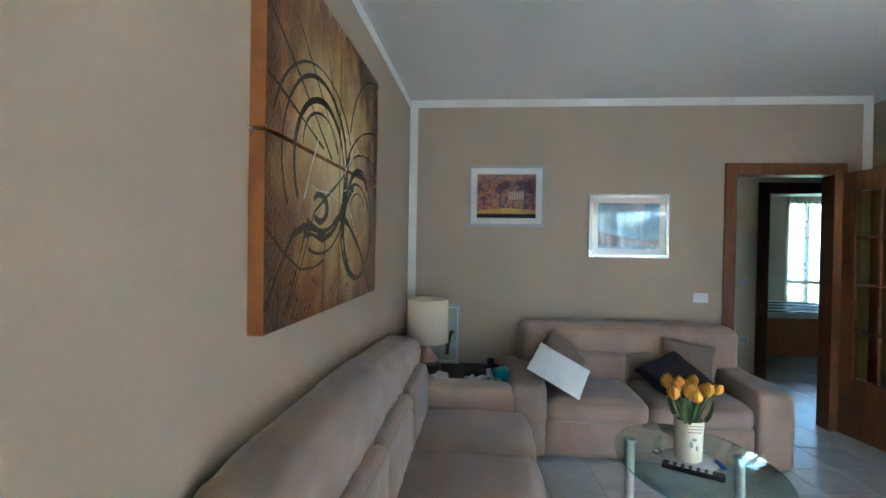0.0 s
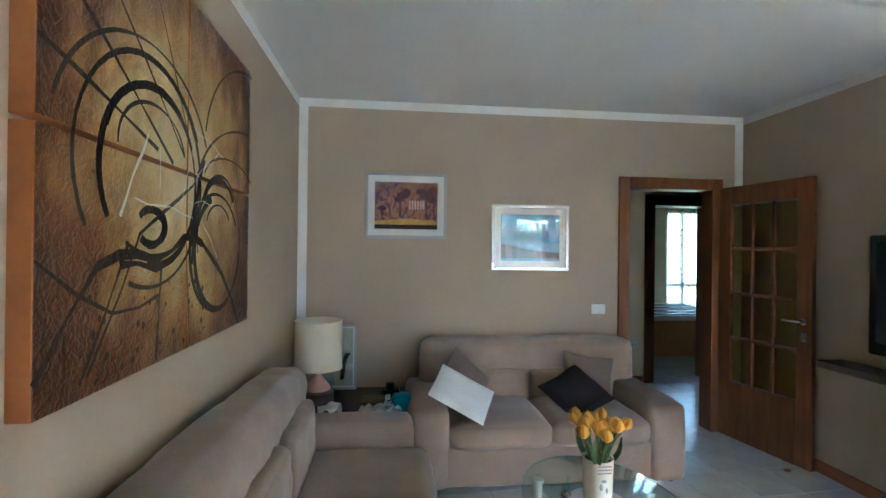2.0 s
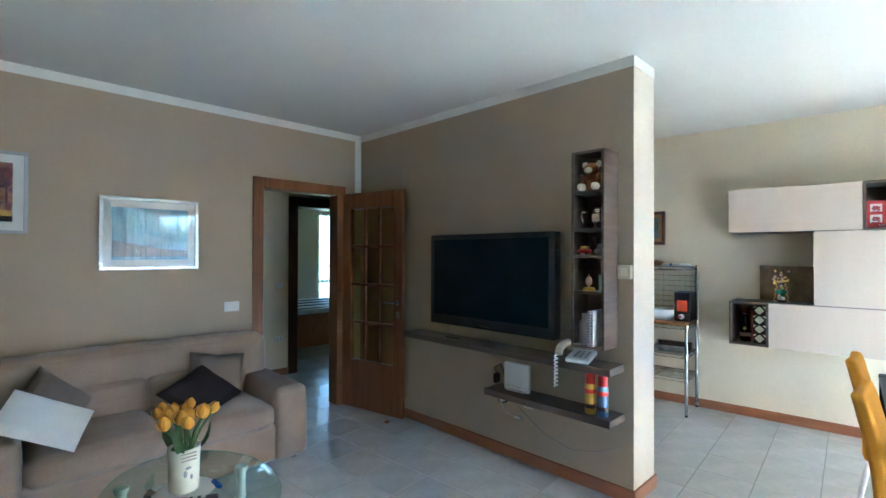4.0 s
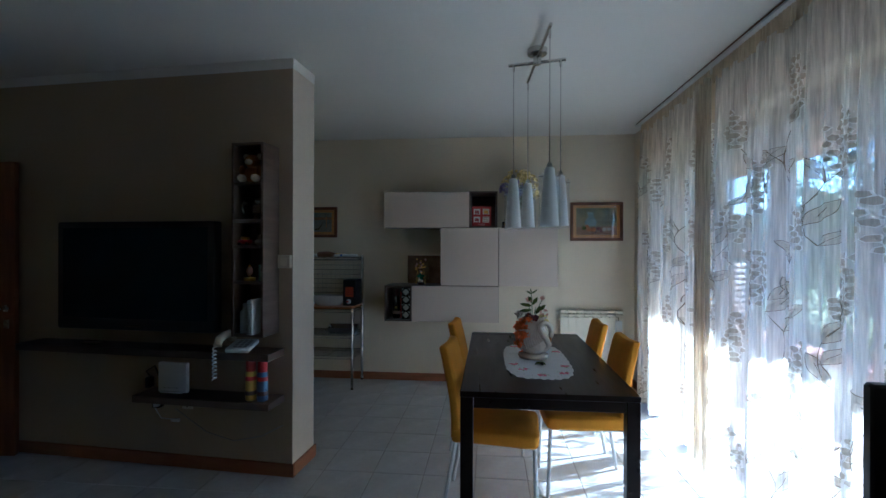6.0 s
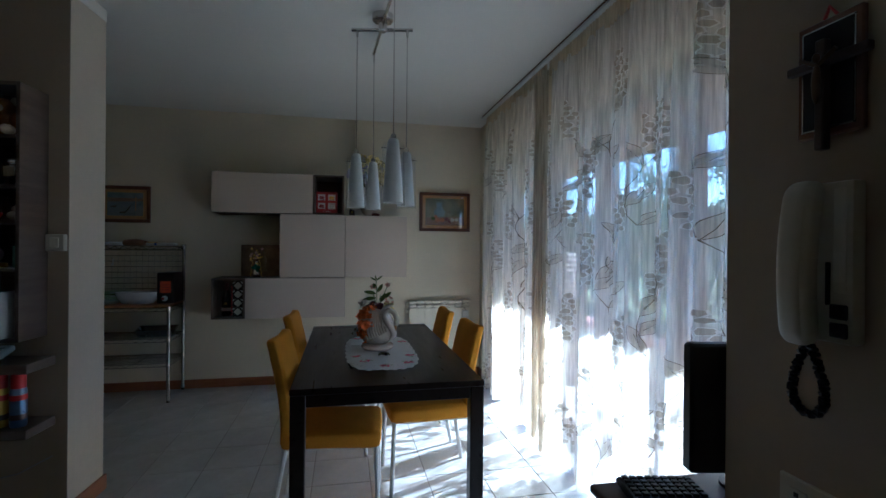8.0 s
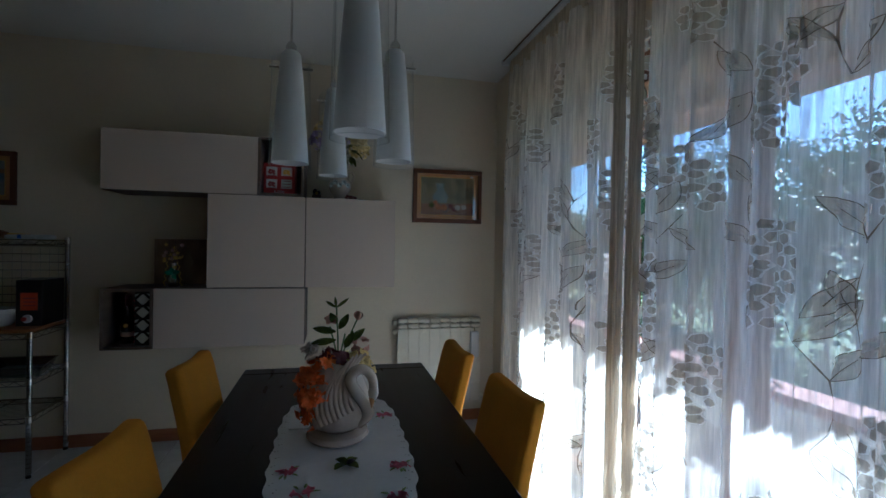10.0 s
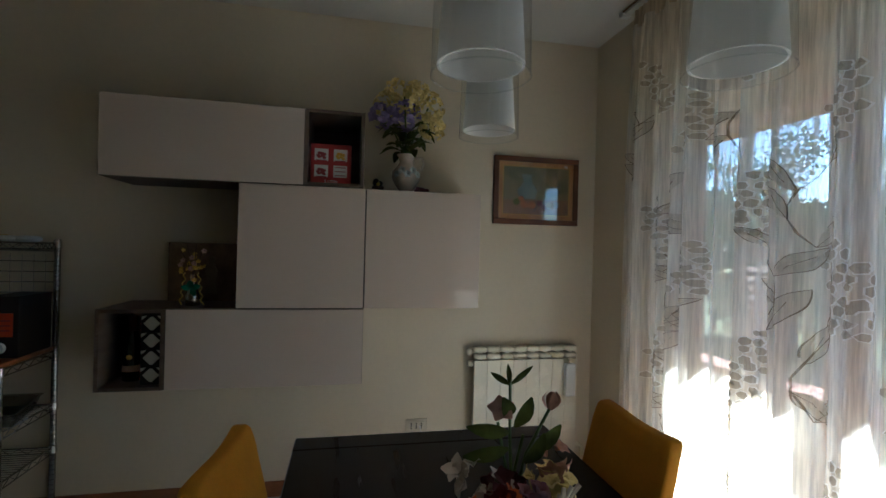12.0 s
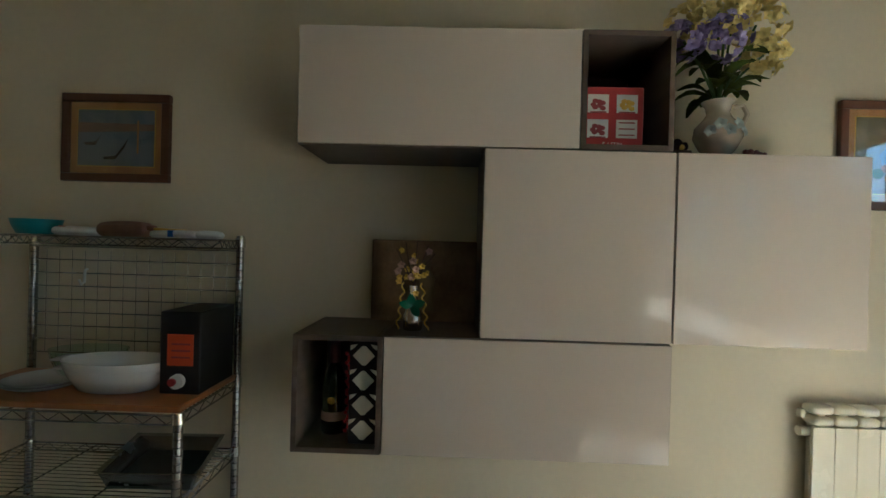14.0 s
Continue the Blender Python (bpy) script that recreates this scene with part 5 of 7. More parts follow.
for i in range(6):
    for j in range(2):
        part("button", boxes((-0.08 + i * 0.026, -0.066 + i * 0.026, -0.014 + j * 0.018, -0.006 + j * 0.018, 0.018, 0.0205)), M_PLASTIC, rm)
solo("lighter", boxes((1.045, 1.065, 1.80, 1.87, GT, GT + 0.012), bevel=0.004), M_BLUE, "small blue plastic lighter on the glass table", "lighter")
bird = thing("glass_ornament", (0.855, 1.93, GT), 0, "small clear glass figurine on the coffee table", "ornament")
part("base", lathe([(0.02, 0), (0.02, 0.008), (0.006, 0.02)], 12), M_CHROME, bird)
part("body", ball(ball(bmesh.new(), (0, 0, 0.035), 0.018, 0.012, 0.018), (0.008, 0, 0.062), 0.010, 0.008, 0.012), M_GLASSG, bird)


# ---- partition: small things ----
def plate(name, at, turn, w, h, label, cat, cells=2, material=M_PLASTIC):
    t = thing(name, at, turn, label, cat)
    part("plate", boxes((-w / 2, w / 2, -0.009, 0, -h / 2, h / 2), bevel=0.003), material, t)
    for k in range(cells):
        c = -w * 0.36 + w * 0.72 * (k + 0.5) / cells
        rk_ = part("rocker", boxes((c - w * 0.72 / cells * 0.45, c + w * 0.72 / cells * 0.45, -0.013, -0.008, -h * 0.28, h * 0.28), bevel=0.002), material, t)
        if "socket" in name:
            for q in (-1, 0, 1):
                part("contact_hole", boxes((c - 0.004, c + 0.004, -0.0145, -0.012, q * h * 0.16 - 0.004, q * h * 0.16 + 0.004)), M_BLACK, rk_)
    return t


plate("light_switch", (1.915, YF, 1.05), 0, 0.12, 0.08, "white light switch plate on the beige wall", "light switch", 3)
sb = thing("switch_box", (XT0, 1.213, 1.39), 0, "cream surface mounted switch box on the partition", "light switch")
part("box", boxes((-0.032, 0, -0.042, 0.042, -0.042, 0.042), bevel=0.004), M_BEIGEPLASTIC, sb)
part("rocker", boxes((-0.037, -0.031, -0.022, 0.022, -0.025, 0.025), bevel=0.003), M_IVORY, sb)
plate("light_switch", (3.02, HY, 1.10), 0, 0.10, 0.07, "grey switch plate in the hall", "light switch", 2)
plate("wall_socket", (3.02, HY, 0.45), 0, 0.10, 0.07, "grey socket plate in the hall", "socket", 2)

ph = thing("telephone", (3.08, 1.50, 0.83), -80, "white corded desk telephone on the shelf", "telephone")
bm = boxes((-0.02, 0.13, -0.085, 0.085, 0, 0.03), bevel=0.008)
for v in bm.verts:
    v.co.z += 0.03 * (v.co.y + 0.085) / 0.17
part("base", bm, M_PLASTIC, ph)
for i in range(3):
    for j in range(4):
        part("key", boxes((0.02 + i * 0.032, 0.042 + i * 0.032, -0.06 + j * 0.03, -0.04 + j * 0.03, 0.032 + 0.005 * j, 0.040 + 0.005 * j), bevel=0.002), mat("grey key", (0.30, 0.30, 0.31), 0.5) if not (i or j) else bpy.data.materials["grey key"], ph)
part("handset", tube([(-0.05, -0.11, 0.05), (-0.05, -0.09, 0.085), (-0.05, -0.02, 0.10), (-0.05, 0.05, 0.10), (-0.05, 0.09, 0.075), (-0.05, 0.10, 0.05)], 0.024, 10), M_BEIGEPLASTIC, ph)
part("coiled_cord", tube([(-0.06 + 0.012 * math.cos(q * 0.9), -0.13 + 0.012 * math.sin(q * 0.9), 0.05 - 0.20 * q / 60) for q in range(61)], 0.004, 5), M_PLASTIC, ph)

ro = thing("router", (3.12, 1.96, 0.53), -90, "white wireless router leaning upright on the low shelf", "router")
part("case", boxes((-0.105, 0.105, -0.016, 0.016, 0.0, 0.195), bevel=0.008, seg=2), M_PLASTIC, ro)
part("foot", boxes((-0.08, 0.08, -0.03, 0.03, 0, 0.01), bevel=0.002), M_PLASTIC, ro)
for k in range(4):
    part("indicator", boxes((-0.06 + 0.03 * k, -0.052 + 0.03 * k, -0.0175, -0.0155, 0.03, 0.034)), M_STEM, ro)
cb = thing("power_adapter", (XT0, 2.13, 0.42), 0, "black plug adapters with cables hanging beside the low shelf", "adapter")
part("plug", boxes((-0.05, 0, -0.03, 0.03, -0.02, 0.03), bevel=0.006), M_BLACK, cb)
part("plug", boxes((-0.075, -0.02, 0.03, 0.06, 0.12, 0.19), bevel=0.006), M_BLACK, cb)
part("white_plug", lathe([(0.02, 0), (0.022, 0.03), (0.018, 0.045)], 12, (-0.06, -0.02, 0.0)), M_PLASTIC, cb)
part("cable", tube([(-0.04, 0.045, 0.19), (-0.06, 0.06, 0.23), (-0.03, 0.02, 0.26), (-0.05, -0.03, 0.20)], 0.005, 6), M_BLACK, cb)
part("cable", tube([(-0.05, 0, -0.02), (-0.03, -0.03, -0.09), (-0.01, -0.10, -0.10)], 0.004, 6), M_PLASTIC, cb)
part("connector", boxes((-0.02, 0, -0.15, -0.09, -0.115, -0.095), bevel=0.003), M_PLASTIC, cb)
part("long_cable", tube([(-0.006, -0.12, -0.03), (-0.006, -0.35, -0.17), (-0.006, -0.55, -0.215), (-0.006, -0.75, -0.17), (-0.006, -0.90, -0.09)], 0.003, 6), M_GROUT, cb)
plate("wall_socket", (XT0, 1.92, 0.42), -90, 0.08, 0.05, "cream wall socket under the low shelf", "socket", 1, M_BEIGEPLASTIC)


M_INKD = mat("dark printed label", (0.10, 0.06, 0.05), 0.4, var=0.3, scale=40)


def spray(at, body, label):
    s = thing("spray_can", at, 0, label, "spray can", "spray cans on the low shelf")
    part("can", lathe([(0.030, 0), (0.033, 0.006), (0.033, 0.165), (0.026, 0.185)], 20), body, s)
    part("cap", lathe([(0.029, 0.18), (0.029, 0.235), (0.024, 0.25)], 18), M_SPRAYRED, s)
    part("band", lathe([(0.0335, 0.125), (0.0335, 0.15)], 20), M_SPRAYRED, s)
    part("label_panel", lathe([(0.0336, 0.035), (0.0336, 0.06)], 20), M_INKD, s)


spray((3.07, 1.375, 0.53), M_GOLD, "red capped gold insect spray can")
spray((3.07, 1.295, 0.53), M_SILVERB, "red capped silver blue spray can")
rmt = thing("remote_control", (3.08, 2.55, 0.83), 96, "grey remote control lying on the long shelf", "remote control")
part("case", boxes((-0.06, 0.06, -0.018, 0.018, 0, 0.014), bevel=0.004), M_CHROME, rmt)

# ornaments in the niche
NX = 3.08
ted = thing("teddy_bear", (NX, 1.37, NZ[4] + 0.018), 0, "brown and white plush bear sitting in the niche", "soft toy")
M_FUR = mat("brown plush", (0.30, 0.13, 0.045), 0.95, var=0.3, bump=0.6, bump_scale=160)
M_FURW = mat("cream plush", (0.60, 0.48, 0.34), 0.95, var=0.2, bump=0.6, bump_scale=160)
part("body", ball(bmesh.new(), (0, 0, 0.055), 0.045, 0.055, 0.055), M_FUR, ted)
part("head", ball(bmesh.new(), (-0.01, 0.0, 0.135), 0.042, 0.048, 0.042), M_FUR, ted)
part("muzzle", ball(bmesh.new(), (-0.045, 0.0, 0.125), 0.022, 0.026, 0.018), M_FURW, ted)
for s in (-1, 1):
    part("ear", ball(bmesh.new(), (0, s * 0.045, 0.165), 0.012, 0.020, 0.020), M_FURW, ted)
    part("leg", ball(bmesh.new(), (-0.045, s * 0.045, 0.025), 0.04, 0.024, 0.024), M_FURW, ted)
    part("arm", ball(bmesh.new(), (-0.02, s * 0.058, 0.075), 0.026, 0.018, 0.035), M_FUR, ted)
t = thing("crystal_swan", (NX, 1.40, NZ[3] + 0.018), 0, "small clear glass swan in the niche", "ornament")
part("body", ball(bmesh.new(), (0, 0, 0.03), 0.03, 0.04, 0.03), M_GLASSG, t)
part("neck", tube([(0, 0.03, 0.04), (0, 0.045, 0.08), (0, 0.03, 0.11), (0, 0.01, 0.10)], 0.008, 8), M_CHROME, t)
t = thing("metal_coach", (NX, 1.33, NZ[3] + 0.018), 0, "silver toy coach ornament in the niche", "ornament")
part("body", boxes((-0.03, 0.03, -0.035, 0.035, 0.03, 0.10), bevel=0.012), M_CHROME, t)
part("roof", ball(bmesh.new(), (0, 0, 0.11), 0.028, 0.033, 0.02), M_CHROME, t)
for s in (-1, 1):
    part("wheel", tube([(-0.034, s * 0.028, 0.022), (-0.040, s * 0.028, 0.022)], 0.02, 12), M_BLACK, t)
t = thing("toy_car", (NX - 0.02, 1.405, NZ[2] + 0.018), 0, "small red and yellow toy car in the niche", "toy")
part("body", boxes((-0.03, 0.03, -0.04, 0.04, 0.01, 0.035), bevel=0.008), M_SPRAYRED, t)
part("cabin", boxes((-0.025, 0.025, -0.02, 0.025, 0.034, 0.055), bevel=0.008), M_GOLD, t)
for s in (-1, 1):
    part("wheel", tube([(-0.033, s * 0.025, 0.010), (-0.026, s * 0.025, 0.010)], 0.010, 10), M_BLACK, t)
t = thing("shell_ornament", (NX, 1.325, NZ[2] + 0.018), 0, "pale shell ornament in the niche", "ornament")
part("shell", ball(ball(bmesh.new(), (0, 0, 0.022), 0.03, 0.03, 0.022), (0.01, 0.0, 0.05), 0.018, 0.018, 0.02), M_CERAMIC, t)
t = thing("figurine", (NX, 1.36, NZ[2] + 0.018), 0, "dark bronze figurine in the niche", "ornament")
part("figure", lathe([(0.022, 0), (0.022, 0.01), (0.012, 0.03), (0.02, 0.06), (0.01, 0.085), (0.014, 0.10), (0.001, 0.115)], 12), M_OAKD, t)
t = thing("music_box", (NX - 0.01, 1.385, NZ[1] + 0.018), 0, "small brass carousel ornament in the niche", "ornament")
part("base", lathe([(0.035, 0), (0.035, 0.02), (0.012, 0.024)], 16), M_GOLD, t)
part("column", tube([(0, 0, 0.024), (0, 0, 0.10)], 0.006), M_GOLD, t)
part("figure", ball(bmesh.new(), (0.0, 0.0, 0.06), 0.024, 0.02, 0.03), M_TERRA, t)
t = thing("greeting_card", (NX, 1.31, NZ[1] + 0.018), 0, "small green and white card standing in the niche", "card")
part("card", boxes((-0.03, 0.02, -0.002, 0.002, 0, 0.10)), mat("mint card", (0.45, 0.58, 0.45), 0.7), t)
t = thing("lotion_bottle", (NX - 0.01, 1.415, NZ[0] + 0.018), 0, "white plastic lotion bottle in the niche", "bottle")
part("body", lathe([(0.028, 0), (0.031, 0.006), (0.031, 0.13), (0.014, 0.15)], 18), M_PLASTIC, t)
part("cap", lathe([(0.016, 0.15), (0.016, 0.18), (0.013, 0.184)], 14), M_PLASTIC, t)
for k, (yy, h, m, lb) in enumerate(((1.345, 0.21, M_WHITE, "white notebook standing upright in the niche"), (1.325, 0.215, M_PLASTIC, "spiral bound white booklet standing in the niche"))):
    t = thing("notebook", (NX - 0.02, yy, NZ[0] + 0.018), 0, lb, "book")
    part("block", boxes((-0.07, 0.07, -0.008, 0.008, 0, h), bevel=0.001), m, t)
    for q in range(12):
        part("ring", tube([(-0.072, -0.006, 0.01 + q * 0.016), (-0.076, 0, 0.012 + q * 0.016), (-0.072, 0.006, 0.01 + q * 0.016)], 0.0015, 5), M_BLACK, t)
t = thing("small_bottle", (NX + 0.03, 1.375, NZ[0] + 0.018), 0, "dark medicine bottle at the back of the niche", "bottle")
part("body", lathe([(0.022, 0), (0.024, 0.004), (0.024, 0.15), (0.010, 0.17), (0.010, 0.20)], 16), M_BLACK, t)
solo("door_stop", ball(bmesh.new(), (2.98, 3.26, 0.012), 0.03, 0.018, 0.012), M_SKIRT, "small brown wooden door stop on the tiles", "door stop")

ROOM[0] = STRAIGHT
# ---- intercom wall ----
ic = thing("intercom", (1.125, YR, 1.362), 180, "ivory wall intercom telephone with handset on its hook", "intercom")
part("base", boxes((-0.045, 0.042, -0.028, 0, -0.132, 0.132), bevel=0.006, seg=2), M_BEIGEPLASTIC, ic)
part("name_strip", boxes((0.012, 0.032, -0.0295, -0.027, -0.05, 0.12), bevel=0.0005), M_IVORY, ic)
for k in range(2):
    part("button", boxes((0.008, 0.036, -0.033, -0.027, -0.122 + 0.030 * k, -0.098 + 0.030 * k), bevel=0.002), M_BLACK, ic)
hsb = soft_box(-0.045, 0.004, -0.074, -0.030, -0.138, 0.132, 0.016, 0.004, n=12)
for v in hsb.verts:
    f = v.co.z / 0.135
    v.co.y -= 0.012 * (1 - f * f)
    v.co.x += 0.006 * f
hs = part("handset", hsb, M_BEIGEPLASTIC, ic)
part("cradle_slot", boxes((0.002, 0.007, -0.034, -0.027, -0.07, 0.0), bevel=0.001), M_BLACK, ic)
bm = bmesh.new()
pts = []
for q in range(241):
    s = q / 240
    c = Vector((-0.015 + 0.028 * math.sin(2 * math.pi * s), -0.045, -0.13 - 0.125 * math.sin(math.pi * s)))
    pts.append(c + Vector((0.005 * math.cos(q * 1.3), 0.005 * math.sin(q * 1.3), 0.002 * math.sin(q * 0.9))))
part("coiled_cord", tube(pts, 0.0042, 5), M_BLACK, ic)
M_BRONZE = mat("aged bronze", (0.13, 0.08, 0.045), 0.4, metal=0.6, var=0.2)
cr = thing("crucifix_plaque", (1.138, YR, 1.675), 180, "wooden crucifix on a dark framed plaque", "wall ornament")
part("plaque", boxes((-0.055, 0.055, -0.012, 0, -0.10, 0.10), bevel=0.003), M_FRAMEW, cr)
part("inner_panel", boxes((-0.042, 0.042, -0.0145, -0.011, -0.085, 0.085)), M_BLACK, cr)
part("silver_line", boxes((-0.045, 0.045, -0.0135, -0.012, 0.085, 0.088), (-0.045, 0.045, -0.0135, -0.012, -0.088, -0.085), (-0.045, -0.042, -0.0135, -0.012, -0.088, 0.088), (0.042, 0.045, -0.0135, -0.012, -0.088, 0.088)), M_CHROME, cr)
part("cross", boxes((-0.008, 0.008, -0.032, -0.0145, -0.125, 0.06), (-0.06, 0.075, -0.031, -0.016, 0.015, 0.03), bevel=0.002), M_OAKD, cr)
part("figure", ball(ball(tube([(-0.03, -0.034, 0.035), (0, -0.036, 0.015), (0.03, -0.034, 0.035)], 0.004, 6), (0, -0.037, 0.028), 0.007, 0.006, 0.009), (0, -0.037, -0.015), 0.008, 0.006, 0.035), M_BRONZE, cr)
part("hanging_ribbon", tube([(-0.01, -0.008, 0.10), (0.0, -0.01, 0.118), (0.012, -0.008, 0.10)], 0.003, 6), M_RED, cr)
plate("wall_socket", (1.165, YR, 0.93), 180, 0.12, 0.08, "cream wall socket below the intercom", "socket", 2, M_BEIGEPLASTIC)

dk = thing("computer_desk", (0, 0, 0), 0, "dark brown wooden desk in the window corner", "desk")
bm = boxes((1.366, 1.65, -1.34, -0.69, 0.725, 0.75), bevel=0.010, seg=3)
part("desktop", bm, M_OAKD, dk)
part("side_panel", boxes((1.375, 1.62, -0.74, -0.72, 0.0, 0.725)), M_OAKD, dk)
part("side_panel", boxes((1.375, 1.62, -1.32, -1.30, 0.0, 0.725)), M_OAKD, dk)
part("back_panel", boxes((1.38, 1.395, -1.30, -0.74, 0.3, 0.725)), M_OAKD, dk)
mo = thing("monitor", (1.545, -1.14, 0.75), 80, "black flat computer monitor standing on the desk", "monitor")
part("panel", boxes((-0.21, 0.21, -0.02, 0.025, 0.045, 0.385), bevel=0.008), M_BLACK, mo)
part("screen", boxes((-0.195, 0.195, -0.022, -0.0195, 0.065, 0.37)), M_SCREEN, mo)
part("stand", boxes((-0.03, 0.03, -0.012, 0.012, 0.0, 0.06), bevel=0.003), M_BLACK, mo)
part("foot", lathe([(0.11, 0), (0.11, 0.008), (0.03, 0.016)], 24, sy=0.7), M_BLACK, mo)
kb = thing("keyboard", (1.555, -0.845, 0.75), 78, "black computer keyboard on the desk", "keyboard")
part("case", boxes((-0.10, 0.10, -0.06, 0.06, 0.002, 0.022), bevel=0.006), M_BLACK, kb)
for i in range(9):
    for j in range(5):
        part("key", boxes((-0.092 + i * 0.0205, -0.075 + i * 0.0205, -0.050 + j * 0.0205, -0.034 + j * 0.0205, 0.021, 0.029), bevel=0.002), M_BLACK, kb)
ms = thing("computer_mouse", (1.475, -0.755, 0.75), 60, "black and silver computer mouse on the desk", "computer mouse")
part("shell", ball(bmesh.new(), (0, 0, 0.012), 0.058, 0.032, 0.024, 14, 8), M_BLACK, ms)
part("button_plate", ball(bmesh.new(), (0.025, 0, 0.016), 0.030, 0.026, 0.022, 12, 6), M_CHROME, ms)

ROOM[0] = ASKEW
# bed in the far room
bed = thing("bed", (4.7, 7.4, 0), 0, "bed with striped cover and wooden foot end", "bed")
part("foot_board", boxes((-0.95, 0.95, -0.62, -0.58, 0, 0.52), bevel=0.01), M_BOARD, bed)
part("mattress", soft_box(-0.92, 0.92, -0.57, 1.3, 0.22, 0.56, 0.06, 0.01), M_WHITE, bed)
for k in range(9):
    part("cover_stripe", boxes((-0.93, 0.93, -0.575 + 0.2 * k, -0.48 + 0.2 * k, 0.28, 0.585)), M_BLACK if k % 2 else M_WHITE, bed)


# ---- dining room: table things ----
ROOM[0] = STRAIGHT
TT = 0.75
run = thing("table_runner", (3.375, -0.26, TT), 0, "white scalloped table runner with embroidered flowers", "table runner")
bm = bmesh.new()
L2, W2 = 0.475, 0.205
n = 180
edge = []
for i in range(n):
    a = 2 * math.pi * i / n
    ca, sa = math.cos(a), math.sin(a)
    p8 = (abs(ca) ** 3.4 + abs(sa) ** 3.4) ** (-1 / 3.4)
    s = 1 + 0.018 * math.cos(a * 30)
    edge.append((L2 * ca * p8 * s, W2 * sa * p8 * s))
rings = []
for f, z in ((0.0, 0.004), (0.4, 0.004), (0.75, 0.005), (0.93, 0.0045), (1.0, 0.002)):
    rings.append([bm.verts.new((u * f, w * f, z + 0.002 + 0.006 * abs(noise.noise((u * f * 9, w * f * 13, 0))))) for u, w in edge] if f else [bm.verts.new((0, 0, z))])
for i in range(n):
    bm.faces.new((rings[0][0], rings[1][i], rings[1][(i + 1) % n]))
for a, b in zip(rings[1:], rings[2:]):
    for i in range(n):
        bm.faces.new((a[i], a[(i + 1) % n], b[(i + 1) % n], b[i]))
part("cloth", bm, M_WHITE, run)
bm = bmesh.new()
for i in range(0, n, 3):
    for f, r in ((0.93, 0.0030), (0.89, 0.0022)):
        u, w = edge[i][0] * f, edge[i][1] * f
        bm.faces.new([bm.verts.new((u + r * math.cos(q * 1.0472), w + r * math.sin(q * 1.0472), 0.0135)) for q in range(6)])
tagged(part("eyelets", bm, M_GROUT, run, "rows of small cut eyelets", smooth=0), kind="stuff")
M_EPINK = mat("pink embroidery thread", (0.66, 0.16, 0.24), 0.8, var=0.3, scale=60)
M_EGREEN = mat("green embroidery thread", (0.28, 0.36, 0.14), 0.8, var=0.3, scale=60)
rnd = random.Random(8)
for u, w in ((-0.36, -0.13), (-0.30, 0.10), (-0.42, 0.0), (-0.20, -0.16), (-0.18, 0.15), (0.36, -0.10), (0.34, 0.12), (0.20, -0.16)):
    bm = bmesh.new()
    for k in range(7):
        r = 0.0115
        bm.faces.new([bm.verts.new((u + rnd.uniform(-0.024, 0.024) + r * math.cos(q), w + rnd.uniform(-0.004, 0.004) + 0.020 * math.cos(k) + r * math.sin(q), 0.0135)) for q in (0, 1.2, 2.4, 3.6, 4.8)])
    part("embroidered_flower", bm, M_EPINK, run, smooth=0)
    bm = bmesh.new()
    for k in range(4):
        a = rnd.uniform(0, 6.3)
        leaf_shape(bm, (u + 0.02 * math.cos(a), w + 0.02 * math.sin(a), 0.013), (u + 0.045 * math.cos(a), w + 0.045 * math.sin(a), 0.013), (0, 0, 1), 0.008)
    part("embroidered_leaf", bm, M_EGREEN, run, smooth=0)

sw = thing("swan_vase", (3.43, -0.25, TT + 0.009), 0, "cream ceramic swan shaped vase holding artificial flowers", "vase")
part("foot", lathe([(0.085, 0), (0.092, 0.008), (0.088, 0.02), (0.07, 0.03)], 28, sx=1.05, sy=0.95), M_CERAMIC, sw)
prof = [(0.066, 0.028), (0.090, 0.045), (0.104, 0.075), (0.107, 0.105), (0.102, 0.14), (0.090, 0.172), (0.076, 0.198), (0.066, 0.215), (0.058, 0.215), (0.056, 0.18)]
bm = lathe(prof, 48)
for v in bm.verts:
    a = math.atan2(v.co.y, v.co.x)
    k = 1 + 0.035 * math.sin(a * 16 + v.co.z * 22) * (1 if v.co.z > 0.06 else 0)
    v.co.x *= k * 0.95
    v.co.y *= k * 0.88
    v.co.z += 0.018 * max(0, (v.co.z - 0.1) / 0.135) * math.sin(a - 0.4)
part("body", bm, M_CERAMIC, sw)
# the neck leaves the breast, bends back over the body, arches over and comes down in front
NECK = [(0.060, 0.060), (0.096, 0.090), (0.080, 0.130), (0.054, 0.168), (0.032, 0.203), (0.038, 0.231), (0.066, 0.245), (0.093, 0.230), (0.104, 0.200), (0.104, 0.180)]
part("neck", tube(rounded([(-0.050 - 0.045 * min(i, 3) / 3, -u / 1.15, z / 1.12) for i, (u, z) in enumerate(NECK)]), 0.019, 14, taper=0.62), M_CERAMIC, sw)
part("head", ball(bmesh.new(), (-0.096, -0.090, 0.152), 0.014, 0.015, 0.022), M_CERAMIC, sw)
part("beak", lathe([(0.009, 0), (0.006, -0.016), (0.0005, -0.030)], 10, (-0.096, -0.087, 0.137)), M_SLIP, sw)
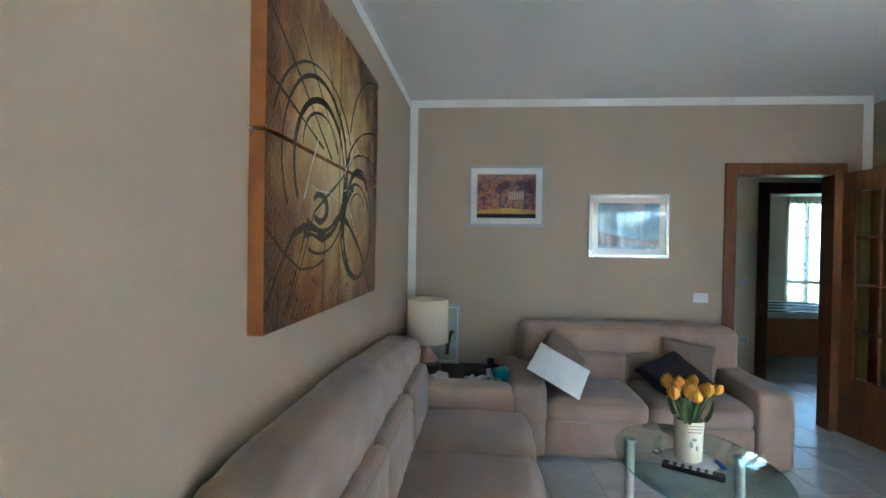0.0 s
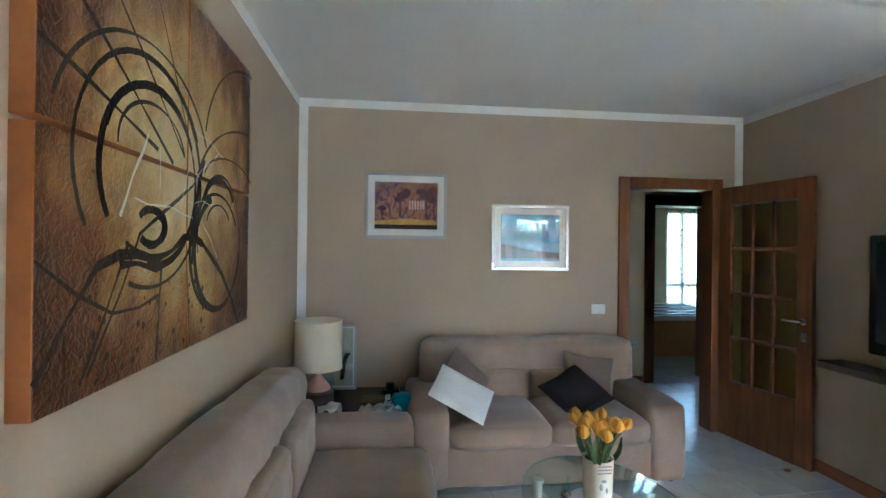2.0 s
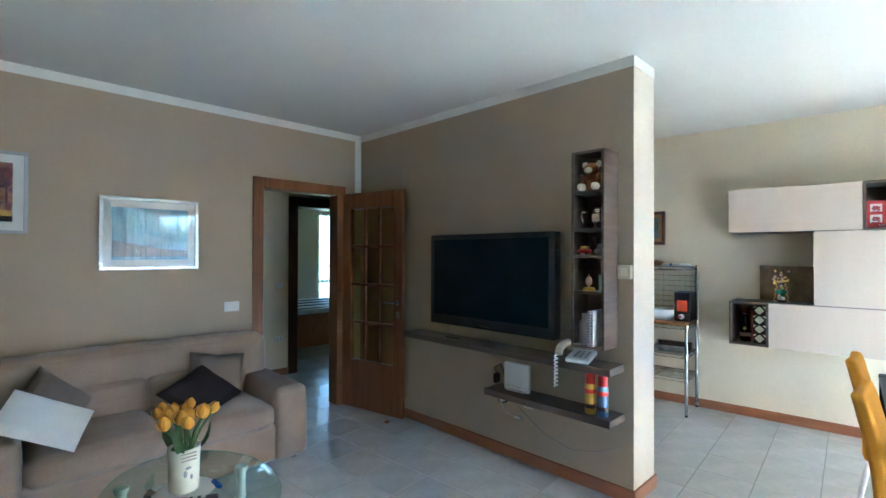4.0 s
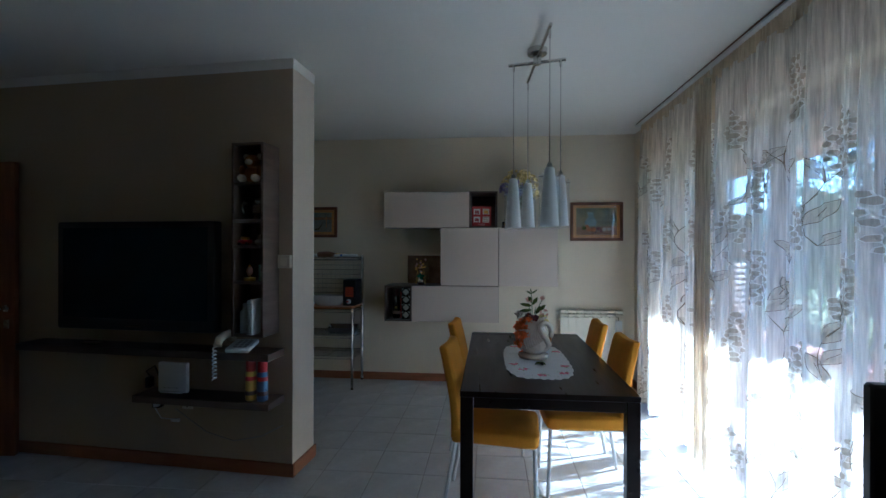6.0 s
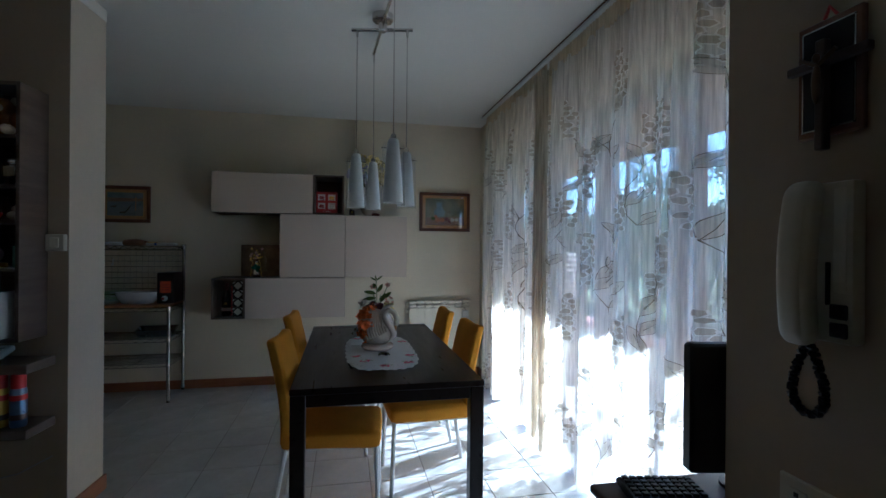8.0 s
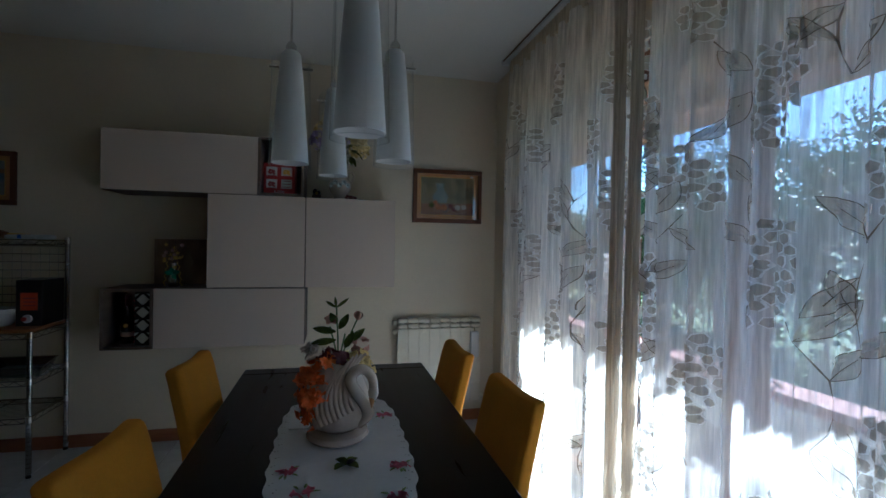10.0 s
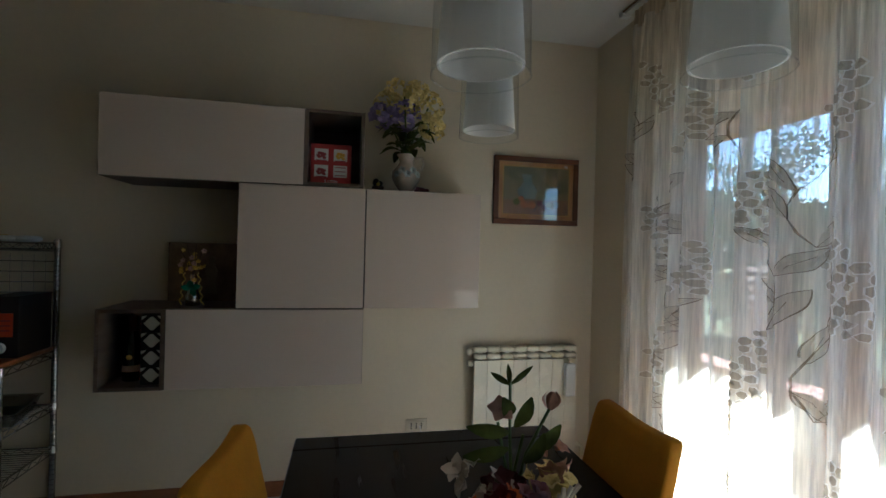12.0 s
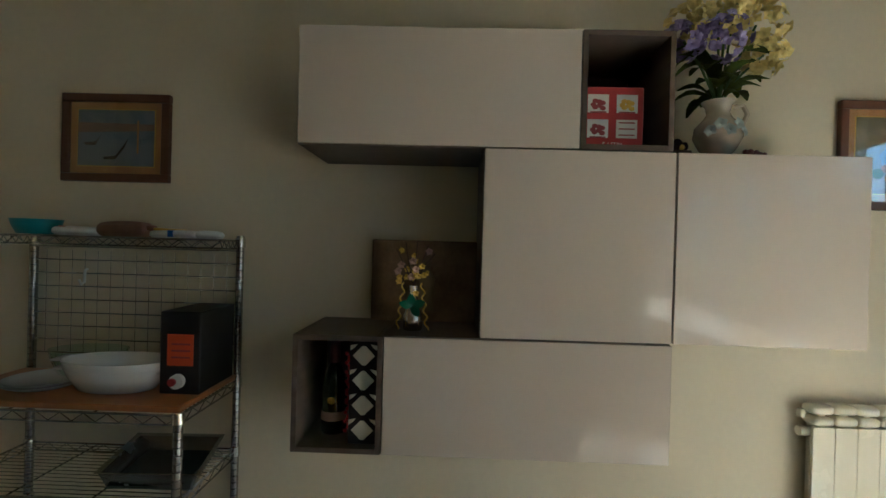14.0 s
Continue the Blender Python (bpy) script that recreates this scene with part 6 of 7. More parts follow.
for k in range(9):
    pts = []
    for q in range(11):
        f = q / 10
        u = -0.058 + 0.0125 * k + 0.035 * f ** 2 - 0.022 * math.sin(math.pi * f)
        z = 0.058 + 0.006 * k + (0.150 - 0.004 * abs(k - 5)) * f
        rr = 0.108 if z < 0.12 else 0.108 - 0.42 * (z - 0.12)
        pts.append((-math.sqrt(max(0.0009, rr * rr - u * u)) * 0.97, -u * 0.95, z))
    part("wing_ridge", tube(pts, 0.0065, 8, taper=0.55), M_CERAMIC, sw)


def blossom(bm, c, r, d=(0, 0, 1), n=5, cup=0.3):
    c, d = Vector(c), Vector(d).normalized()
    u = d.orthogonal().normalized()
    w = d.cross(u)
    for k in range(n):
        a = k * 2 * math.pi / n
        o = u * math.cos(a) + w * math.sin(a)
        leaf_shape(bm, c, c + o * r + d * r * cup, d, r * 0.95, 0.15, 4)


sw.scale = (1.15, 1.15, 1.12)
fl = thing("flower_arrangement", (3.47, -0.25, TT + 0.215), 0, "artificial bouquet of orange, wine red and yellow flowers", "flowers")
rnd = random.Random(21)


def cluster(name, material, center, spread, count, r, label=""):
    bm = bmesh.new()
    c = Vector(center)
    for k in range(count):
        o = Vector((rnd.gauss(0, 1), rnd.gauss(0, 1), rnd.gauss(0, 1))).normalized()
        p = c + Vector((o.x * spread[0], o.y * spread[1], o.z * spread[2])) * rnd.uniform(0.5, 1.0)
        blossom(bm, p, r * rnd.uniform(0.7, 1.25), o + Vector((-0.4 + rnd.gauss(0, 0.5), rnd.gauss(0, 0.5), 0.3)), rnd.choice((4, 5, 6)), rnd.uniform(0.15, 1.0))
    tagged(part(name, bm, material, fl, label), kind="stuff")


fl.scale = (1.05, 1.0, 0.9)
cluster("orange_blossom_cluster", M_ORANGE, (-0.10, 0.075, -0.065), (0.045, 0.050, 0.10), 60, 0.021, "hanging orange blossoms")
cluster("orange_blossom_cluster", M_ORANGE, (-0.08, 0.06, 0.02), (0.05, 0.055, 0.045), 30, 0.021)
cluster("wine_blossom_cluster", M_WINE, (-0.05, 0.015, 0.055), (0.045, 0.045, 0.03), 24, 0.020, "wine red roses")
cluster("yellow_blossom_cluster", M_YPETAL, (-0.02, -0.06, 0.045), (0.05, 0.04, 0.035), 26, 0.018, "pale yellow blossoms")
cluster("yellow_blossom_cluster", M_YPETAL, (0.02, -0.09, -0.02), (0.03, 0.025, 0.06), 22, 0.015)
cluster("pink_blossom_cluster", M_PINK, (-0.01, -0.075, 0.085), (0.03, 0.03, 0.02), 6, 0.024, "dusty pink lilies")
cluster("cream_blossom_cluster", M_CERAMIC, (-0.03, 0.07, 0.06), (0.04, 0.03, 0.03), 12, 0.022)
for k, (x, y, z) in enumerate(((0.0, 0.01, 0.235), (-0.01, -0.06, 0.19), (0.0, 0.03, 0.16), (0.01, -0.02, 0.13))):
    part("stem", tube([(0, 0, 0.0), (x * 0.4 + 0.01, y * 0.4, z * 0.5), (x, y, z)], 0.0028, 6), M_STEM, fl)
bm = bmesh.new()
leaf_shape(bm, (0, 0.01, 0.23), (0.0, 0.045, 0.255), (-1, 0, 0), 0.012)
leaf_shape(bm, (0, 0.01, 0.23), (0.0, -0.03, 0.265), (-1, 0, 0), 0.012)
leaf_shape(bm, (0, 0.01, 0.23), (0.0, 0.015, 0.27), (-1, 0, 0), 0.010)
part("bud_sprig", bm, M_LEAF, fl)
bm = bmesh.new()
tulip_head(bm, (-0.01, -0.06, 0.185), (0, -0.1, 1), 0.024)
part("rose_bud", bm, M_PINK, fl)
bm = bmesh.new()
blossom(bm, (0.0, 0.025, 0.185), 0.024, (-1, 0.3, 0.6), 5, 0.35)
part("peach_flower", bm, M_PINK, fl)
for q in ((0.0, 0.01, 0.14, 0.0, 0.085, 0.155), (0.0, 0.01, 0.11, 0.0, 0.09, 0.10), (0, 0, 0.15, 0, -0.03, 0.205), (0, -0.03, 0.10, 0, -0.085, 0.15), (0, 0.01, 0.17, -0.02, 0.03, 0.215), (0, -0.02, 0.08, -0.02, -0.045, 0.145), (-0.05, 0.08, -0.02, -0.07, 0.13, 0.0), (-0.08, 0.08, -0.10, -0.09, 0.12, -0.13)):
    bm = bmesh.new()
    leaf_shape(bm, q[:3], q[3:], (-1, 0, 0.2), 0.027, 0.12)
    part("leaf", bm, M_LEAF, fl)
fr = thing("green_trinket", (3.20, -0.27, TT + 0.006), 20, "small dark green leaf ornament lying on the runner", "ornament")
bm = bmesh.new()
for a in (0.3, 2.0, 3.6, 5.1):
    leaf_shape(bm, (0, 0, 0.008), (0.045 * math.cos(a), 0.045 * math.sin(a), 0.012), (0, 0, 1), 0.03, 0.1)
part("leaves", bm, M_LEAF, fr)
part("berry", ball(bmesh.new(), (0.0, -0.015, 0.012), 0.012, 0.012, 0.010), M_BLACK, fr)
pp = solo("folded_paper", boxes((3.50, 3.68, -0.17, -0.09, TT + 0.009, TT + 0.013)), M_PLASTIC, "folded white paper lying on the runner", "paper")


# ---- pendant lamp ----
M_SHINE = glass("bright clear lamp glass", (0.97, 0.98, 0.98), 0.02, 0.16)
PC = (3.17, -0.245)
pl = thing("pendant_lamp", (*PC, 0), 0, "four-light pendant with crossed steel bars and glass shades", "ceiling lamp")
part("canopy", lathe([(0.055, 2.66), (0.06, 2.665), (0.06, 2.695), (0.05, 2.70)], 28), M_CHROME, pl)
part("hub", lathe([(0.02, 2.60), (0.025, 2.605), (0.025, 2.66)], 20), M_CHROME, pl)
ENDS = {"L": (3.225, -0.105), "R": (3.165, -0.385), "F": (2.765, -0.270), "B": (3.575, -0.222)}


def rel(k, z, f=1.0):
    return ((ENDS[k][0] - PC[0]) * f, (ENDS[k][1] - PC[1]) * f, z)


part("cross_bar", tube([rel("L", 2.625, 1.22), rel("R", 2.625, 1.22)], 0.010, 10), M_CHROME, pl)
part("cross_bar", tube([rel("F", 2.645, 1.05), rel("B", 2.645, 1.05)], 0.010, 10), M_CHROME, pl)
for k, zb in (("L", 1.595), ("R", 1.605), ("F", 1.585), ("B", 1.615)):
    x, y, z = rel(k, 2.63)
    part("cable", tube([(x, y, 2.63), (x, y, zb + 0.335)], 0.0035, 6), M_CHROME, pl)
    part("ferrule", lathe([(0.007, 2.585), (0.007, 2.625)], 10, (x, y, 0)), M_CHROME, pl)
    sp = [(0.018, zb + 0.320), (0.026, zb + 0.312), (0.033, zb + 0.25), (0.044, zb + 0.10), (0.050, zb + 0.012), (0.047, zb + 0.012), (0.041, zb + 0.10), (0.030, zb + 0.25), (0.021, zb + 0.305), (0.001, zb + 0.310)]
    shade = part("opal_shade", lathe(sp, 28, (x, y, 0)), M_OPAL, pl, "white opal glass shade")
    g = lathe([(0.051, zb + 0.295), (0.0565, zb + 0.0)], 32, (x, y, 0))
    bmesh.ops.delete(g, geom=[f for f in g.faces if len(f.verts) > 4], context="FACES_ONLY")
    part("outer_glass", g, M_SHINE, shade, "clear glass outer cylinder")
    part("glass_rim", tube([(x + 0.0565 * math.cos(q * math.pi / 16), y + 0.0565 * math.sin(q * math.pi / 16), zb) for q in range(33)], 0.0010, 5), M_SHINE, shade)
    part("spacer", tube([(x, y - 0.058, zb + 0.275), (x, y + 0.058, zb + 0.275)], 0.003, 6), M_CHROME, shade)
    part("cap", lathe([(0.014, zb + 0.316), (0.014, zb + 0.336), (0.008, zb + 0.345)], 14, (x, y, 0)), M_CHROME, shade)


# ---- paintings on the cabinet wall ----
def oil(at, w, h, label):
    """A small oil painting on the wall that faces -x."""
    t, a, b, y = picture("oil_painting", at, -90, w, h, 0.032, 0.026, M_FRAMEW, M_SLIP, 0.030, label)
    for q in ((-a - 0.003, a + 0.003, b, b + 0.003), (-a - 0.003, a + 0.003, -b - 0.003, -b), (-a - 0.003, -a, -b, b), (a, a + 0.003, -b, b)):
        part("gilt_line", boxes((q[0], q[1], y, y + 0.003, q[2], q[3])), M_GOLD, t)
    return t, a, b, y


M_FRUIT = art("painted orange fruit", [(0.30, 0.09, 0.03), (0.46, 0.17, 0.05), (0.24, 0.08, 0.04)], 30)
M_BULB = art("painted garlic bulbs", [(0.40, 0.36, 0.28), (0.52, 0.47, 0.38), (0.28, 0.24, 0.18)], 30)
t, a, b, y = oil((XD, -1.10, 1.768), 0.552, 0.415, "still life painting of a jug and fruit in dark frame")
part("canvas", boxes((-a, a, y, y + 0.001, -b, b)), art("grey green ground", [(0.07, 0.08, 0.05), (0.14, 0.14, 0.08), (0.24, 0.21, 0.11), (0.11, 0.13, 0.10)], 5), t, smooth=0)
part("painted_table", flat([(-a, -b), (a, -b), (a, -0.05), (-a, -0.06)], y - 0.001), art("brown table", [(0.16, 0.08, 0.045), (0.28, 0.15, 0.08), (0.10, 0.07, 0.08)], 9), t)
jug = art("blue grey jug", [(0.10, 0.17, 0.19), (0.20, 0.28, 0.28), (0.34, 0.37, 0.33)], 14)
part("painted_jug", flat([(-0.06 + 0.5 * u, w) for u, w in ((-0.10, -0.05), (0.10, -0.05), (0.13, 0.0), (0.06, 0.05), (0.05, 0.09), (0.08, 0.10), (-0.08, 0.10), (-0.05, 0.05), (-0.13, 0.0))], y - 0.002), jug, t)
for u, w, r, m in ((-0.08, -0.085, 0.026, M_FRUIT), (-0.03, -0.088, 0.026, M_FRUIT), (0.02, -0.075, 0.020, M_WINE), (0.08, -0.085, 0.024, M_BULB), (0.13, -0.08, 0.022, M_BULB), (-0.13, -0.07, 0.022, M_LEAF), (0.05, -0.10, 0.018, M_WINE), (-0.10, -0.05, 0.018, M_FRUIT)):
    part("painted_fruit", flat(oval(u, w, r, r * 0.9), y - 0.003), m, t)
part("paper_tag", flat([(a - 0.035, b + 0.005), (a - 0.012, b + 0.005), (a - 0.012, b + 0.018), (a - 0.035, b + 0.018)], y - 0.004), M_PLASTIC, t)
t, a, b, y = oil((XD, 1.975, 1.768), 0.43, 0.345, "small painting of gondolas on grey water in wooden frame")
part("canvas", boxes((-a, a, y, y + 0.001, -b, b)), art("grey blue water", [(0.09, 0.14, 0.17), (0.15, 0.20, 0.23), (0.22, 0.25, 0.26), (0.12, 0.17, 0.20)], 6), t, smooth=0)
part("painted_quay", flat([(-a, 0.02), (a, 0.03), (a, 0.055), (-a, 0.06)], y - 0.001), art("rust quay", [(0.20, 0.11, 0.08), (0.30, 0.20, 0.15)], 16), t)
part("painted_gondola", flat([(-0.05, -0.075), (0.0, -0.07), (0.03, -0.03), (0.05, 0.0), (0.035, -0.04), (0.0, -0.085), (-0.045, -0.085)], y - 0.002), M_BLACK, t)
part("painted_gondola", flat([(-0.13, -0.02), (-0.08, -0.015), (-0.06, 0.01), (-0.08, -0.03), (-0.12, -0.03)], y - 0.002), M_OAKD, t)
part("painted_mooring_post", flat([(0.085, -0.06), (0.092, -0.06), (0.092, 0.07), (0.085, 0.07)], y - 0.002), M_SLIP, t)

# ---- things on the cabinets ----
wb = thing("wine_carton", (5.16, 0.125, 1.708), 0, "red printed wine carton with four white panels", "carton")
part("carton", boxes((0, 0.18, -0.10, 0.10, 0, 0.205), bevel=0.002), M_RED, wb)
M_INK = mat("dark red ink", (0.30, 0.05, 0.06), 0.6)
for i, (yy, z) in enumerate(((0.048, 0.15), (-0.046, 0.15), (0.048, 0.068), (-0.046, 0.068))):
    p_ = part("white_panel", boxes((-0.0015, 0.001, yy - 0.034, yy + 0.034, z - 0.030, z + 0.030)), M_PLASTIC, wb)
    if i == 3:
        for k in range(3):
            part("print_bar", boxes((-0.0025, -0.001, yy - 0.026, yy + 0.026, z - 0.022 + 0.02 * k, z - 0.018 + 0.02 * k)), M_INK, p_)
    else:
        bm = bmesh.new()
        for k in range(7):
            ball(bm, (-0.002, yy + 0.016 * math.cos(k * 0.9), z + 0.012 * math.sin(k * 1.7) - 0.004), 0.0012, 0.010, 0.008, 8, 4)
        part("printed_crest", bm, M_GOLD if i == 1 else M_INK, p_)
        part("print_bar", boxes((-0.0025, -0.001, yy - 0.026, yy + 0.026, z - 0.030, z - 0.026)), M_INK, p_)
tx = bpy.data.curves.new("carton_text", "FONT")
tx.body, tx.size, tx.align_x, tx.extrude = "5 LITRI", 0.022, "CENTER", 0.0004
to = new("text_source", tx)
dg = bpy.context.evaluated_depsgraph_get()
tm = bpy.data.meshes.new_from_object(to.evaluated_get(dg))
bpy.data.objects.remove(to)
tm.transform(pose(-0.002, 0.0, 0.008, 90, 0, -90))
tm.materials.clear()
tm.materials.append(M_PLASTIC)
tp = new("lettering", tm)
tp.parent = wb

fv = thing("ceramic_vase", (5.26, -0.27, 1.687), 0, "cream ceramic jug with raised flower decoration", "vase")
part("body", lathe([(0.035, 0), (0.045, 0.006), (0.034, 0.02), (0.058, 0.05), (0.078, 0.09), (0.074, 0.125), (0.046, 0.155), (0.036, 0.175), (0.042, 0.20), (0.054, 0.215), (0.047, 0.215), (0.034, 0.19)], 32), M_CERAMIC, fv)
part("handle", tube([(0, -0.05, 0.20), (0, -0.085, 0.205), (0, -0.10, 0.175), (0, -0.085, 0.14), (0, -0.066, 0.13)], 0.008, 8), M_CERAMIC, fv)
bm = bmesh.new()
for k in range(5):
    a = 2.4 + k * 0.35
    blossom(bm, (0.078 * math.cos(a), 0.078 * math.sin(a), 0.10 + 0.02 * (k % 2)), 0.022, (math.cos(a), math.sin(a), 0.2), 5, 0.3)
part("raised_decoration", bm, mat("pale blue grey glaze", (0.50, 0.55, 0.52), 0.3), fv)
hb = thing("hydrangea_bouquet", (5.26, -0.27, 1.687 + 0.20), 0, "artificial hydrangeas in yellow and lilac with dark leaves", "flowers")
rnd = random.Random(11)
hb.scale = (1.05, 1.08, 1.05)
for c, r, m, nm in (((-0.03, 0.13, 0.20), 0.06, M_LILAC, "lilac_head"), ((-0.06, 0.02, 0.20), 0.075, M_LILAC, "lilac_head"), ((-0.02, 0.02, 0.31), 0.10, M_YPETAL, "yellow_head"), ((-0.02, -0.10, 0.26), 0.085, M_YPETAL, "yellow_head"), ((-0.03, -0.12, 0.16), 0.065, M_YPETAL, "yellow_head"), ((0.03, 0.09, 0.28), 0.075, M_YPETAL, "yellow_head"), ((-0.02, -0.04, 0.33), 0.06, M_YPETAL, "yellow_head")):
    bm = bmesh.new()
    for k in range(64):
        o = Vector((rnd.gauss(0, 1), rnd.gauss(0, 1), rnd.gauss(0, 1))).normalized()
        p = Vector(c) + o * r * rnd.uniform(0.75, 1.0)
        blossom(bm, p, 0.0185 * rnd.uniform(0.8, 1.1), o + Vector((rnd.gauss(0, 0.35), rnd.gauss(0, 0.35), rnd.gauss(0, 0.35))), 4, 0.3)
    tagged(part(nm, bm, m, hb), kind="stuff")
    part("stem", tube([(0, 0, 0), Vector(c) * 0.5 + Vector((0, 0, 0.02)), c], 0.004, 6), M_STEM, hb)
for k in range(26):
    a = k * 2.4
    z = 0.03 + 0.15 * (k % 4) / 4
    bm = bmesh.new()
    leaf_shape(bm, (0.02 * math.cos(a), 0.02 * math.sin(a), z), (0.11 * math.cos(a), 0.15 * math.sin(a), z + 0.05 * math.sin(k * 1.3)), (0, 0, 1), 0.055, 0.2)
    part("leaf", bm, M_LEAF, hb)
pc = thing("pine_cone_ornament", (5.20, -0.115, 1.687), 0, "small dark wooden ornament beside the jug", "ornament")
part("base", boxes((-0.025, 0.025, -0.03, 0.03, 0, 0.03), bevel=0.004), M_OAKD, pc)
part("top", ball(ball(bmesh.new(), (0, 0.01, 0.05), 0.018, 0.018, 0.022), (0, -0.014, 0.045), 0.015, 0.012, 0.016), M_DARK, pc)
part("gilt_knob", ball(bmesh.new(), (-0.012, 0.0, 0.04), 0.010, 0.010, 0.010), M_GOLD, pc)
pb = thing("potpourri", (5.17, -0.345, 1.687), 0, "small pile of dried red berries on the cabinet", "ornament")
bm = bmesh.new()
for k in range(14):
    ball(bm, (rnd.uniform(-0.025, 0.025), rnd.uniform(-0.035, 0.035), 0.010 + 0.018 * rnd.random()), 0.010, 0.010, 0.010, 7, 4)
part("berries", bm, M_WINE, pb)

# plaque, small vase, bottle and carton
pq = thing("wooden_plaque", (5.38, 0.71, 1.0915), 0, "dark bronze relief panel leaning on the wall", "plaque")
part("panel", boxes((0, 0.02, -0.165, 0.23, 0, 0.305), bevel=0.003), mat("patinated bronze", (0.20, 0.13, 0.075), 0.4, metal=0.4, var=0.35, scale=9, bump=0.3, bump_scale=18), pq)
bm = lathe([(0.03, 0), (0.02, 0.06), (0.032, 0.12), (0.012, 0.16), (0.018, 0.185), (0.001, 0.20)], 14, (0, 0.02, 0.04), sx=0.25)
part("relief", bm, mat("worn bronze relief", (0.22, 0.16, 0.09), 0.45, metal=0.4, var=0.3), pq)
sv = thing("favour_vase", (5.20, 0.765, 1.0915), 0, "small silver vase with gold flowers and green bow", "vase")
part("vase", lathe([(0.030, 0), (0.033, 0.004), (0.033, 0.05), (0.018, 0.085), (0.013, 0.12), (0.016, 0.15)], 20), M_CHROME, sv)
bm = bmesh.new()
for a in (0.2, 1.4, 2.8, 4.2):
    leaf_shape(bm, (-0.02, 0, 0.085), (-0.035, 0.045 * math.cos(a), 0.085 + 0.04 * math.sin(a)), (-1, 0, 0), 0.03, 0.1)
part("green_bow", bm, mat("emerald satin", (0.01, 0.16, 0.08), 0.35), sv)
bm = bmesh.new()
for k in range(16):
    blossom(bm, (rnd.gauss(-0.01, 0.018), rnd.gauss(0, 0.032), 0.19 + rnd.gauss(0, 0.03)), 0.012, (-1, rnd.gauss(0, 0.5), 0.4), 5, 0.3)
tagged(part("gold_flowers", bm, M_GOLD, sv), kind="stuff")
bm = bmesh.new()
for k in range(6):
    blossom(bm, (-0.02, rnd.gauss(0, 0.03), 0.21 + rnd.gauss(0, 0.03)), 0.014, (-1, rnd.gauss(0, 0.5), 0.3), 5, 0.3)
tagged(part("copper_flowers", bm, M_TERRA, sv), kind="stuff")
for s, col in ((1, M_GOLD), (-1, M_GOLD)):
    part("curled_ribbon", tube([(-0.025 + 0.005 * math.cos(q), s * (0.03 + 0.010 * q / 12) + 0.006 * math.sin(q), 0.16 - 0.155 * q / 24) for q in range(25)], 0.003, 5), col, sv)
for k in range(5):
    a = 0.6 + k * 0.55
    part("twig", tube([(0, 0, 0.15), (0.0, 0.04 * math.cos(a), 0.22), (0.0, 0.075 * math.cos(a), 0.24 + 0.06 * math.sin(a))], 0.0022, 5), M_OAKD, sv)
bt = thing("sparkling_wine_bottle", (5.22, 1.03, 0.732), 0, "dark sparkling wine bottle with red bead garland", "bottle")
part("bottle", lathe([(0.040, 0), (0.043, 0.006), (0.043, 0.15), (0.030, 0.20), (0.016, 0.24), (0.016, 0.29)], 24), mat("dark green bottle glass", (0.008, 0.015, 0.008), 0.08, coat=0.5), bt)
part("foil", lathe([(0.0175, 0.235), (0.0175, 0.30), (0.015, 0.305)], 18), M_WINE, bt)
part("paper_label", lathe([(0.0436, 0.045), (0.0436, 0.075)], 24), M_TERRA, bt)
part("neck_label", ball(bmesh.new(), (-0.040, 0.0, 0.115), 0.006, 0.014, 0.014), M_GOLD, bt)
bm = bmesh.new()
for k in range(26):
    ball(bm, (-0.02 + 0.006 * math.sin(k), -0.05 + 0.006 * math.cos(k * 2.0), 0.008 + 0.0105 * k), 0.0065, 0.0065, 0.0065, 8, 5)
part("bead_garland", bm, M_SPRAYRED, bt, "shiny red bead garland")
pn = thing("patterned_carton", (5.115, 0.912, 0.732), 0, "black and cream lattice patterned gift carton", "carton")
part("carton", boxes((0, 0.09, -0.046, 0.046, 0, 0.335), bevel=0.002), M_BLACK, pn)
M_CREAMC = mat("cream card", (0.66, 0.62, 0.50), 0.6, var=0.04)
for k in range(4):
    z = 0.045 + 0.08 * k
    bm = bmesh.new()
    bm.faces.new([bm.verts.new((-0.0012, u, w)) for u, w in ((-0.036, z), (-0.006, z - 0.031), (0.006, z - 0.031), (0.036, z), (0.006, z + 0.031), (-0.006, z + 0.031))])
    part("cream_lozenge", bm, M_CREAMC, pn, smooth=0)
    for s in (-1, 1):
        bm = bmesh.new()
        bm.faces.new([bm.verts.new((-0.0012, s * u, w)) for u, w in ((0.044, z + 0.016), (0.044, z + 0.033), (0.020, z + 0.038), (0.030, z + 0.026))])
        part("cream_corner", bm, M_CREAMC, pn, smooth=0)

# socket with cable
ws = plate("wall_socket", (XD, -0.39, 0.355), -90, 0.125, 0.08, "ivory wall socket with a plugged-in white cable", "socket", 3, M_BEIGEPLASTIC)
part("cable", tube([(0.02, -0.012, 0.0), (0.03, -0.03, -0.05), (0.045, -0.02, -0.15), (0.06, -0.01, -0.345)], 0.004, 6), M_PLASTIC, ws)


# ---- radiator ----
rd = thing("radiator", (0, 0, 0), 0, "ivory column radiator under the still life", "radiator")
n, ya, yb, xr = 8, -1.372, -0.715, 5.375
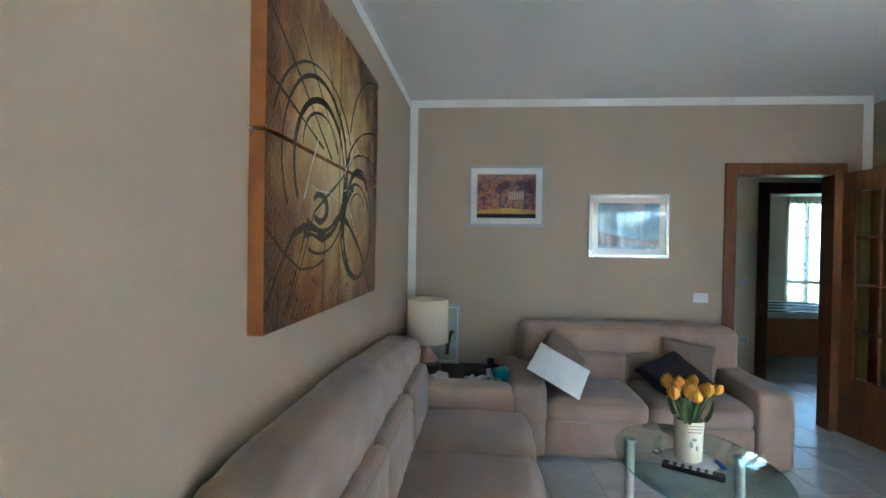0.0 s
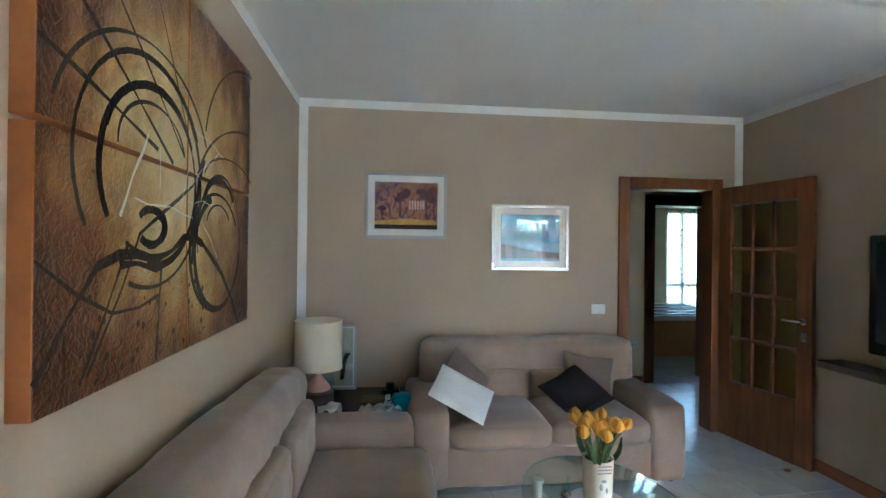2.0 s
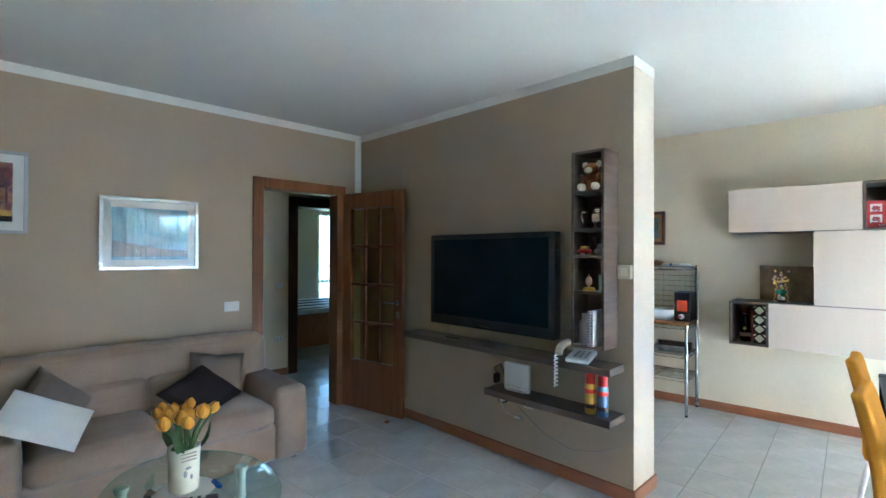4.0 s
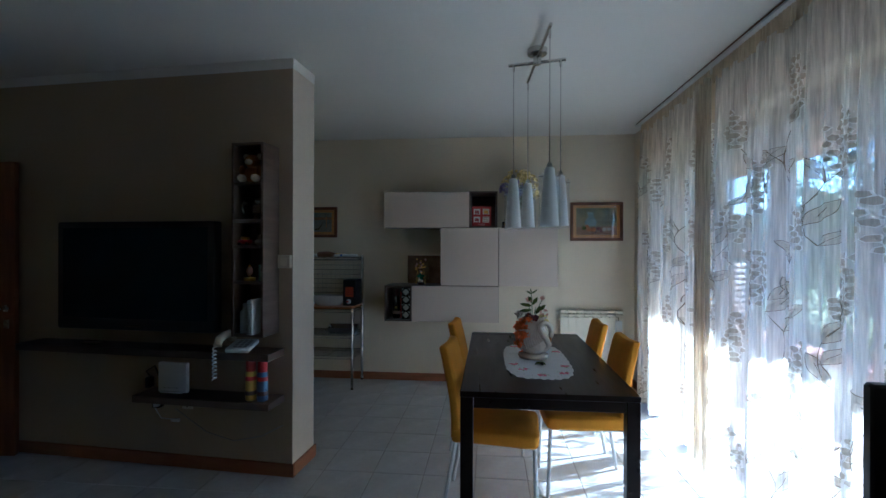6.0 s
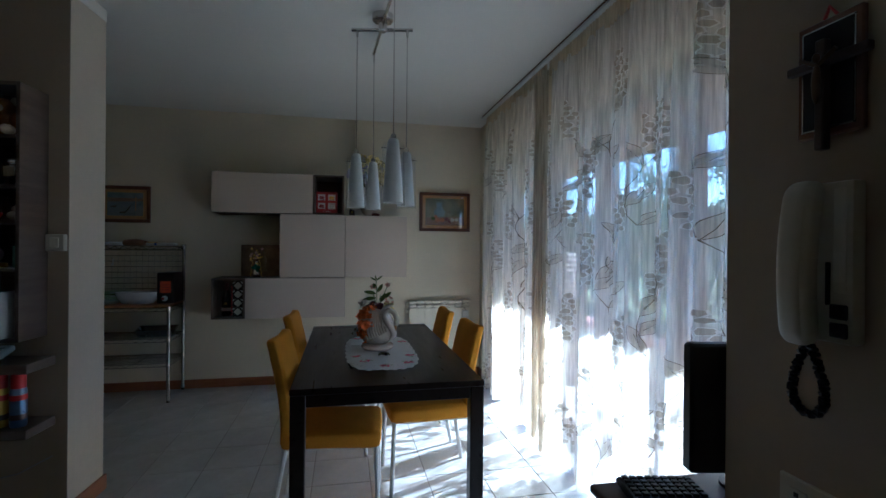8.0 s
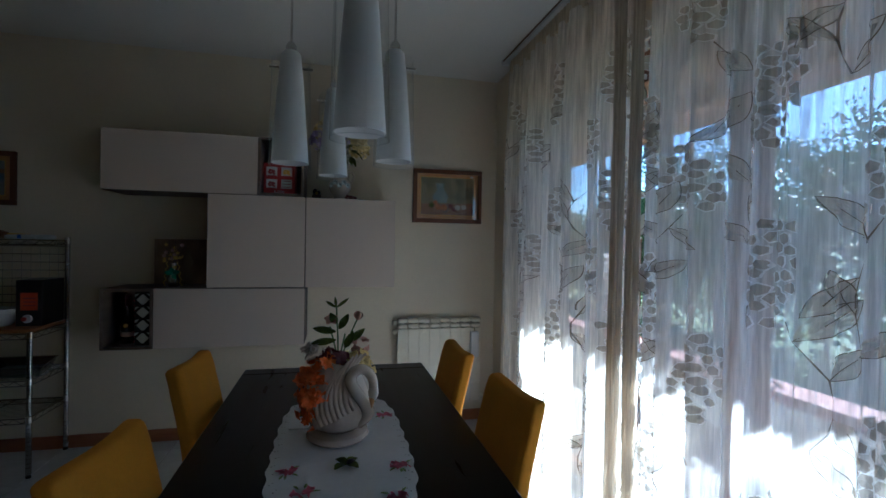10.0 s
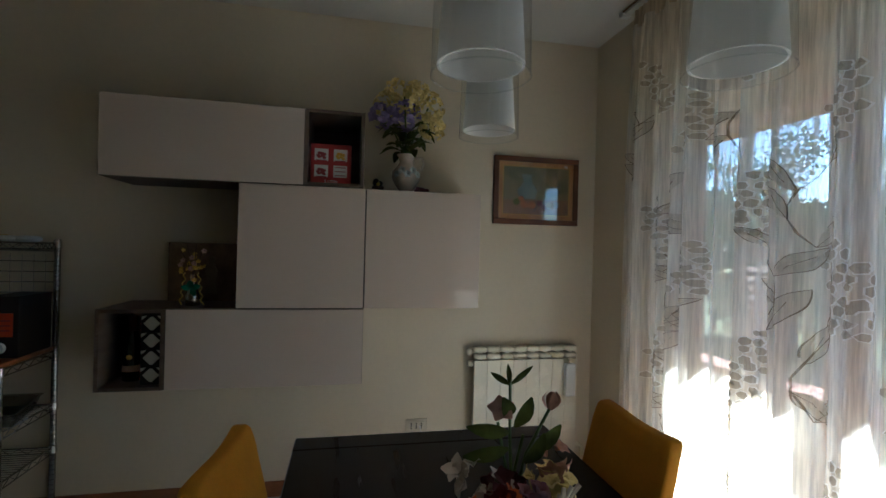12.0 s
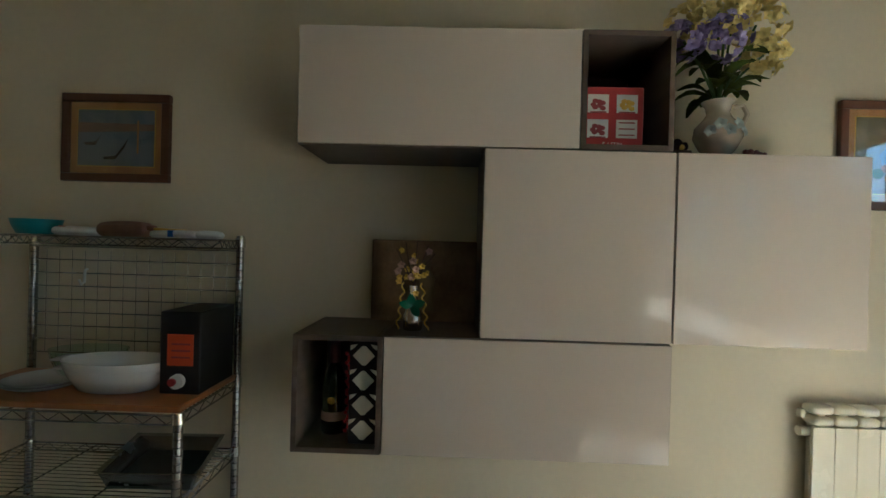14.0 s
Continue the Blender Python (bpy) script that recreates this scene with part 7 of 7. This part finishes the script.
for k in range(n):
    a = ya + (yb - ya) * k / n
    b = ya + (yb - ya) * (k + 1) / n
    sec = part("column", boxes((xr, xr + 0.012, a + 0.0001, b - 0.0001, 0.17, 0.745), (xr + 0.012, xr + 0.065, a + 0.022, b - 0.022, 0.17, 0.745), bevel=0.002), M_IVORY, rd)
    part("top_grille", soft_box(xr - 0.004, xr + 0.062, a + 0.002, b - 0.002, 0.750, 0.782, 0.013, 0.002, n=5), M_IVORY, sec)
    part("top_cap", soft_box(xr + 0.002, xr + 0.066, a + 0.0005, b - 0.0005, 0.790, 0.822, 0.012, 0.002, n=5), M_IVORY, sec)
    part("web", boxes((xr + 0.012, xr + 0.05, a + 0.030, b - 0.030, 0.744, 0.795)), M_IVORY, sec)
part("header", tube([(xr + 0.035, ya - 0.005, 0.72), (xr + 0.035, yb + 0.03, 0.72)], 0.018, 12), M_IVORY, rd)
part("header", tube([(xr + 0.035, ya - 0.03, 0.20), (xr + 0.035, yb + 0.03, 0.20)], 0.018, 12), M_IVORY, rd)
part("plug", lathe([(0.014, 0), (0.016, 0.02), (0.012, 0.03)], 12, (xr + 0.03, yb + 0.025, 0.775)), M_IVORY, rd)
part("back_plate", boxes((xr + 0.03, xr + 0.036, ya + 0.01, yb - 0.01, 0.18, 0.74)), M_IVORY, rd)
vl = part("valve", lathe([(0.022, 0), (0.024, 0.03), (0.018, 0.05)], 16, (xr + 0.02, yb + 0.06, 0.19)), M_PLASTIC, rd)
part("pipe", tube([(xr + 0.035, ya - 0.03, 0.20), (xr + 0.035, ya - 0.06, 0.18), (xr + 0.035, ya - 0.06, 0.0)], 0.010, 8), M_IVORY, rd)
for yy in (ya + 0.12, yb - 0.12):
    part("wall_hook", boxes((xr + 0.06, XD, yy - 0.01, yy + 0.01, 0.62, 0.66)), M_IVORY, rd)
hm = thing("humidifier", (xr - 0.012, -1.315, 0.52), 0, "small white ceramic humidifier hung on the radiator", "humidifier")
part("tank", boxes((-0.022, 0.010, -0.035, 0.035, 0, 0.20), bevel=0.008), M_PLASTIC, hm)
part("hook", tube([(-0.005, 0, 0.195), (0.0, 0, 0.225), (0.04, 0, 0.235)], 0.003, 6), M_CHROME, hm)


# ---- wire rack ----
rk = thing("wire_rack", (0, 0, 0), 0, "chromed wire kitchen rack with a wooden board", "rack")
RX0, RX1, RY0, RY1 = 5.035, 5.425, 1.465, 2.285
for yy in (RY0, RY1):
    part("front_post", tube([(RX0, yy, 0.02), (RX0, yy, 0.845)], 0.0145, 12), M_WIRE, rk)
    part("rear_post", tube([(RX1, yy, 0.02), (RX1, yy, 1.395)], 0.0145, 12), M_WIRE, rk)
    for x in (RX0, RX1):
        part("levelling_foot", lathe([(0.014, 0), (0.014, 0.012), (0.006, 0.02)], 10, (x, yy, 0)), M_BLACK, rk)


for x, top in ((RX0, 0.82), (RX1, 1.38)):
    for yy in (RY0, RY1):
        bm = bmesh.new()
        z = 0.06
        while z < top:
            lathe([(0.0146, z), (0.0154, z + 0.0015), (0.0146, z + 0.003)], 12, (x, yy, 0), bm=bm)
            z += 0.025
        tagged(part("post_grooves", bm, M_BLACK, rk), kind="stuff")


def wire_shelf(z, x0, x1, name):
    bm = bmesh.new()
    for x in (x0, x1):
        tube([(x, RY0, z), (x, RY1, z)], 0.004, 6, bm)
        tube([(x, RY0, z - 0.03), (x, RY1, z - 0.03)], 0.003, 6, bm)
        m = 22
        tube([(x, RY0 + (RY1 - RY0) * k / m, z - (0.028 if k % 2 else 0.002)) for k in range(m + 1)], 0.002, 5, bm)
    for yy in (RY0, RY1):
        tube([(x0, yy, z), (x1, yy, z)], 0.004, 6, bm)
        tube([(x0, yy, z - 0.03), (x1, yy, z - 0.03)], 0.003, 6, bm)
        m = 10
        tube([(x0 + (x1 - x0) * k / m, yy, z - (0.028 if k % 2 else 0.002)) for k in range(m + 1)], 0.002, 5, bm)
    part(name, bm, M_WIRE, rk)
    k = x0 + 0.024
    while k < x1 - 0.01:
        part("deck_wire", tube([(k, RY0, z + 0.003), (k, RY1, z + 0.003)], 0.0018, 5), M_WIRE, rk)
        k += 0.024
    for f in (0.33, 0.66):
        part("cross_wire", tube([(x0, RY0 + (RY1 - RY0) * f, z), (x1, RY0 + (RY1 - RY0) * f, z)], 0.003, 5), M_WIRE, rk)


wire_shelf(0.832, RX0, RX1, "shelf_frame")
wire_shelf(0.562, RX0, RX1, "shelf_frame")
wire_shelf(0.345, RX0, RX1, "shelf_frame")
wire_shelf(1.375, RX1 - 0.16, RX1, "shelf_frame")
for x, zs in ((RX0, (0.805, 0.535, 0.318)), (RX1, (1.348, 0.805, 0.535, 0.318))):
    for yy in (RY0, RY1):
        for z in zs:
            part("collar", lathe([(0.0155, z), (0.0195, z + 0.003), (0.0185, z + 0.038), (0.0155, z + 0.041)], 14, (x, yy, 0)), M_CHROME, rk)
part("worktop_board", boxes((RX0 - 0.005, RX1 - 0.02, RY0 - 0.005, RY1 + 0.005, 0.840, 0.860), bevel=0.004), M_BOARD, rk)
bm = bmesh.new()
for k in range(9):
    z = 0.92 + 0.052 * k
    tube([(RX1 - 0.004, RY0, z), (RX1 - 0.004, RY1, z)], 0.0028, 6, bm)
for k in range(1, 16):
    yy = RY0 + (RY1 - RY0) * k / 16
    tube([(RX1 + 0.001, yy, 0.92), (RX1 + 0.001, yy, 1.32)], 0.0010, 5, bm)
part("rear_grid", bm, M_WIRE, rk)
RB = 0.860
cf = thing("coffee_carton", (5.15, 1.515, RB), 0, "black wine carton with orange red label", "carton")
part("carton", boxes((0, 0.24, -0.05, 0.085, 0, 0.275), bevel=0.003), mat("black card", (0.014, 0.012, 0.013), 0.5), cf)
part("orange_label", boxes((-0.0015, 0.0005, -0.028, 0.06, 0.095, 0.20)), mat("orange red label", (0.62, 0.08, 0.02), 0.5), cf)
for k in range(3):
    part("print_bar", boxes((-0.0025, -0.001, -0.018, 0.045, 0.12 + 0.022 * k, 0.126 + 0.022 * k)), M_INK, cf)
part("tap", tube([(-0.018, 0.02, 0.045), (0.002, 0.02, 0.045)], 0.024, 16), M_PLASTIC, cf)
part("tap_knob", tube([(-0.026, 0.03, 0.045), (-0.017, 0.03, 0.045)], 0.013, 12), M_RED, cf)


def dish(name, at, rx, ry, h, label, handles=False, material=M_PLASTIC):
    d = thing(name, at, 0, label, "dish", "dishes on the rack")
    bm = lathe([(0.68, 0), (0.74, 0.05 * h), (0.92, 0.6 * h), (1.0, h), (0.97, h), (0.88, 0.6 * h), (0.68, 0.12 * h), (0.001, 0.10 * h)], 40, sx=rx, sy=ry)
    part("bowl", bm, material, d)
    if handles:
        for s in (-1, 1):
            part("handle", soft_box(-0.035, 0.035, s * ry - 0.012, s * ry + 0.022, h - 0.012, h - 0.002, 0.005, n=3), material, d)
    return d


M_CERW = mat("white porcelain", (0.72, 0.72, 0.71), 0.2, var=0.02, coat=0.4)
dish("oven_dish", (5.19, 1.77, RB), 0.10, 0.175, 0.075, "oval white porcelain oven dish on the board", True, M_CERW)
dish("oven_dish", (5.19, 1.77, RB + 0.025), 0.106, 0.185, 0.078, "oval white porcelain oven dish stacked in another", True, M_CERW)
dish("plate", (5.20, 2.03, RB), 0.12, 0.12, 0.018, "white porcelain plate on the board", False, M_CERW)
dish("plate", (5.20, 2.03, RB + 0.010), 0.12, 0.12, 0.018, "white porcelain plate stacked on another", False, M_CERW)
dish("glass_bowl", (5.33, 1.98, RB), 0.09, 0.14, 0.10, "clear glass salad bowl on the board", False, M_GLASSG)
tr = thing("foil_tray", (5.23, 1.62, 0.568), 8, "foil roasting tray with dark inside on the wire shelf", "tray")
bm = lathe([(0.86, 0), (1.0, 0.06), (1.06, 0.062), (0.96, 0.058), (0.84, 0.006), (0.001, 0.006)], 4, sx=0.24, sy=0.20)
bm.transform(Matrix.Rotation(radians(45), 4, "Z"))
part("tray", bm, M_WIRE, tr, smooth=20)
part("tray_lining", boxes((-0.14, 0.14, -0.12, 0.12, 0.008, 0.012)), mat("dark green lining", (0.01, 0.03, 0.025), 0.3), tr)
RT = 1.381
tb = dish("bowl", (5.34, 2.20, RT), 0.075, 0.085, 0.055, "turquoise plastic bowl on the top wire shelf", False, M_TEAL)
M_CLAY = mat("dark brown terracotta", (0.24, 0.115, 0.065), 0.5, var=0.2, scale=20)
t = thing("terracotta_dish", (5.345, 1.86, RT), 0, "brown terracotta dish wrapped in clear film", "dish")
part("dish", soft_box(-0.05, 0.05, -0.085, 0.085, 0, 0.05, 0.02, 0.006, seed=3, n=6), M_CLAY, t)
part("handle", soft_box(-0.02, 0.02, -0.11, -0.07, 0.025, 0.045, 0.01, n=4), M_CLAY, t)
t = thing("tea_towel", (5.345, 2.03, RT), 0, "folded white tea towel with red stripe", "towel")
part("cloth", soft_box(-0.05, 0.05, -0.085, 0.08, 0, 0.028, 0.012, 0.004, seed=5, n=6), M_WHITE, t)
part("stripe", boxes((-0.049, 0.049, 0.03, 0.05, 0.029, 0.033)), M_PINK, t)
t = thing("cloth_packet", (5.345, 1.66, RT), 0, "yellow and blue packet of cloths in clear film", "packet")
part("packet", soft_box(-0.04, 0.04, -0.07, 0.09, 0, 0.022, 0.008, 0.003, seed=6, n=6), M_WHITE, t)
part("yellow_cloth", soft_box(-0.035, 0.035, -0.01, 0.08, 0.022, 0.036, 0.006, n=4), M_GOLD, t)
part("blue_band", boxes((-0.042, 0.042, 0.0, 0.02, 0.002, 0.026)), M_BLUE, t)
t = thing("crumpled_film", (5.345, 1.545, RT), 0, "crumpled clear plastic film on the top shelf", "plastic film")
part("film", soft_box(-0.03, 0.03, -0.045, 0.045, 0, 0.025, 0.012, 0.004, seed=9, n=6), M_PLASTIC, t)
t = thing("white_hook", (RX1 - 0.012, 2.06, 1.19), 0, "small white plastic hook hung on the rack grid", "hook")
part("hook", tube([(0, 0, 0.06), (-0.012, 0, 0.055), (-0.014, 0, 0.01), (-0.03, 0, 0.0), (-0.04, 0, 0.02)], 0.005, 6), M_PLASTIC, t)


# ---- garden ----
def tree(x, y, h, seed, label, spread=1.3, count=5200, low=0.35):
    t = thing("tree", (x, y, -0.3), 0, label, "tree", "garden trees")
    r = random.Random(seed)
    trunk = tube([(0, 0, 0), (0.06, 0.03, h * 0.25), (-0.05, 0.02, h * 0.5), (0.03, -0.02, h * 0.8)], 0.11, 8, taper=0.35)
    part("trunk", trunk, M_BARK, t)
    clumps = []
    for k in range(9):
        a, z = k * 2.4, h * (low + 0.06 * k) if low < 0.5 else h * (low + 0.03 * k)
        e = Vector((spread * r.uniform(0.5, 0.95) * math.cos(a), spread * r.uniform(0.5, 0.95) * math.sin(a), z + r.uniform(0.1, 0.5)))
        part("limb", tube([(0, 0, z * 0.8), e * 0.5 + Vector((0, 0, z * 0.42)), e], 0.04, 6, taper=0.3), M_BARK, t)
        clumps.append((e, r.uniform(0.35, 0.6)))
    clumps.append((Vector((0, 0, h)), 0.6))
    bm = bmesh.new()
    for k in range(count):
        c, s = r.choice(clumps)
        o = Vector((r.gauss(0, 1), r.gauss(0, 1), r.gauss(0, 0.8))).normalized()
        p = c + o * s * r.uniform(0.4, 1.0)
        d = Vector((r.gauss(0, 1), r.gauss(0, 1), r.gauss(0, 1))).normalized() * r.uniform(0.05, 0.10)
        w = d.cross(o).normalized() * d.length * 0.3
        vs = [bm.verts.new(q) for q in (p, p + d * 0.5 + w, p + d, p + d * 0.5 - w)]
        bm.faces.new(vs)
    part("crown", bm, M_HEDGE, t, smooth=0)
    return t


def hedge():
    t = thing("hedge", (0, 0, 0), 0, "tall green garden hedge with uneven sunlit leaves", "hedge")
    r = random.Random(4)
    bm = bmesh.new()
    x = -6.0
    while x < 24:
        top = 2.45 + 0.30 * math.sin(x * 1.1) + 0.25 * math.sin(x * 2.7)
        for k in range(760):
            z = -0.3 + (top + 0.3) * math.sqrt(r.random())
            p = Vector((x + r.uniform(-0.3, 0.3), -8.2 + r.gauss(0, 0.34) + 0.25 * math.sin(x * 3 + z * 2), z + r.gauss(0, 0.06)))
            d = Vector((r.gauss(0, 1), r.gauss(0, 1), r.gauss(0, 1))).normalized() * r.uniform(0.08, 0.16)
            w = d.cross(Vector((0.2, 1, 0.1))).normalized() * d.length * 0.35
            bm.faces.new([bm.verts.new(q) for q in (p, p + d * 0.5 + w, p + d, p + d * 0.5 - w)])
        x += 0.28
    part("leaves", bm, M_HEDGE, t, smooth=0)
    bm = bmesh.new()
    for k in range(60):
        xx = -6 + k * 0.5
        tube([(xx, -8.3, -0.3), (xx + 0.08, -8.3, 0.8), (xx - 0.05, -8.25, 1.8)], 0.035, 5, bm, 0.4)
    part("stems", bm, M_BARK, t)


hedge()
tree(6.4, -7.0, 3.2, 2, "leafy garden tree beyond the terrace wall")
tree(9.5, -7.6, 3.6, 3, "leafy garden tree beyond the terrace wall")
tree(3.2, -7.4, 2.7, 5, "leafy garden tree beyond the terrace wall")
tree(13.0, -8.6, 4.0, 7, "leafy garden tree beyond the terrace wall", 1.6)
# out of view, added to break up the sunlight on the lower curtains
tree(5.3, -7.6, 6.2, 12, "added unseen tall tree that dapples the sun on the curtains", 1.45, 2300, 0.76)
tree(5.6, 13.0, 3.4, 9, "leafy garden tree outside the bedroom window")


# ---- floor tiles, each a piece of its own ----
PX, PY, OX, OY, J = 0.331, 0.335, 2.96, -0.54, 0.004


def tile_mesh(w, d):
    bm = boxes((J / 2, w - J / 2, J / 2, d - J / 2, -0.012, 0.0))
    top = [f for f in bm.faces if all(abs(v.co.z) < 1e-6 for v in f.verts)]
    bmesh.ops.bevel(bm, geom=list(top[0].edges), offset=0.002, segments=1, affect="EDGES")
    return mesh_from(bm, "tile", M_TILE, 0)


meshes = {}
rest = []
single = 0
for i in range(-12, 15):
    for j in range(-5, 20):
        x0, x1, y0, y1 = OX + i * PX, OX + (i + 1) * PX, OY + j * PY, OY + (j + 1) * PY
        x0, x1 = max(x0, XL - 0.5), min(x1, XD + (1.3 if y0 > 4.0 else 0.02))
        y0, y1 = max(y0, YW2 + 0.13), y1
        if x1 - x0 < 0.03 or y1 - y0 < 0.03 or (x1 < XR and y1 < YR):
            continue
        if y0 < 3.6 and x0 > 0.2 and single < 300 and not (XT0 < x0 and x1 < XT1 and y0 > YT):
            key = (round(x1 - x0, 3), round(y1 - y0, 3))
            if key not in meshes:
                meshes[key] = tile_mesh(*key)
            o = new("tile", meshes[key])
            o.location = (x0, y0, 0)
            o.parent = sub
            single += 1
        else:
            rest.append((x0, x1, y0, y1))
bm = bmesh.new()
for x0, x1, y0, y1 in rest:
    box(bm, x0 + J / 2, x1 - J / 2, y0 + J / 2, y1 - J / 2, -0.012, 0.0)
o = part("tile_field", bm, M_TILE, sub, smooth=0)
tagged(o, kind="stuff")
